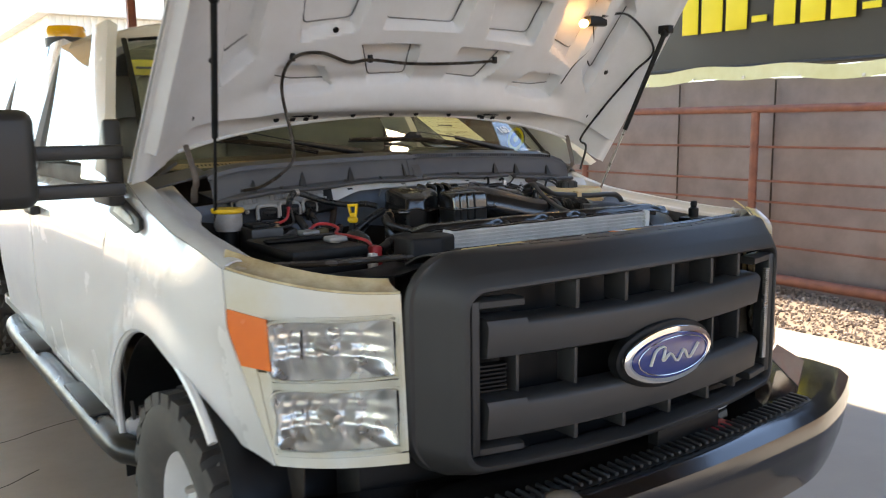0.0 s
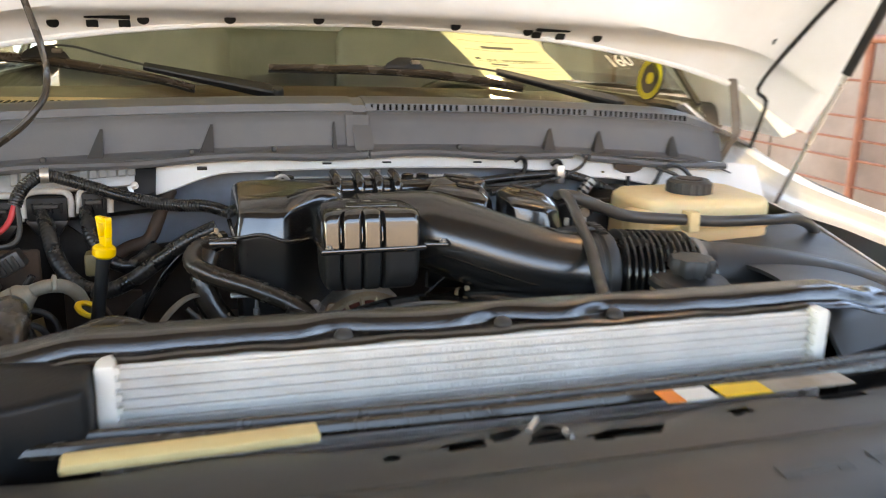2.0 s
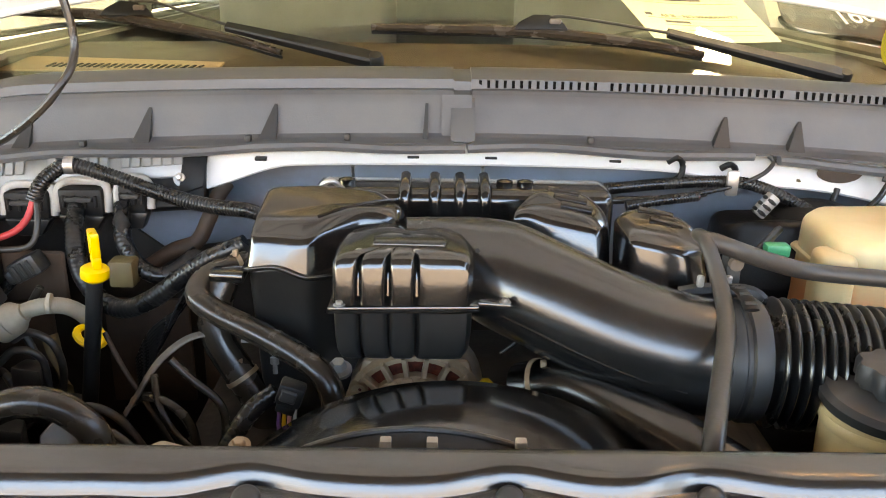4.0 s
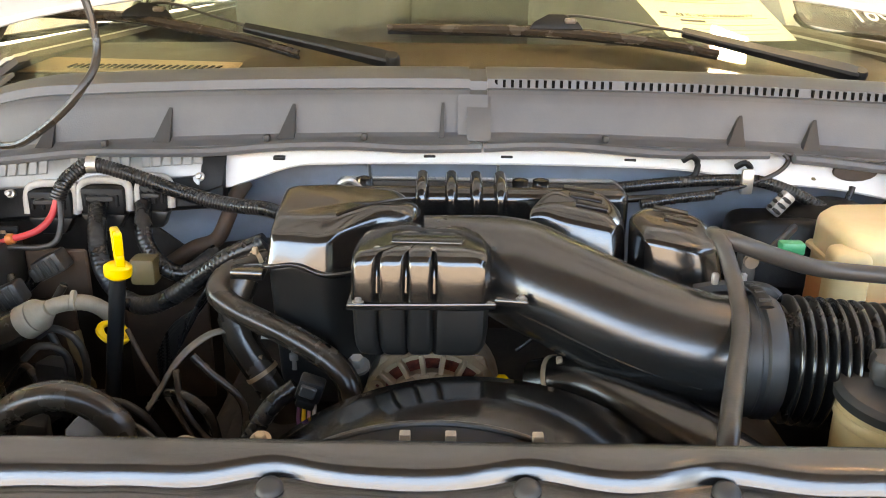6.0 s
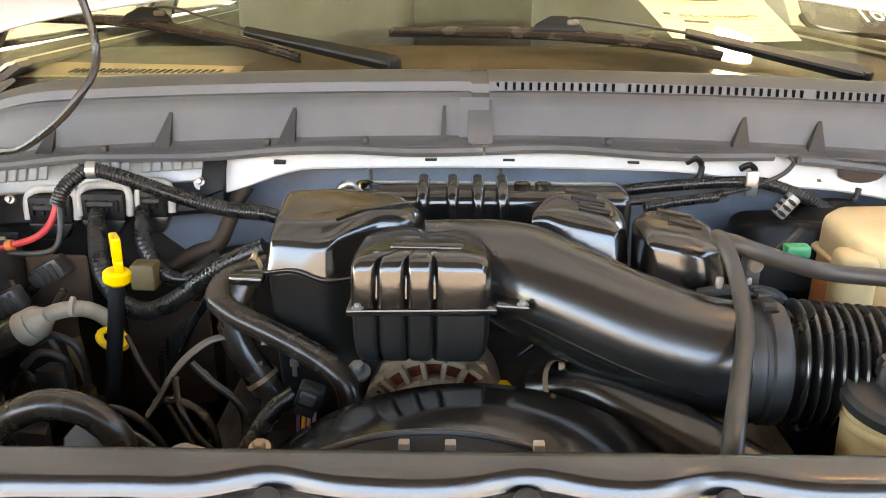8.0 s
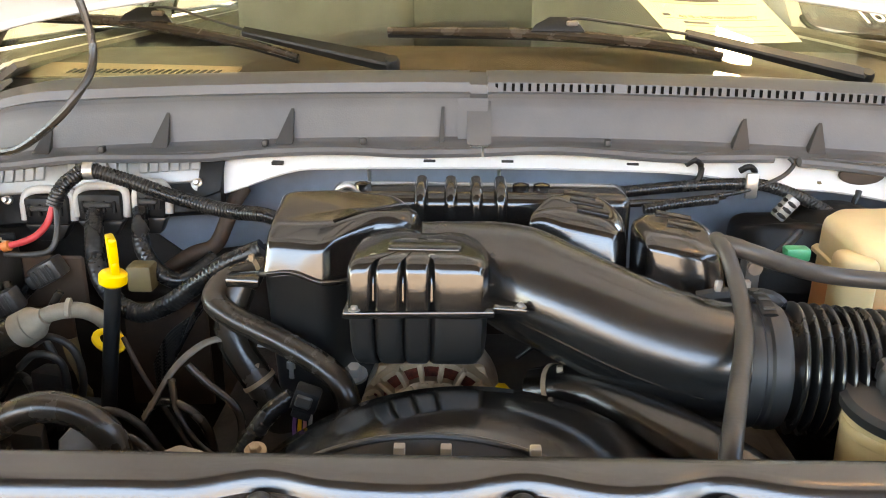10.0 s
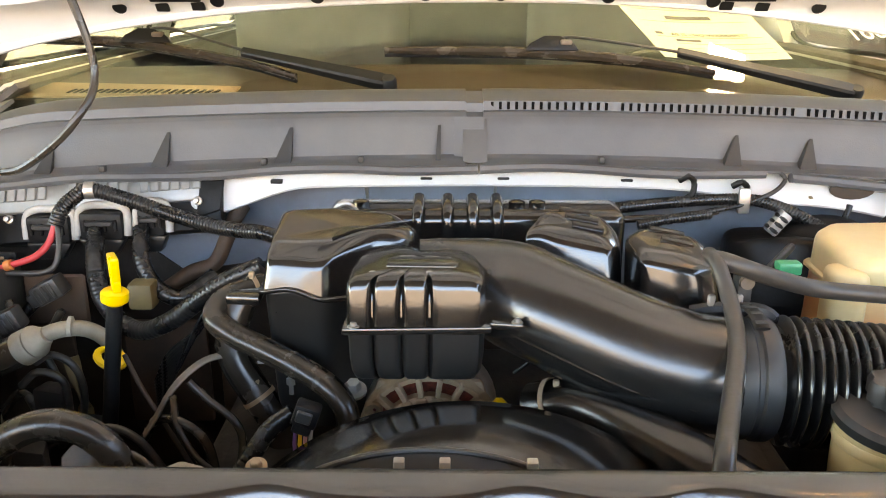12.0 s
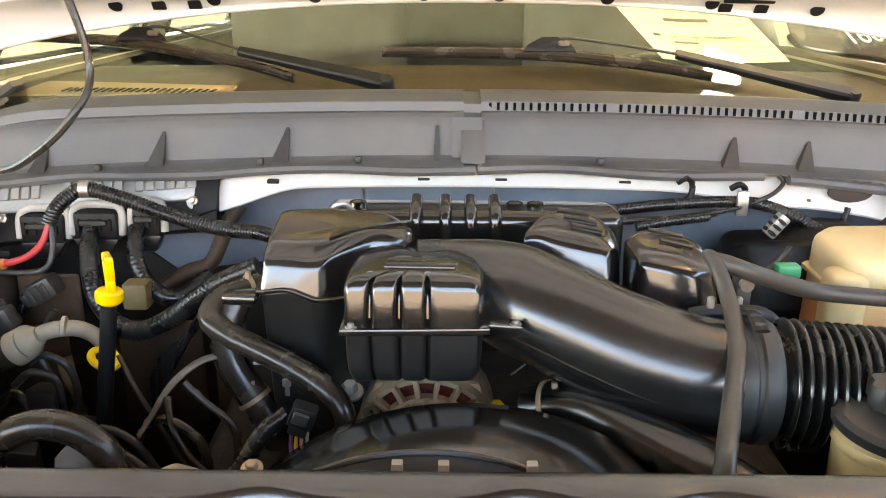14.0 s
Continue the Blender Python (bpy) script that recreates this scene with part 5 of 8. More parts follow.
def tapered_bar(a, c, w0, w1, h0, h1):
    """A flat bar from a to c, tapering in width and height, with bevelled edges."""
    a, c = Vector(a), Vector(c)
    d = (c - a).normalized()
    up = Vector((0, -0.66, 0.75))
    side = d.cross(up).normalized()
    up = side.cross(d)
    b = fresh()
    rings = []
    for t in (0.0, 0.06, 0.3, 0.65, 1.0):
        p, w, h = a.lerp(c, t), (w0 + (w1 - w0) * t) * (0.8 if t == 0 else 1), (h0 + (h1 - h0) * t) * (0.75 if t == 0 else 1)
        rings.append([b.verts.new(p + side * x * w + up * z * h) for x, z in ((-0.5, -0.5), (-0.5, 0.3), (-0.36, 0.5), (0.36, 0.5), (0.5, 0.3), (0.5, -0.5))])
    for r, s in zip(rings, rings[1:]):
        for k in range(6):
            b.faces.new((r[k], r[(k + 1) % 6], s[(k + 1) % 6], s[k]))
    b.faces.new(rings[0][::-1])
    b.faces.new(rings[-1])
    return b


def wiper(pivot, knee, rod_line, blade_line, clip, name="wiper"):
    """Arm and blade, both given as (x, v, height) on the glass."""
    B = [tuple(ws_pt(*p)) for p in blade_line]
    w = part(name, tapered_bar(ws_pt(*pivot), ws_pt(*knee), 0.024, 0.014, 0.018, 0.009), M_MATT_DEEP, TRUCK, "black windshield wiper arm with its blade")
    part("rod", tube([tuple(ws_pt(*p)) for p in rod_line], 0.004, 0.01, 8, flat=0.6), M_MATT, w)
    part("pivot_cap", lathe([(0.012, -0.03), (0.012, 0.004), (0.009, 0.009), (0, 0.010)], ws_pt(*pivot), (0, -0.5, 0.86), 14), M_MATT_DEEP, w)
    part("blade", tube(B, 0.0065, 0.01, 8, radius=lambda u, s: 0.0052 + 0.0030 * math.sin(math.pi * u)), M_RUBBER, w)
    part("squeegee", tube([(x, y + 0.006, z - 0.008) for x, y, z in B], 0.003, 0.01, 6), M_MATT_DEEP, w)
    p = ws_pt(*clip)
    part("blade_clip", prism([(-0.042, -0.006), (0.042, -0.006), (0.034, 0.006), (0.012, 0.018), (-0.012, 0.018), (-0.034, 0.006)], -0.010, 0.010, 0.003, m=Matrix.Translation(p) @ Matrix.Rotation(radians(70), 4, 'X')), M_MATT_DEEP, w)
    part("clip_cap", box(p + Vector((0.012, -0.014, 0.006)), p + Vector((0.030, 0.004, 0.014)), 0.003), M_STAY, w)
    return w


wiper((-0.144, -0.008, 0.020), (-0.378, 0.065, 0.030), [(-0.36, 0.060, 0.030), (-0.45, 0.104, 0.030), (-0.50, 0.130, 0.030), (-0.54, 0.136, 0.030), (-0.565, 0.128, 0.024)],
      [(-0.774, 0.145, 0.012), (-0.601, 0.120, 0.014), (-0.49, 0.090, 0.014), (-0.371, 0.052, 0.014), (-0.29, 0.017, 0.012)], (-0.553, 0.117, 0.018))
wiper((0.579, -0.027, 0.020), (0.300, 0.065, 0.030), [(0.32, 0.060, 0.030), (0.244, 0.079, 0.030), (0.17, 0.096, 0.030), (0.13, 0.102, 0.030), (0.105, 0.098, 0.024)],
      [(-0.156, 0.088, 0.012), (0.07, 0.080, 0.014), (0.201, 0.065, 0.014), (0.28, 0.050, 0.014), (0.359, 0.031, 0.012)], (0.105, 0.086, 0.018))


def tow_mirror(sx):
    m = part("tow_mirror", box((sx * 1.29 - 0.10, 1.10, 1.265), (sx * 1.29 + 0.10, 1.20, 1.525), 0.035, 3), M_MATT, TRUCK, "black telescopic tow mirror")
    part("mirror_glass", box((sx * 1.29 - 0.085, 1.203, 1.28), (sx * 1.29 + 0.085, 1.208, 1.51), 0.002), M_CHROME, m)
    for z in (1.408, 1.302):
        part("arm", box((sx * 1.10 - 0.14, 1.15, z - 0.02), (sx * 1.10 + 0.14, 1.19, z + 0.02), 0.008), M_MATT, m)
    part("mount", prism([(0, 0), (0.19, 0.0), (0.15, 0.10), (0.02, 0.25), (0.0, 0.25)], 0, 0.05, 0.012, m=Matrix.Translation((sx * 0.975 - 0.025, 1.20, 1.25)) @ Matrix(((0, 0, 1, 0), (1, 0, 0, 0), (0, 1, 0, 0), (0, 0, 0, 1)))), M_MATT, m)
    return m


tow_mirror(-1)


def beacon(x, y):
    z = 1.885
    f = thing("roof_beacon", (x, y, z), "amber warning beacon on the cab roof", "beacon", "roof beacons")
    part("base", lathe([(0.0, -0.04), (0.095, -0.04), (0.095, 0.012), (0.085, 0.016), (0, 0.016)], (x, y, z), (0, 0, 1), 24), M_MATT, f)
    part("dome", lathe([(0.088, 0.014), (0.088, 0.05), (0.078, 0.068), (0, 0.072)], (x, y, z), (0, 0, 1), 24), M_BEACON, f)
    return f


beacon(-0.70, 3.05)
beacon(-0.36, 2.35)


# ---- on the dashboard and in the cab ----
def paper():
    f = thing("paper_notice", tuple(ws_pt(0.38, 0.12, -0.03)), "pale yellow printed notice leaning inside the windshield", "paper")
    O = ws_pt(0.296, 0.112, -0.02)
    EX = (ws_pt(0.516, 0.112, -0.02) - O)
    EY = (ws_pt(0.245, 0.235, -0.02) - O)
    EY = EY * (0.28 / EY.length)
    NN = EX.cross(EY).normalized()

    def at(u, v, k=0.0):
        return O + EX * u + EY * v + NN * (k - 0.006 * math.sin(math.pi * u))
    part("page", sheet(lambda u, v: at(u, v), 8, 8, 0.0006), M_PAPER, f)
    cu = bpy.data.curves.new("print", 'FONT')
    cu.body, cu.size, cu.extrude = "AS IS - NO WARRANTY", 1.0, 0.02
    tmp = bpy.data.objects.new("tmp", cu)
    me = bpy.data.meshes.new_from_object(tmp)
    bpy.data.objects.remove(tmp)
    b = fresh()
    b.from_mesh(me)
    w = max(v.co.x for v in b.verts)
    for v in b.verts:
        v.co = at(0.22 + 0.62 * v.co.x / w, 0.195 + 0.034 * v.co.y, 0.0012 + 0.01 * v.co.z)
    part("print", b, M_INK, f)
    for x0, x1, y, hh in ((0.08, 0.92, 0.315, 0.004), (0.10, 0.16, 0.20, 0.022), (0.10, 0.92, 0.180, 0.004), (0.22, 0.42, 0.145, 0.018), (0.20, 0.92, 0.125, 0.004), (0.20, 0.92, 0.085, 0.003), (0.20, 0.92, 0.05, 0.003), (0.30, 0.66, 0.34, 0.03), (0.08, 0.92, 0.42, 0.004), (0.08, 0.92, 0.50, 0.004), (0.08, 0.92, 0.58, 0.004), (0.2, 0.8, 0.72, 0.06)):
        part("print_line", sheet(lambda u, v, x0=x0, x1=x1, y=y, hh=hh: at(x0 + (x1 - x0) * u, y + hh * v, 0.0014), 6, 1), M_INK, f)
    return f


paper()


def placard(x, y, z, w, h):
    f = thing("yellow_placard", (x, y, z), "yellow card hanging inside the windshield", "placard")
    part("card", box((x - w / 2, y, z - h / 2), (x + w / 2, y + 0.004, z + h / 2), 0.001), M_YELLOW_SIGN, f)
    part("print_bar", box((x - w * 0.35, y - 0.002, z - h * 0.1), (x + w * 0.35, y - 0.0005, z + h * 0.05), 0), M_INK, f)
    return f


placard(-0.69, 1.80, 1.686, 0.12, 0.055)


def round_tag():
    f = thing("round_tag", (0.735, 1.47, 1.36), "round yellow and black tag leaning in the windshield corner", "tag")
    m, ax = (0.760, 1.47, 1.405), (-0.93, -0.05, 0.15)
    part("disc", lathe([(0.0, 0), (0.052, 0), (0.052, 0.005), (0.0, 0.005)], m, ax, 32), M_INK, f)
    part("ring", lathe([(0.036, 0.005), (0.050, 0.005), (0.050, 0.0065), (0.036, 0.0065), (0.036, 0.005)], m, ax, 32, None, False), M_YELLOW_SIGN, f)
    part("centre", lathe([(0.0, 0.005), (0.014, 0.005), (0.014, 0.0065), (0.0, 0.0065)], m, ax, 24), M_YELLOW_SIGN, f)
    return f


round_tag()


# ---- engine bay shell ----
def firewall():
    # white firewall; the blue-grey of its shade is in the paint colour
    f = part("firewall", sheet(lambda u, v: Vector((-0.80 + 1.6 * u, 1.125 - 0.02 * v + 0.02 * (1.6 * u - 0.8) ** 2, 0.60 + 0.68 * v + crown(-0.8 + 1.6 * u) * v)), 24, 12, 0.006), M_SHADED_WHITE, TRUCK, "white firewall at the back of the engine bay, coloured blue-grey for its shade")

    # upper white rail that narrows over the engine
    def low(x):
        return 1.271 - (0.033 * smooth(0.24, 0.38, -x) if x < 0 else 0.012 * smooth(0.22, 0.40, x)) - 0.03 * smooth(0.42, 0.7, x)

    def rail(u, v):
        x = -0.68 + 1.48 * u
        z1 = 1.296 + crown(x)
        z = low(x) + crown(x) + (z1 - low(x) - crown(x)) * v
        return Vector((x, 1.040 + 0.042 * v + 0.03 * x * x + 0.012 * (1 - v) * smooth(0.42, 0.30, abs(x + 0.02)), z))
    r = part("cowl_rail", sheet(rail, 80, 10, 0.004), M_WHITE_IN, f, "white painted cowl rail")
    for x in (-0.285, -0.083, 0.02, 0.185):
        part("slot", box((x - 0.008, 1.058 + 0.03 * x * x, 1.274 + crown(x)), (x + 0.008, 1.072 + 0.03 * x * x, 1.279 + crown(x)), 0.001), M_MATT_DEEP, r)
    for x in (-0.165, 0.01):
        part("stud", lathe([(0.0025, 0), (0.0025, 0.026), (0, 0.027)], (x, 1.085, 1.24), (0, -0.5, 0.8), 8), M_STEEL, r)
    part("grommet", prism([(0.0305 * math.cos(k * 0.3927), 0.0135 * math.sin(k * 0.3927)) for k in range(16)], 0, 0.006, 0.002, m=Matrix.Translation((0.486, 1.062, 1.264)) @ Matrix.Rotation(radians(88), 4, 'X')), M_BROWN, r, "rusty brown grommet plate")
    part("rail_nut", lathe([(0.0035, 0), (0.0035, 0.007), (0, 0.008)], (0.430, 1.06, 1.253), (0, -1, 0), 6), M_OLIVE, r)
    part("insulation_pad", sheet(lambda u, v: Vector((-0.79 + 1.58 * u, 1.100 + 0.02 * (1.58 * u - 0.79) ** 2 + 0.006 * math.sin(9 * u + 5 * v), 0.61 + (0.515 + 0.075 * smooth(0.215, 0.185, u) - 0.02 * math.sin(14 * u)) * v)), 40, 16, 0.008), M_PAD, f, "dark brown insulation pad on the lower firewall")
    for x0, x1, z0, z1 in ((-0.50, -0.385, 0.93, 1.085), (-0.66, -0.57, 0.98, 1.10), (-0.37, -0.30, 0.90, 1.02)):
        part("rust_plate", box((x0, 1.02, z0), (x1, 1.03, z1), 0.004), M_RUST, f, "rust-brown steel plate")
    return f


firewall()
part("bay_floor", box((-0.80, 0.30, 0.56), (0.80, 1.12, 0.60), 0.005), M_BROWN, TRUCK)
part("crossmember", box((-0.74, 0.24, 0.55), (0.74, 0.36, 0.80), 0.02), M_MATT_DEEP, TRUCK)


def fluted(levels, tip=0.0):
    """A box with four rounded flutes on its front, lofted through (z, scale) levels."""
    cuts = (-0.1475, -0.1236, -0.0962, -0.0700, -0.019)
    line = []
    for x0, x1 in zip(cuts, cuts[1:]):
        for k in range(14):
            t = k / 14
            line.append((x0 + (x1 - x0) * t, 0.690 - 0.0100 * (1 - abs(2 * t - 1) ** (7 if x1 < -0.03 else 11))))
    line += [(-0.018, 0.692), (-0.0165, 0.705), (-0.0165, 0.73), (-0.022, 0.760), (-0.034, 0.778), (-0.050, 0.784), (-0.066, 0.778), (-0.080, 0.778), (-0.094, 0.792), (-0.108, 0.796), (-0.122, 0.792), (-0.137, 0.776), (-0.1455, 0.755), (-0.1485, 0.72)]
    return lean(loft([[Vector((-0.0815 + (x + 0.0815) * s, 0.735 + (y - 0.735) * s, z)) for x, y in line] for z, s in levels]), 0.715, levels[0][0], tip)


def rounded(P, r, n=5, closed=True):
    """A line of points with each corner drawn as a small curve."""
    P = [Vector(p) for p in P]
    m, out = len(P), []
    for k, p in enumerate(P):
        if not closed and k in (0, m - 1):
            out.append(p)
            continue
        a, c = P[k - 1] - p, P[(k + 1) % m] - p
        p0, p2 = p + a * min(0.46, r / max(1e-6, a.length)), p + c * min(0.46, r / max(1e-6, c.length))
        for j in range(n + 1):
            t = j / n
            out.append(p0 * (1 - t) ** 2 + p * 2 * t * (1 - t) + p2 * t * t)
    return out


def shell(rings, r=0.009, rv=0.006, top=True):
    """A moulded cover: rings of (x, y, z) drawn into one skin, closed on top, its corners and creases rounded."""
    R = [rounded(q, r) for q in rings]
    if top:
        c = sum(R[-1], Vector()) / len(R[-1])
        R.append([c.lerp(p, 0.25) for p in R[-1]])
    cols = [rounded([q[k] for q in R], rv, 5, False) for k in range(len(R[0]))]
    if top:
        cols = [col + [c.lerp(col[-1], 0.04)] for col in cols]
    rows = [[col[j] for col in cols] for j in range(len(cols[0]))]
    b = loft(rows)
    if top:
        b.verts.ensure_lookup_table()
        n = len(cols)
        b.faces.new([b.verts[len(rows) * n - n + k] for k in range(n)])
    return b



def at_level(ring, z, grow=0.0):
    """A ring moved to one level, or by a list of levels, and grown outwards by metres."""
    cx, cy = sum(p[0] for p in ring) / len(ring), sum(p[1] for p in ring) / len(ring)
    out = []
    for k, p in enumerate(ring):
        d = math.hypot(p[0] - cx, p[1] - cy)
        out.append((cx + (p[0] - cx) * (1 + grow / d), cy + (p[1] - cy) * (1 + grow / d), z[k] if isinstance(z, (list, tuple)) else z))
    return out


def engine():
    e = thing("engine", (0, 0.8, 0.62), "petrol V8 engine with glossy black intake covers", "engine")
    part("engine_block", prism([(-0.30, 0.66), (0.30, 0.66), (0.32, 1.06), (-0.32, 1.06)], 0.602, 1.04, 0.03, m=None), M_PAD, e, "grimy engine block")
    for sx in (-1, 1):
        part("valve_cover", box((sx * 0.25 - 0.08, 0.70, 0.92), (sx * 0.25 + 0.08, 1.04, 1.03), 0.03, 3), M_PAD, e)
    # plenum cover: a steep front wall, a chamfer and a flat top, on a wavy flange
    base = [(-0.249, 0.783, 1.222), (-0.214, 0.780, 1.228), (-0.183, 0.7735, 1.217), (-0.163, 0.79, 1.2135), (-0.128, 0.82, 1.2135), (-0.096, 0.832, 1.2135), (-0.080, 0.865, 1.2135), (-0.105, 0.915, 1.215), (-0.18, 0.925, 1.217), (-0.252, 0.915, 1.220)]
    wall = [(-0.243, 0.790, 1.2545), (-0.212, 0.7875, 1.2535), (-0.183, 0.781, 1.2525), (-0.166, 0.800, 1.2575), (-0.129, 0.826, 1.2615), (-0.097, 0.836, 1.2575), (-0.084, 0.865, 1.2605), (-0.110, 0.905, 1.268), (-0.183, 0.914, 1.272), (-0.248, 0.906, 1.271)]
    land = [(-0.242, 0.824, 1.2665), (-0.20, 0.813, 1.2675), (-0.178, 0.815, 1.2685), (-0.155, 0.823, 1.272), (-0.131, 0.833, 1.2745), (-0.108, 0.842, 1.272), (-0.096, 0.858, 1.270), (-0.12, 0.895, 1.2765), (-0.183, 0.902, 1.281), (-0.24, 0.893, 1.280)]
    p = part("intake_plenum", shell([base, wall, land], 0.012, 0.009), M_GLOSS, e, "glossy black plastic intake plenum cover")
    wave = [q[2] for q in base]
    part("flange", shell([at_level(base, [z - 0.0045 for z in wave], 0.0), at_level(base, [z - 0.0045 for z in wave], 0.0045), at_level(base, [z - 0.0005 for z in wave], 0.0045), at_level(base, [z + 0.0005 for z in wave], 0.0)], 0.012, 0.0012, False), M_GLOSS, p)
    part("lower_body", shell([at_level(base, 1.06, -0.012), at_level(base, [z - 0.004 for z in wave], -0.003)], 0.012, 0.004), M_SATIN, p)
    for x, y, z in ((-0.262, 0.785, 1.2195), (-0.165, 0.928, 1.217)):
        part("lug", prism([(x - 0.022, y - 0.012), (x + 0.014, y - 0.016), (x + 0.014, y + 0.016), (x - 0.022, y + 0.012)], z - 0.010, z, 0.003), M_GLOSS, p)
    part("top_crease", tube([(-0.176, 0.816, 1.2688), (-0.150, 0.834, 1.2735), (-0.112, 0.862, 1.2735), (-0.098, 0.872, 1.2715)], 0.0018, 0.006, 6), M_GLOSS, p)
    part("hold_down_clip", tube([(-0.190, 0.916, 1.268), (-0.180, 0.905, 1.281), (-0.170, 0.908, 1.282), (-0.158, 0.918, 1.268)], 0.003, 0.004, 8), M_STEEL, p, "bright wire hold-down clip")
    # ribbed runner beam behind
    r = part("runner_beam", box((-0.20, 0.925, 1.17), (0.16, 1.0, 1.268), 0.014, 3), M_GLOSS, e, "ribbed black intake runner")
    for x in (-0.089, -0.054, -0.024, 0.005):
        part("rib", tube([(x, 0.916, 1.20), (x, 0.914, 1.245), (x, 0.922, 1.270), (x, 0.96, 1.276)], 0.0075, 0.005, 10), M_GLOSS, r)
    for x in (-0.16, 0.03, 0.055):
        part("boss", lathe([(0.010, 0), (0.010, 0.012), (0.004, 0.014), (0, 0.014)], (x, 0.955, 1.262), (0, 0, 1), 14), M_GLOSS, r)
    # front resonator box with flutes
    q = part("resonator", fluted(((1.226, 1.0), (1.243, 0.998), (1.2575, 0.994), (1.2625, 0.983), (1.2660, 0.962), (1.2685, 0.93), (1.2705, 0.88), (1.2725, 0.5), (1.2726, 0.02)), 0.13), M_GLOSS, e, "fluted glossy black resonator box")
    part("flange", prism([(-0.151, 0.676), (-0.012, 0.682), (-0.010, 0.70), (-0.016, 0.77), (-0.06, 0.796), (-0.118, 0.79), (-0.150, 0.762)], 1.2185, 1.2255, 0.002), M_GLOSS, q)
    part("tab", prism([(-0.014, 0.690), (0.018, 0.685), (0.019, 0.692), (0.0, 0.72), (-0.014, 0.74)], 1.2195, 1.2265, 0.002), M_GLOSS, q)
    part("tab", prism([(-0.02, 0.72), (0.006, 0.716), (0.008, 0.73), (-0.02, 0.76)], 1.230, 1.238, 0.002), M_GLOSS, q)
    part("lower_body", fluted(((1.2184, 0.985), (1.190, 0.975), (1.178, 0.955), (1.171, 0.91), (1.168, 0.83), (1.1675, 0.02))), M_SATIN, q)
    part("raised_land", prism([(-0.112, 0.716), (-0.044, 0.714), (-0.040, 0.728), (-0.052, 0.742), (-0.098, 0.746), (-0.112, 0.736)], 1.268, 1.2755, 0.0030, 3), M_GLOSS, q)
    for x in (-0.1236, -0.0962, -0.0700):
        part("groove_pad", tube([(x, 0.6905, 1.232), (x, 0.6945, 1.250), (x, 0.702, 1.2635)], 0.0042, 0.004, 10, flat=0.7), M_GLOSS, q)
        part("screw", lathe([(0.0050, -0.002), (0.0050, 0.002), (0.0036, 0.0036), (0.0, 0.0036)], (x, 0.7045, 1.2678), (0, -0.45, 1), 12), M_ECU, q)
    # intake tube and bellows
    line = [(-0.085, 0.800, 1.243), (-0.055, 0.800, 1.240), (-0.01, 0.782, 1.232), (0.06, 0.735, 1.213), (0.13, 0.700, 1.192), (0.185, 0.682, 1.181), (0.222, 0.678, 1.178)]
    t = part("intake_tube", tube(line, 0.05, 0.008, 28, radius=lambda u, s: 0.030 + 0.025 * smooth(0.0, 0.35, u)), M_TUBE, e, "glossy black air intake tube")
    for dy, dz in ((-0.80, -0.25),):
        seam = []
        for k in range(2, 6):
            p, d = Vector(line[k]), (Vector(line[k + 1]) - Vector(line[k - 1])).normalized()
            o = Vector((0, dy, dz))
            o = (o - d * o.dot(d)).normalized()
            seam.append(tuple(p + o * (0.0535 if k > 2 else 0.0495)))
        part("seam", tube(seam, 0.0022, 0.008, 6), M_GLOSS, t)
    cl = part("collar", lathe([(0.055, -0.004), (0.0575, 0.0), (0.0575, 0.008), (0.0555, 0.010), (0.0555, 0.014), (0.0585, 0.016), (0.0585, 0.028), (0.056, 0.032)], (0.213, 0.679, 1.178), (1, -0.06, -0.02), 40), M_MATT, t, "black collar with a latch")
    arc = [(0.226, 0.679 - 0.066 * math.cos(radians(g)), 1.178 + 0.066 * math.sin(radians(g))) for g in (66, 78, 90, 102, 114)]
    part("latch_band", tube(arc, 0.007, 0.004, 10, flat=0.3), M_MATT_DEEP, cl)
    for g in (72, 84, 96, 108):
        p = Vector((0.226, 0.679 - 0.0680 * math.cos(radians(g)), 1.178 + 0.0680 * math.sin(radians(g))))
        part("latch_tooth", box(p - Vector((0.005, 0.002, 0.001)), p + Vector((0.005, 0.002, 0.001)), 0.0, 1), M_MATT, cl)
    for x in (0.196, 0.222):
        part("metal_tab", box((x - 0.0035, 0.704, 1.238), (x + 0.0035, 0.709, 1.250), 0.0015, 1), M_ECU, cl)
    prof = [(0.054, 0.0)]
    for k in range(11):
        s = 0.006 + 0.0098 * k
        for q in range(10):
            prof.append((0.0495 + 0.0115 * math.sin(math.pi * q / 10) ** 0.8, s + 0.0098 * q / 10))
    prof += [(0.050, 0.118), (0.050, 0.145)]
    bel = part("bellows", lathe(prof, (0.246, 0.677, 1.177), (1, -0.10, -0.05), 48), M_BELLOWS, e, "black ribbed rubber bellows")
    part("clamp", lathe([(0.0515, 0.0), (0.0525, 0.001), (0.0525, 0.010), (0.0515, 0.011)], (0.367, 0.665, 1.171), (1, -0.10, -0.05), 32), M_ECU, bel, "zinc hose clamp band")
    part("air_box_pipe", tube([(0.38, 0.663, 1.169), (0.45, 0.655, 1.165), (0.56, 0.62, 1.15), (0.64, 0.56, 1.13)], 0.048, 0.02, 24), M_MATT, e)
    # covers over the driver-side coils
    base = [(0.028, 0.835), (0.044, 0.832), (0.068, 0.828), (0.127, 0.821), (0.141, 0.845), (0.143, 0.88), (0.125, 0.912), (0.085, 0.918), (0.050, 0.888)]
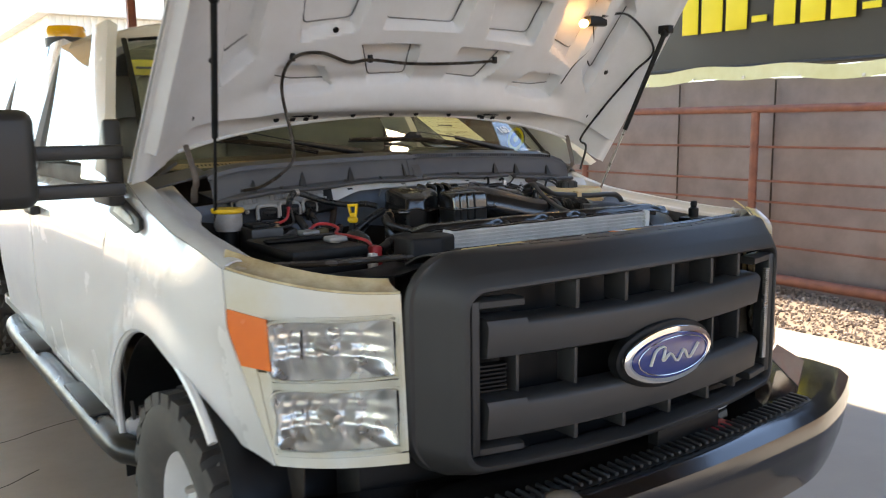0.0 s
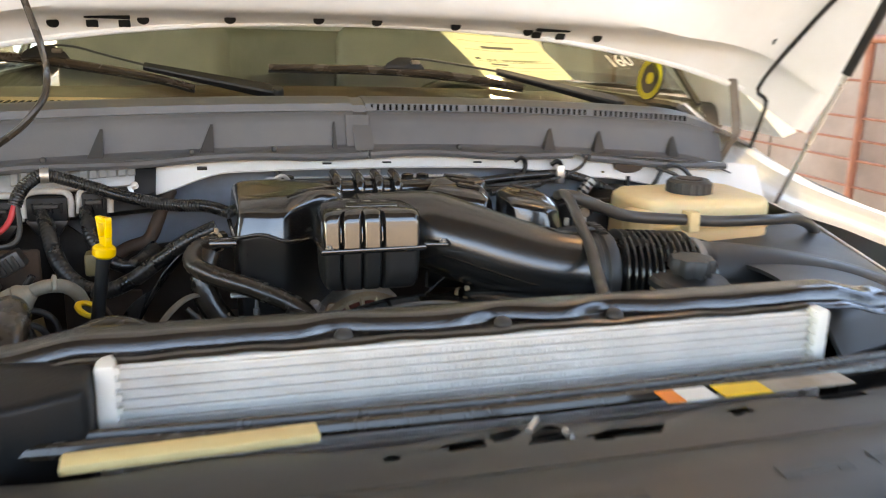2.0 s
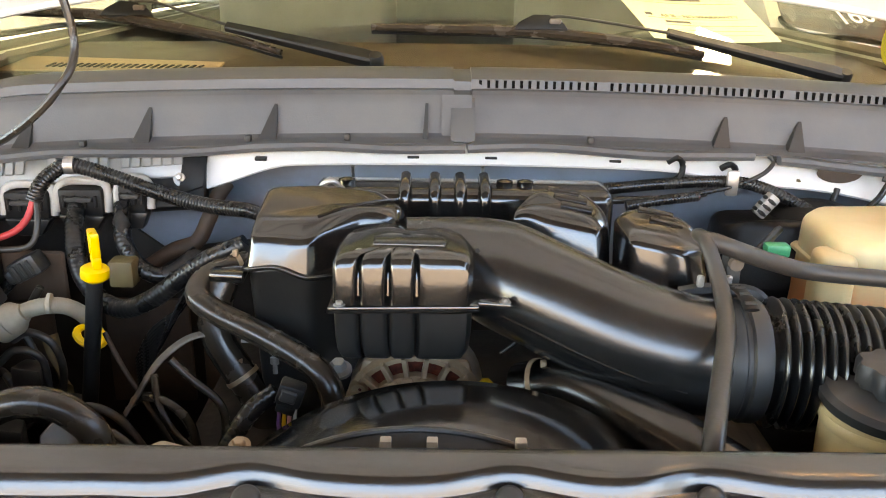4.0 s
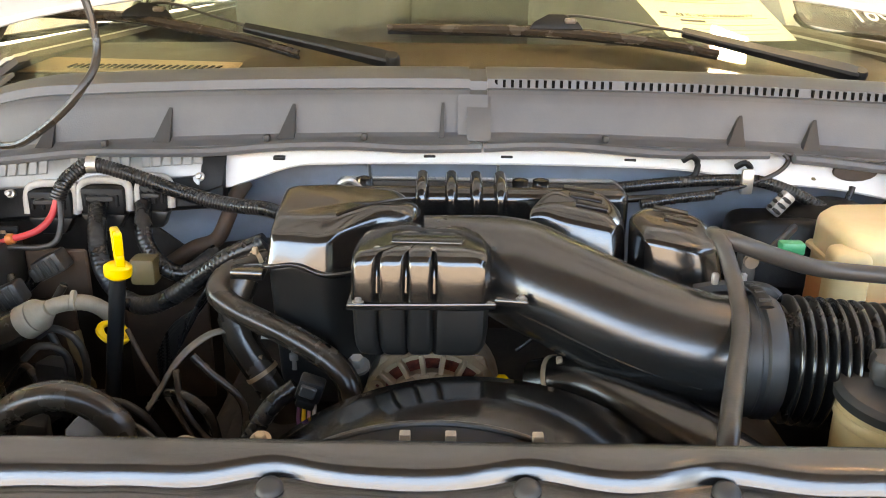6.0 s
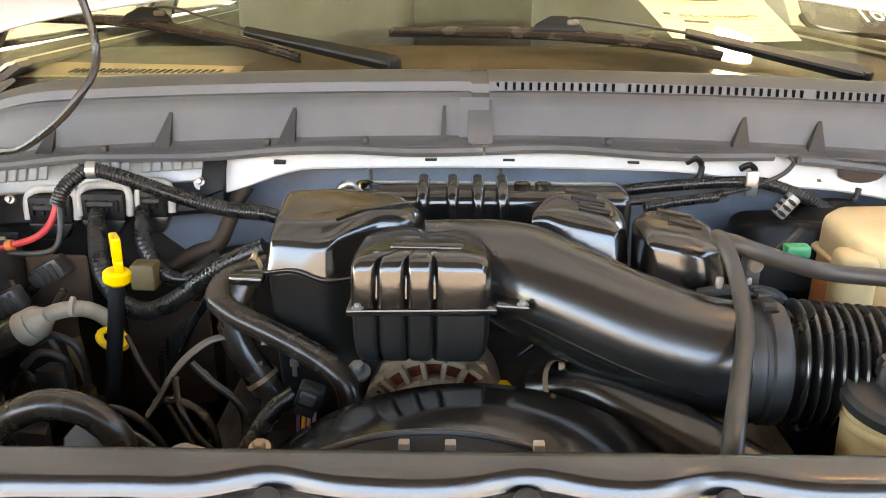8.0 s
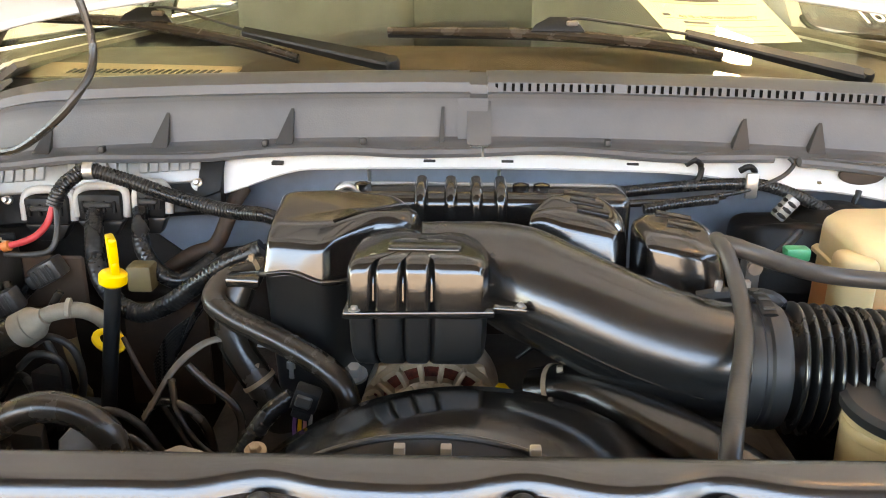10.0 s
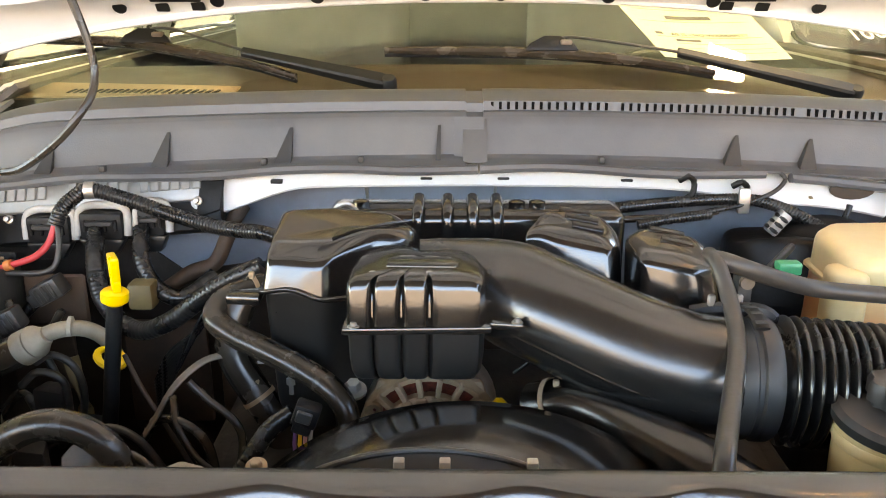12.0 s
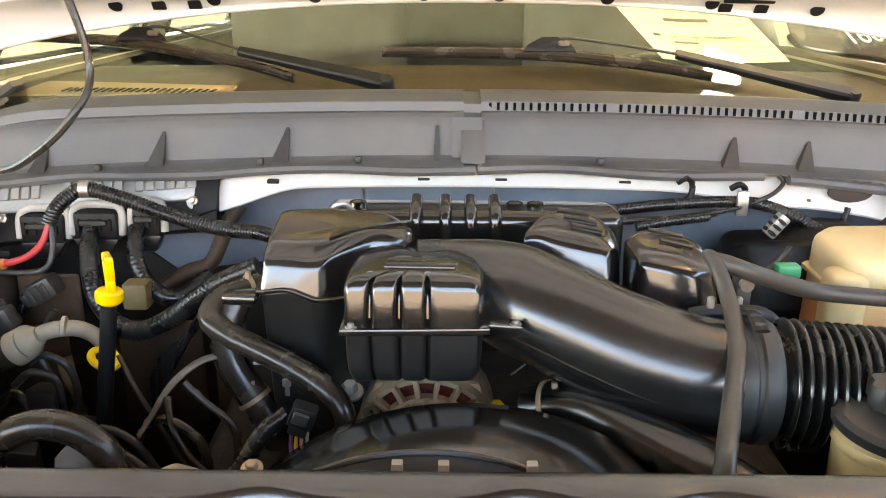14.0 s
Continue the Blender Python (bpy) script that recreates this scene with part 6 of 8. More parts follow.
    wall = [(0.029, 0.845, 1.2645), (0.0445, 0.842, 1.2690), (0.0686, 0.838, 1.2615), (0.1245, 0.832, 1.2520), (0.1385, 0.850, 1.2495), (0.1405, 0.880, 1.2575), (0.124, 0.905, 1.2695), (0.087, 0.912, 1.2755), (0.052, 0.882, 1.2785)]
    land = [(0.038, 0.856, 1.2705), (0.050, 0.858, 1.2740), (0.074, 0.855, 1.2695), (0.118, 0.850, 1.2620), (0.126, 0.860, 1.2610), (0.128, 0.880, 1.2655), (0.118, 0.897, 1.2735), (0.090, 0.902, 1.2795), (0.060, 0.878, 1.2830)]
    b1 = part("coil_cover", shell([at_level(base, 1.12), at_level(base, 1.215), wall, land], 0.009, 0.008), M_GLOSS, e, "glossy black coil cover")
    for a, c in (((0.074, 0.897, 1.279), (0.109, 0.893, 1.275)), ((0.080, 0.882, 1.2755), (0.116, 0.878, 1.2700)), ((0.086, 0.867, 1.2705), (0.120, 0.864, 1.2645))):
        part("raised_land", tube([a, tuple(Vector(a).lerp(Vector(c), 0.5)), c], 0.0062, 0.005, 12, flat=0.75), M_GLOSS, b1)
    base = [(0.138, 0.82), (0.150, 0.783), (0.207, 0.777), (0.235, 0.790), (0.243, 0.83), (0.228, 0.868), (0.19, 0.885), (0.15, 0.875)]
    wall = [(0.139, 0.845, 1.2610), (0.1485, 0.792, 1.2550), (0.205, 0.787, 1.2450), (0.226, 0.800, 1.2430), (0.236, 0.825, 1.2455), (0.224, 0.855, 1.2580), (0.19, 0.875, 1.2630), (0.157, 0.868, 1.2645)]
    land = [(0.148, 0.842, 1.2665), (0.158, 0.812, 1.2620), (0.200, 0.808, 1.2550), (0.213, 0.815, 1.2535), (0.222, 0.830, 1.2565), (0.214, 0.848, 1.2625), (0.187, 0.862, 1.2680), (0.162, 0.858, 1.2690)]
    b2 = part("coil_cover", shell([at_level(base, 1.11), at_level(base, 1.20), wall, land], 0.009, 0.008), M_GLOSS, e, "glossy black coil cover")
    for a, c in (((0.170, 0.860, 1.2675), (0.207, 0.855, 1.2615)), ((0.178, 0.838, 1.2625), (0.212, 0.833, 1.2560))):
        part("raised_land", tube([a, tuple(Vector(a).lerp(Vector(c), 0.5)), c], 0.0062, 0.005, 12, flat=0.75), M_GLOSS, b2)
    br = part("bracket", box((0.236, 0.752, 1.18), (0.252, 0.772, 1.257), 0.004), M_MATT, e)
    part("bracket_eye", lathe([(0.003, 0), (0.007, 0), (0.007, 0.006), (0.003, 0.006)], (0.243, 0.750, 1.247), (0, -1, 0), 14), M_STAY, br)
    part("bracket_arm", tube([(0.19, 0.745, 1.215), (0.215, 0.738, 1.222), (0.255, 0.732, 1.222), (0.275, 0.725, 1.205)], 0.008, 0.006, 8), M_MATT, br)
    # lower front dress: pulleys and belt hidden in the dark
    part("water_pump", lathe([(0.0, -0.02), (0.10, -0.02), (0.10, 0.03), (0.06, 0.05), (0, 0.05)], (-0.02, 0.66, 0.95), (0, -1, 0), 28), M_PAD, e)
    return e


engine()


def alternator():
    c = Vector((-0.072, 0.775, 1.060))
    f = thing("alternator", (-0.072, 0.80, 0.96), "cast aluminium alternator with copper windings", "alternator")
    xz = lambda y: Matrix.Translation((c.x, c.y + y, c.z)) @ Matrix.Rotation(radians(90), 4, 'X')
    part("housing", lathe([(0.0, 0.0), (0.070, 0.0), (0.076, 0.01), (0.076, 0.07), (0.06, 0.085), (0, 0.085)], c, (0, 1, 0), 36), M_ALU, f)
    part("mount_plate", prism([(-0.082, -0.02), (0.082, -0.02), (0.056, 0.064), (-0.056, 0.064)], 0, 0.010, 0.004, m=xz(0.006)), M_CAST, f, "tan cast mounting plate")
    part("winding", lathe([(0.03, 0), (0.0725, 0.0), (0.0725, 0.004), (0.03, 0.004)], c + Vector((0, -0.013, 0)), (0, 1, 0), 40), mat("copper_winding", (0.20, 0.04, 0.02), 0.5, 0.5, (0.05, 0.012, 0.01), 90, 0.9, 0.3, 300), f, "red copper windings")
    part("face", lathe([(0.0, -0.022), (0.03, -0.024), (0.050, -0.026), (0.056, -0.022), (0.057, -0.012)], c, (0, 1, 0), 40), M_CAST, f)
    part("rim", lathe([(0.070, -0.012), (0.071, -0.018), (0.076, -0.018), (0.078, -0.012), (0.078, 0.0)], c, (0, 1, 0), 40), M_CAST, f)
    for k in range(20):
        m = Matrix.Translation(c) @ Matrix.Rotation(2 * math.pi * (k + 0.5) / 20, 4, 'Y')
        part("rib", box((-0.0026, -0.026, 0.050), (0.0026, -0.012, 0.077), 0.001, 1, None, m), M_CAST, f)
        part("rib_foot", box((-0.0062, -0.029, 0.046), (0.0062, -0.023, 0.056), 0.002, 1, None, m), M_CAST, f)
    for sx in (-1, 1):
        p = c + Vector((sx * 0.060, -0.016, 0.036))
        part("bolt_eye", lathe([(0.0, 0.004), (0.0035, 0.004), (0.0045, -0.004), (0.009, -0.005), (0.0105, 0.0), (0.0105, 0.004)], p, (0, 1, 0), 18), M_CAST, f)
    return f


alternator()


def fan_shroud():
    c = Vector((-0.035, 0.0, 0.910))
    f = thing("fan_shroud", (-0.028, 0.53, 0.62), "black plastic radiator fan shroud ring", "fan shroud")

    def fn(u, v):
        a = radians(15 + 150 * u)
        prof = [(0.468, 0.235), (0.470, 0.262), (0.50, 0.266), (0.575, 0.268), (0.632, 0.262), (0.64, 0.255), (0.64, 0.24)]
        k = v * (len(prof) - 1)
        i = min(int(k), len(prof) - 2)
        t = k - i
        y, r = prof[i][0] * (1 - t) + prof[i + 1][0] * t, prof[i][1] * (1 - t) + prof[i + 1][1] * t
        return Vector((c.x + r * math.cos(a), y, c.z + r * math.sin(a)))
    part("ring", sheet(fn, 60, 18, 0.004), M_GLOSS, f)
    pts = [(c.x - 0.030 + 0.20 * math.cos(radians(a)), 0.50, 1.008 + 0.20 * math.sin(radians(a))) for a in range(50, 134, 6)]
    part("edge_bead", tube(pts, 0.0026, 0.01, 8), M_RUBBER_G, f, "grey rolled edge")
    part("inner_lip", sheet(lambda u, v: Vector((c.x - 0.030 + (0.20 - 0.02 * v) * math.cos(radians(50 + 84 * u)), 0.50 - 0.022 * v, 1.008 + (0.20 - 0.02 * v) * math.sin(radians(50 + 84 * u)))), 40, 4, 0.003), M_MATT, f)
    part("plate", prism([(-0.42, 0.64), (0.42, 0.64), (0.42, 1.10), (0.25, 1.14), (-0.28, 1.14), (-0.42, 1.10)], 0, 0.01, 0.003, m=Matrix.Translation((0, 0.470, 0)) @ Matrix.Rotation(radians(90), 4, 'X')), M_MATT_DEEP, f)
    for x in (-0.087, -0.054, 0.009):
        part("clip", box((x - 0.004, 0.488, 1.197), (x + 0.004, 0.496, 1.205), 0.001), M_WOODISH, f)
    fan = part("fan_hub", lathe([(0.0, 0), (0.07, 0), (0.07, 0.05), (0, 0.06)], (c.x, 0.53, c.z), (0, 1, 0), 24), M_MATT_DEEP, f)
    return f


fan_shroud()


def radiator():
    f = thing("radiator", (0, 0.40, 0.70), "aluminium radiator core with fine horizontal tubes", "radiator")
    part("core_back", box((-0.380, 0.3985, 0.72), (0.362, 0.425, 1.2035), 0.002), M_CORE, f)
    for k in range(22):
        z = 1.1995 - 0.0095 * k
        part("tube", box((-0.378, 0.3925, z - 0.0020), (0.360, 0.3983, z + 0.0014), 0.0008, 1), M_CORE, f)
    b = fresh()
    for k in range(200):
        x = -0.376 + 0.0037 * k
        b = quick_box(b, (x, 0.3972, 0.99), (x + 0.0006, 0.3984, 1.202))
    part("fin_matrix", b, M_CORE, f, kind="stuff", smooth=False)
    for sx in (-1, 1):
        part("end_cap", box((sx * 0.3705 + 0.0005 - 0.019, 0.384, 0.72), (sx * 0.3705 + 0.0005 - 0.001, 0.42, 1.209), 0.005), M_SIDING, f, "white end strip")
        bb = fresh()
        for k in range(18):
            bb = quick_box(bb, (sx * 0.3705 - 0.009 - sx * 0.008 - 0.004, 0.386, 1.200 - 0.0125 * k), (sx * 0.3705 - 0.009 - sx * 0.008 + 0.004, 0.392, 1.206 - 0.0125 * k))
        part("crimp", bb, M_SIDING, f, kind="stuff", smooth=False)
    return f


def quick_box(b, lo, hi):
    v = [b.verts.new((x, y, z)) for z in (lo[2], hi[2]) for x, y in ((lo[0], lo[1]), (hi[0], lo[1]), (hi[0], hi[1]), (lo[0], hi[1]))]
    for f in ((3, 2, 1, 0), (4, 5, 6, 7), (0, 1, 5, 4), (1, 2, 6, 5), (2, 3, 7, 6), (3, 0, 4, 7)):
        b.faces.new([v[i] for i in f])
    return b


radiator()


def radiator_cover():
    f = thing("radiator_cover", (0, 0.42, 1.20), "shiny black moulded cover over the radiator top", "radiator cover")

    def fn(u, v):
        x = -0.47 + 0.95 * u
        # the rolled front edge swings back round each bolt, which sits on a lower shelf
        w = max(math.exp(-((x - c) / 0.034) ** 2) for c in (-0.169, -0.0055, 0.121))
        yr = 0.4200 + 0.014 * w
        prof = [(0.456, 1.10), (0.456, 1.214), (0.4550, 1.2180), (0.452, 1.2198), (0.447, 1.2204), (0.5 * (0.447 + yr + 0.012), 1.2205), (yr + 0.012, 1.2205), (yr + 0.006, 1.2202), (yr + 0.0029, 1.2188), (yr + 0.0010, 1.2162), (yr - 0.0008, 1.2126), (yr - 0.0025, 1.2085), (yr - 0.0040, 1.2071), (yr - 0.007, 1.2066), (0.5 * (yr - 0.007 + 0.4085), 1.2062), (0.4080, 1.2060), (0.4045, 1.2052), (0.4030, 1.2030)]
        k = v * (len(prof) - 1)
        i = min(int(k), len(prof) - 2)
        t = k - i
        y, z = prof[i][0] * (1 - t) + prof[i + 1][0] * t, prof[i][1] * (1 - t) + prof[i + 1][1] * t
        return Vector((x, y, z - 0.012 * smooth(0.40, 0.47, abs(x)) + (0.0012 * math.sin(40 * x) + 0.0006 * math.sin(93 * x)) * v))
    part("top", sheet(fn, 200, 64, 0.003), M_SHROUD, f)
    for x, y in ((-0.169, 0.4165), (-0.0055, 0.4185), (0.121, 0.4190)):
        part("push_pin", lathe([(0.0092, -0.012), (0.0092, 0.001), (0.0084, 0.0035), (0.0055, 0.0058), (0.0, 0.0066)], (x, y, 1.2085), (0, -0.35, 1), 24), M_MATT, f)
    for sx in (-1, 1):
        out = [(sx * 0.388, 0.345), (sx * 0.388, 0.45), (sx * 0.47, 0.465), (sx * 0.52, 0.43), (sx * 0.53, 0.33), (sx * 0.45, 0.318)]
        if sx > 0:
            out = out[::-1]
        part("side_cheek", prism(out, 0.80, 1.206 if sx < 0 else 1.10, 0.008, 3, None, Matrix.Identity(4), 0.98), M_MATT_DEEP, f, "black shroud cheek beside the core")
    return f


radiator_cover()


def latch_panel():
    f = thing("latch_panel", (0, 0.27, 1.08), "black plastic sight shield behind the grille", "sight shield")

    def fn(u, v):
        x = -0.80 + 1.60 * u
        y = 0.275 + 0.12 * v + 0.006 * math.sin(9 * x) * (1 - v) + 0.06 * smooth(0.55, 0.8, abs(x)) * (1 - v)
        z = 1.154 - 0.018 * smooth(0.5, 0.62, abs(x)) + 0.004 * math.sin(14 * x) * (1 - v) - 0.055 * v * smooth(0.56, 0.42, abs(x))
        return Vector((x, y, z))
    part("shield", sheet(fn, 90, 8, 0.004), M_MATT_DEEP, f)
    # added black plates that stand for the shade below the grille-top openings
    part("shade_wall", box((-0.30, 0.2895, 1.088), (0.42, 0.2935, 1.148), 0.001), M_SLOT, f)
    part("shade_tray", box((-0.50, 0.185, 1.085), (0.50, 0.345, 1.092), 0.002), M_SLOT, f)
    # rubber seal in two lines, running over the lamps
    for dy, r in ((0.0, 0.007), (0.022, 0.0055)):
        pts = [(-0.86, 0.42 + dy, 1.165), (-0.74, 0.345 + dy, 1.168), (-0.62, 0.350 + dy, 1.163), (-0.5, 0.335 + dy, 1.163), (-0.2, 0.320 + dy, 1.163), (0.1, 0.317 + dy, 1.163), (0.5, 0.335 + dy, 1.163), (0.62, 0.350 + dy, 1.163), (0.74, 0.345 + dy, 1.168), (0.86, 0.42 + dy, 1.165)]
        part("seal", tube(pts, r, 0.015, 8), M_RUBBER, f)
    latch = part("hood_latch", prism([(-0.058, 0.214), (-0.026, 0.213), (-0.020, 0.262)], 1.093, 1.140, 0.004, 2), M_MATT_DEEP, f, "black hood latch")
    for p, q in (((-0.031, 0.267, 1.177), (-0.050, 0.2395, 1.181)), ((-0.0195, 0.2355, 1.181), (-0.0225, 0.2135, 1.185))):
        part("latch_claw", tube([p, ((p[0] + q[0]) / 2 + 0.001, (p[1] + q[1]) / 2, 1.1805), q], 0.0032, 0.006, 8), M_STEEL, latch)
    return f


latch_panel()
solo("foam_strip", box((-0.405, 0.283, 1.166), (-0.210, 0.307, 1.175), 0.003, m=Matrix.Translation((-0.31, 0.29, 1.17)) @ Matrix.Rotation(radians(2.5), 4, 'Z') @ Matrix.Translation((0.31, -0.29, -1.17))), M_TAN_STICK, (-0.31, 0.295, 1.166), "yellowed foam strip lying behind the grille top", "foam strip")


def warning_label(x, w, col, name="warning_label", lab="orange and white warning sticker on the latch panel"):
    f = thing(name, (x, 0.30, 1.165), lab, "sticker")
    part("orange_field", box((x, 0.273, 1.1745), (x + w * 0.35, 0.298, 1.1760), 0), col, f)
    part("white_field", box((x + w * 0.35, 0.273, 1.1745), (x + w, 0.298, 1.1760), 0), M_WOODISH if w > 0.1 else M_SIDING, f)
    return f


M_ORANGE = mat("orange_print", (0.80, 0.20, 0.02), 0.5, 0, None, 6, 0.3, 0.0)
warning_label(0.10, 0.053, M_ORANGE)
warning_label(0.16, 0.146, M_YELLOW, lab="yellow and white warning sticker on the latch panel")


def hood_safety_post():
    f = thing("rubber_bumper_post", (0.62, 0.42, 1.15), "black rubber hood bump stop on its bracket", "bump stop")
    part("post", lathe([(0.016, 0), (0.016, 0.03), (0.009, 0.034), (0.011, 0.045), (0.009, 0.054), (0, 0.056)], (0.62, 0.42, 1.165), (0, 0, 1), 16), M_MATT_DEEP, f)
    part("foot", box((0.58, 0.39, 1.145), (0.67, 0.45, 1.168), 0.006), M_MATT_DEEP, f)
    return f


hood_safety_post()


# ---- reservoirs ----
def tank_plastic():
    """Cream plastic; the coolant shows through its wall up to the fill level."""
    m = mat("coolant_tank_plastic", (0.74, 0.57, 0.31), 0.40, 0, (0.62, 0.45, 0.22), 7.0, 0.6, 0.04, 120)
    N, L = m.node_tree.nodes, m.node_tree.links
    bs = N["Principled BSDF"]
    src = bs.inputs["Base Color"].links[0].from_socket
    tc, sep, lvl, mx = N.new("ShaderNodeTexCoord"), N.new("ShaderNodeSeparateXYZ"), N.new("ShaderNodeMapRange"), N.new("ShaderNodeMixRGB")
    L.new(tc.outputs["Object"], sep.inputs[0])
    L.new(sep.outputs["Z"], lvl.inputs[0])
    lvl.inputs[1].default_value, lvl.inputs[2].default_value = 0.222, 0.180
    lvl.inputs[3].default_value, lvl.inputs[4].default_value = 0.0, 0.85
    mx.inputs[2].default_value = (0.60, 0.20, 0.06, 1)
    L.new(lvl.outputs[0], mx.inputs[0])
    L.new(src, mx.inputs[1])
    L.new(mx.outputs[0], bs.inputs["Base Color"])
    bs.inputs["Subsurface Weight"].default_value = 0.15
    bs.inputs["Subsurface Scale"].default_value = 0.01
    return m


def coolant_tank():
    f = thing("coolant_reservoir", (0.56, 0.88, 0.98), "cream plastic coolant reservoir with orange coolant", "reservoir")
    out = [(0.383, 0.85), (0.40, 0.825), (0.615, 0.815), (0.640, 0.84), (0.648, 0.975), (0.615, 1.0), (0.42, 0.985), (0.388, 0.95)]
    body = part("tank", prism(out, 1.06, 1.243, 0.036, 6, None, Matrix.Identity(4), 0.97), tank_plastic(), f)
    part("seam", prism([((x - 0.56) * 1.012 + 0.56, (y - 0.9) * 1.02 + 0.9) for x, y in out], 1.196, 1.202, 0.002), M_CREAM, f)
    part("shoulder", prism([(0.366, 0.83), (0.40, 0.815), (0.415, 0.84), (0.40, 0.87), (0.372, 0.87)], 1.14, 1.228, 0.010, 3), M_CREAM, f)
    cap = part("cap", lathe([(0.042, -0.01), (0.043, 0.0), (0.037, 0.004), (0.036, 0.026), (0.032, 0.030), (0.017, 0.029), (0.0, 0.029)], (0.515, 0.90, 1.236), (0, 0, 1), 36), M_MATT, f, "black screw cap with dusty top")
    for k in range(18):
        a = 2 * math.pi * k / 18
        p = Vector((0.515 + 0.0365 * math.cos(a), 0.90 + 0.0365 * math.sin(a), 1.241))
        part("knurl", box(p - Vector((0.0022, 0.0022, 0.0)), p + Vector((0.0022, 0.0022, 0.020)), 0.001, 1), M_MATT, cap)
    part("cap_disc", lathe([(0.0, 0), (0.022, 0), (0.022, 0.002), (0, 0.002)], (0.515, 0.90, 1.2655), (0, 0, 1), 24), M_BROWN, cap)
    part("hose_tag", box((0.418, 0.742, 1.211), (0.436, 0.767, 1.242), 0.002), M_CREAM, f, "pale tape tag")
    return f


coolant_tank()


def steering_tank():
    f = thing("power_steering_reservoir", (0.330, 0.60, 1.02), "cream fluid reservoir with black lid and lobed cap", "reservoir")
    part("cup", lathe([(0.0, 0.0), (0.040, 0.0), (0.046, 0.01), (0.049, 0.10), (0.0495, 0.145)], (0.330, 0.60, 1.03), (0, 0, 1), 36), M_CREAM, f)
    part("lid", lathe([(0.0495, 0.0), (0.054, 0.002), (0.0545, 0.010), (0.050, 0.015), (0.032, 0.018), (0.026, 0.022)], (0.330, 0.60, 1.172), (0.02, -0.08, 1), 40), M_MATT, f, "glossy black lid")
    cap = fresh()
    rings = []
    for h, s in ((0.018, 0.86), (0.026, 0.86), (0.0265, 1.0), (0.038, 1.0), (0.043, 0.92), (0.044, 0.4), (0.044, 0.02)):
        rings.append([Vector((0.330 + (0.030 + 0.0022 * math.cos(8 * a)) * s * math.cos(a), 0.597 + (0.030 + 0.0022 * math.cos(8 * a)) * s * math.sin(a), 1.172 + h)) for a in [2 * math.pi * k / 64 for k in range(64)]])
    part("cap", join(cap, loft(rings)), M_MATT, f, "lobed black cap")
    part("band", lathe([(0.050, 0), (0.051, 0.002), (0.051, 0.008), (0.050, 0.010)], (0.330, 0.60, 1.155), (0, 0, 1), 36), M_CREAM, f)
    for x, y in ((0.383, 0.59), (0.36, 0.553)):
        part("bolt", bolt((x, y, 1.165), 0.005), M_STEEL, f)
    return f


steering_tank()


# ---- dipstick, hoses, wiring ----
def dipstick():
    f = thing("dipstick", (-0.44, 0.815, 0.70), "black dipstick tube with a yellow pull handle", "dipstick")
    part("guide_tube", tube([(-0.417, 0.815, 1.200), (-0.424, 0.815, 1.15), (-0.435, 0.815, 1.08), (-0.452, 0.815, 0.95), (-0.46, 0.82, 0.72)], 0.0088, 0.02, 14), M_MATT_DEEP, f)
    part("collar", lathe([(0.0095, -0.004), (0.0145, 0.0), (0.0150, 0.004), (0.0148, 0.010), (0.012, 0.013), (0.007, 0.014)], (-0.417, 0.815, 1.197), (0.12, 0, 1), 24), M_YELLOW, f, "yellow collar")
    # flat pull tag with a hole, standing nearly edge-on to the grille
    m = Matrix.Translation((-0.4135, 0.815, 1.206)) @ Matrix.Rotation(radians(118), 4, 'Z') @ Matrix.Rotation(radians(4), 4, 'Y') @ Matrix.Rotation(radians(90), 4, 'X')
    h = part("handle", prism([(-0.0095, 0.0), (0.0095, 0.0), (0.0125, 0.016), (-0.0125, 0.016)], -0.0045, 0.0045, 0.002, 2, None, m), M_YELLOW, f, "yellow pull handle with a hole")
    for a, c, d, e in ((-0.0125, -0.0065, -0.0165, -0.0095), (0.0065, 0.0125, 0.0095, 0.0165)):
        part("side_arm", prism([(a, 0.015), (c, 0.015), (e, 0.038), (d, 0.038)], -0.0045, 0.0045, 0.0015, 2, None, m), M_YELLOW, h)
    part("top_bar", prism([(-0.0165, 0.034), (0.0165, 0.034), (0.0172, 0.0425), (-0.0172, 0.0425)], -0.0045, 0.0045, 0.002, 2, None, m), M_YELLOW, h)
    return f



dipstick()


def hose(name, pts, r, material, label, category="hose", flat=1.0, kind=""):
    return solo(name, tube(pts, r, max(0.005, r * 0.5), 16, flat=flat), material, pts[-1], label, category, "engine bay hoses")


def loom(name, pts, r, label, material=None, pitch=0.0042, depth=0.90):
    return solo(name, corrugated(pts, r, pitch, 12, depth), material or M_LOOM, pts[-1], label, "cable", "engine bay cables")


def clamped_hose(name, pts, r, label, material=None, flat=1.0, clamps=(), sleeve=()):
    """A hose with its clamps and ribbed sleeve as parts."""
    f = thing(name, pts[-1], label, "hose", "engine bay hoses")
    part("rubber_tube", tube(pts, r, max(0.005, r * 0.5), 18, flat=flat), material or M_RUBBER, f)
    for at, axis in clamps:
        part("clamp_band", lathe([(r, -0.0025), (r + 0.0014, -0.0025), (r + 0.0014, 0.0025), (r, 0.0025)], at, axis, 24), M_CAST, f, "thin tan clamp band")
        q = Vector(at) + Vector((0, -0.35, 1)).normalized() * (r + 0.003)
        part("clamp_ear", box(q - Vector((0.003, 0.003, 0.003)), q + Vector((0.003, 0.003, 0.005)), 0.001, 1), M_CAST, f)
    if sleeve:
        part("ribbed_sleeve", corrugated(sleeve, r + 0.002, 0.005, 14, 0.9), M_LOOM, f, "ribbed black sleeve")
    return f


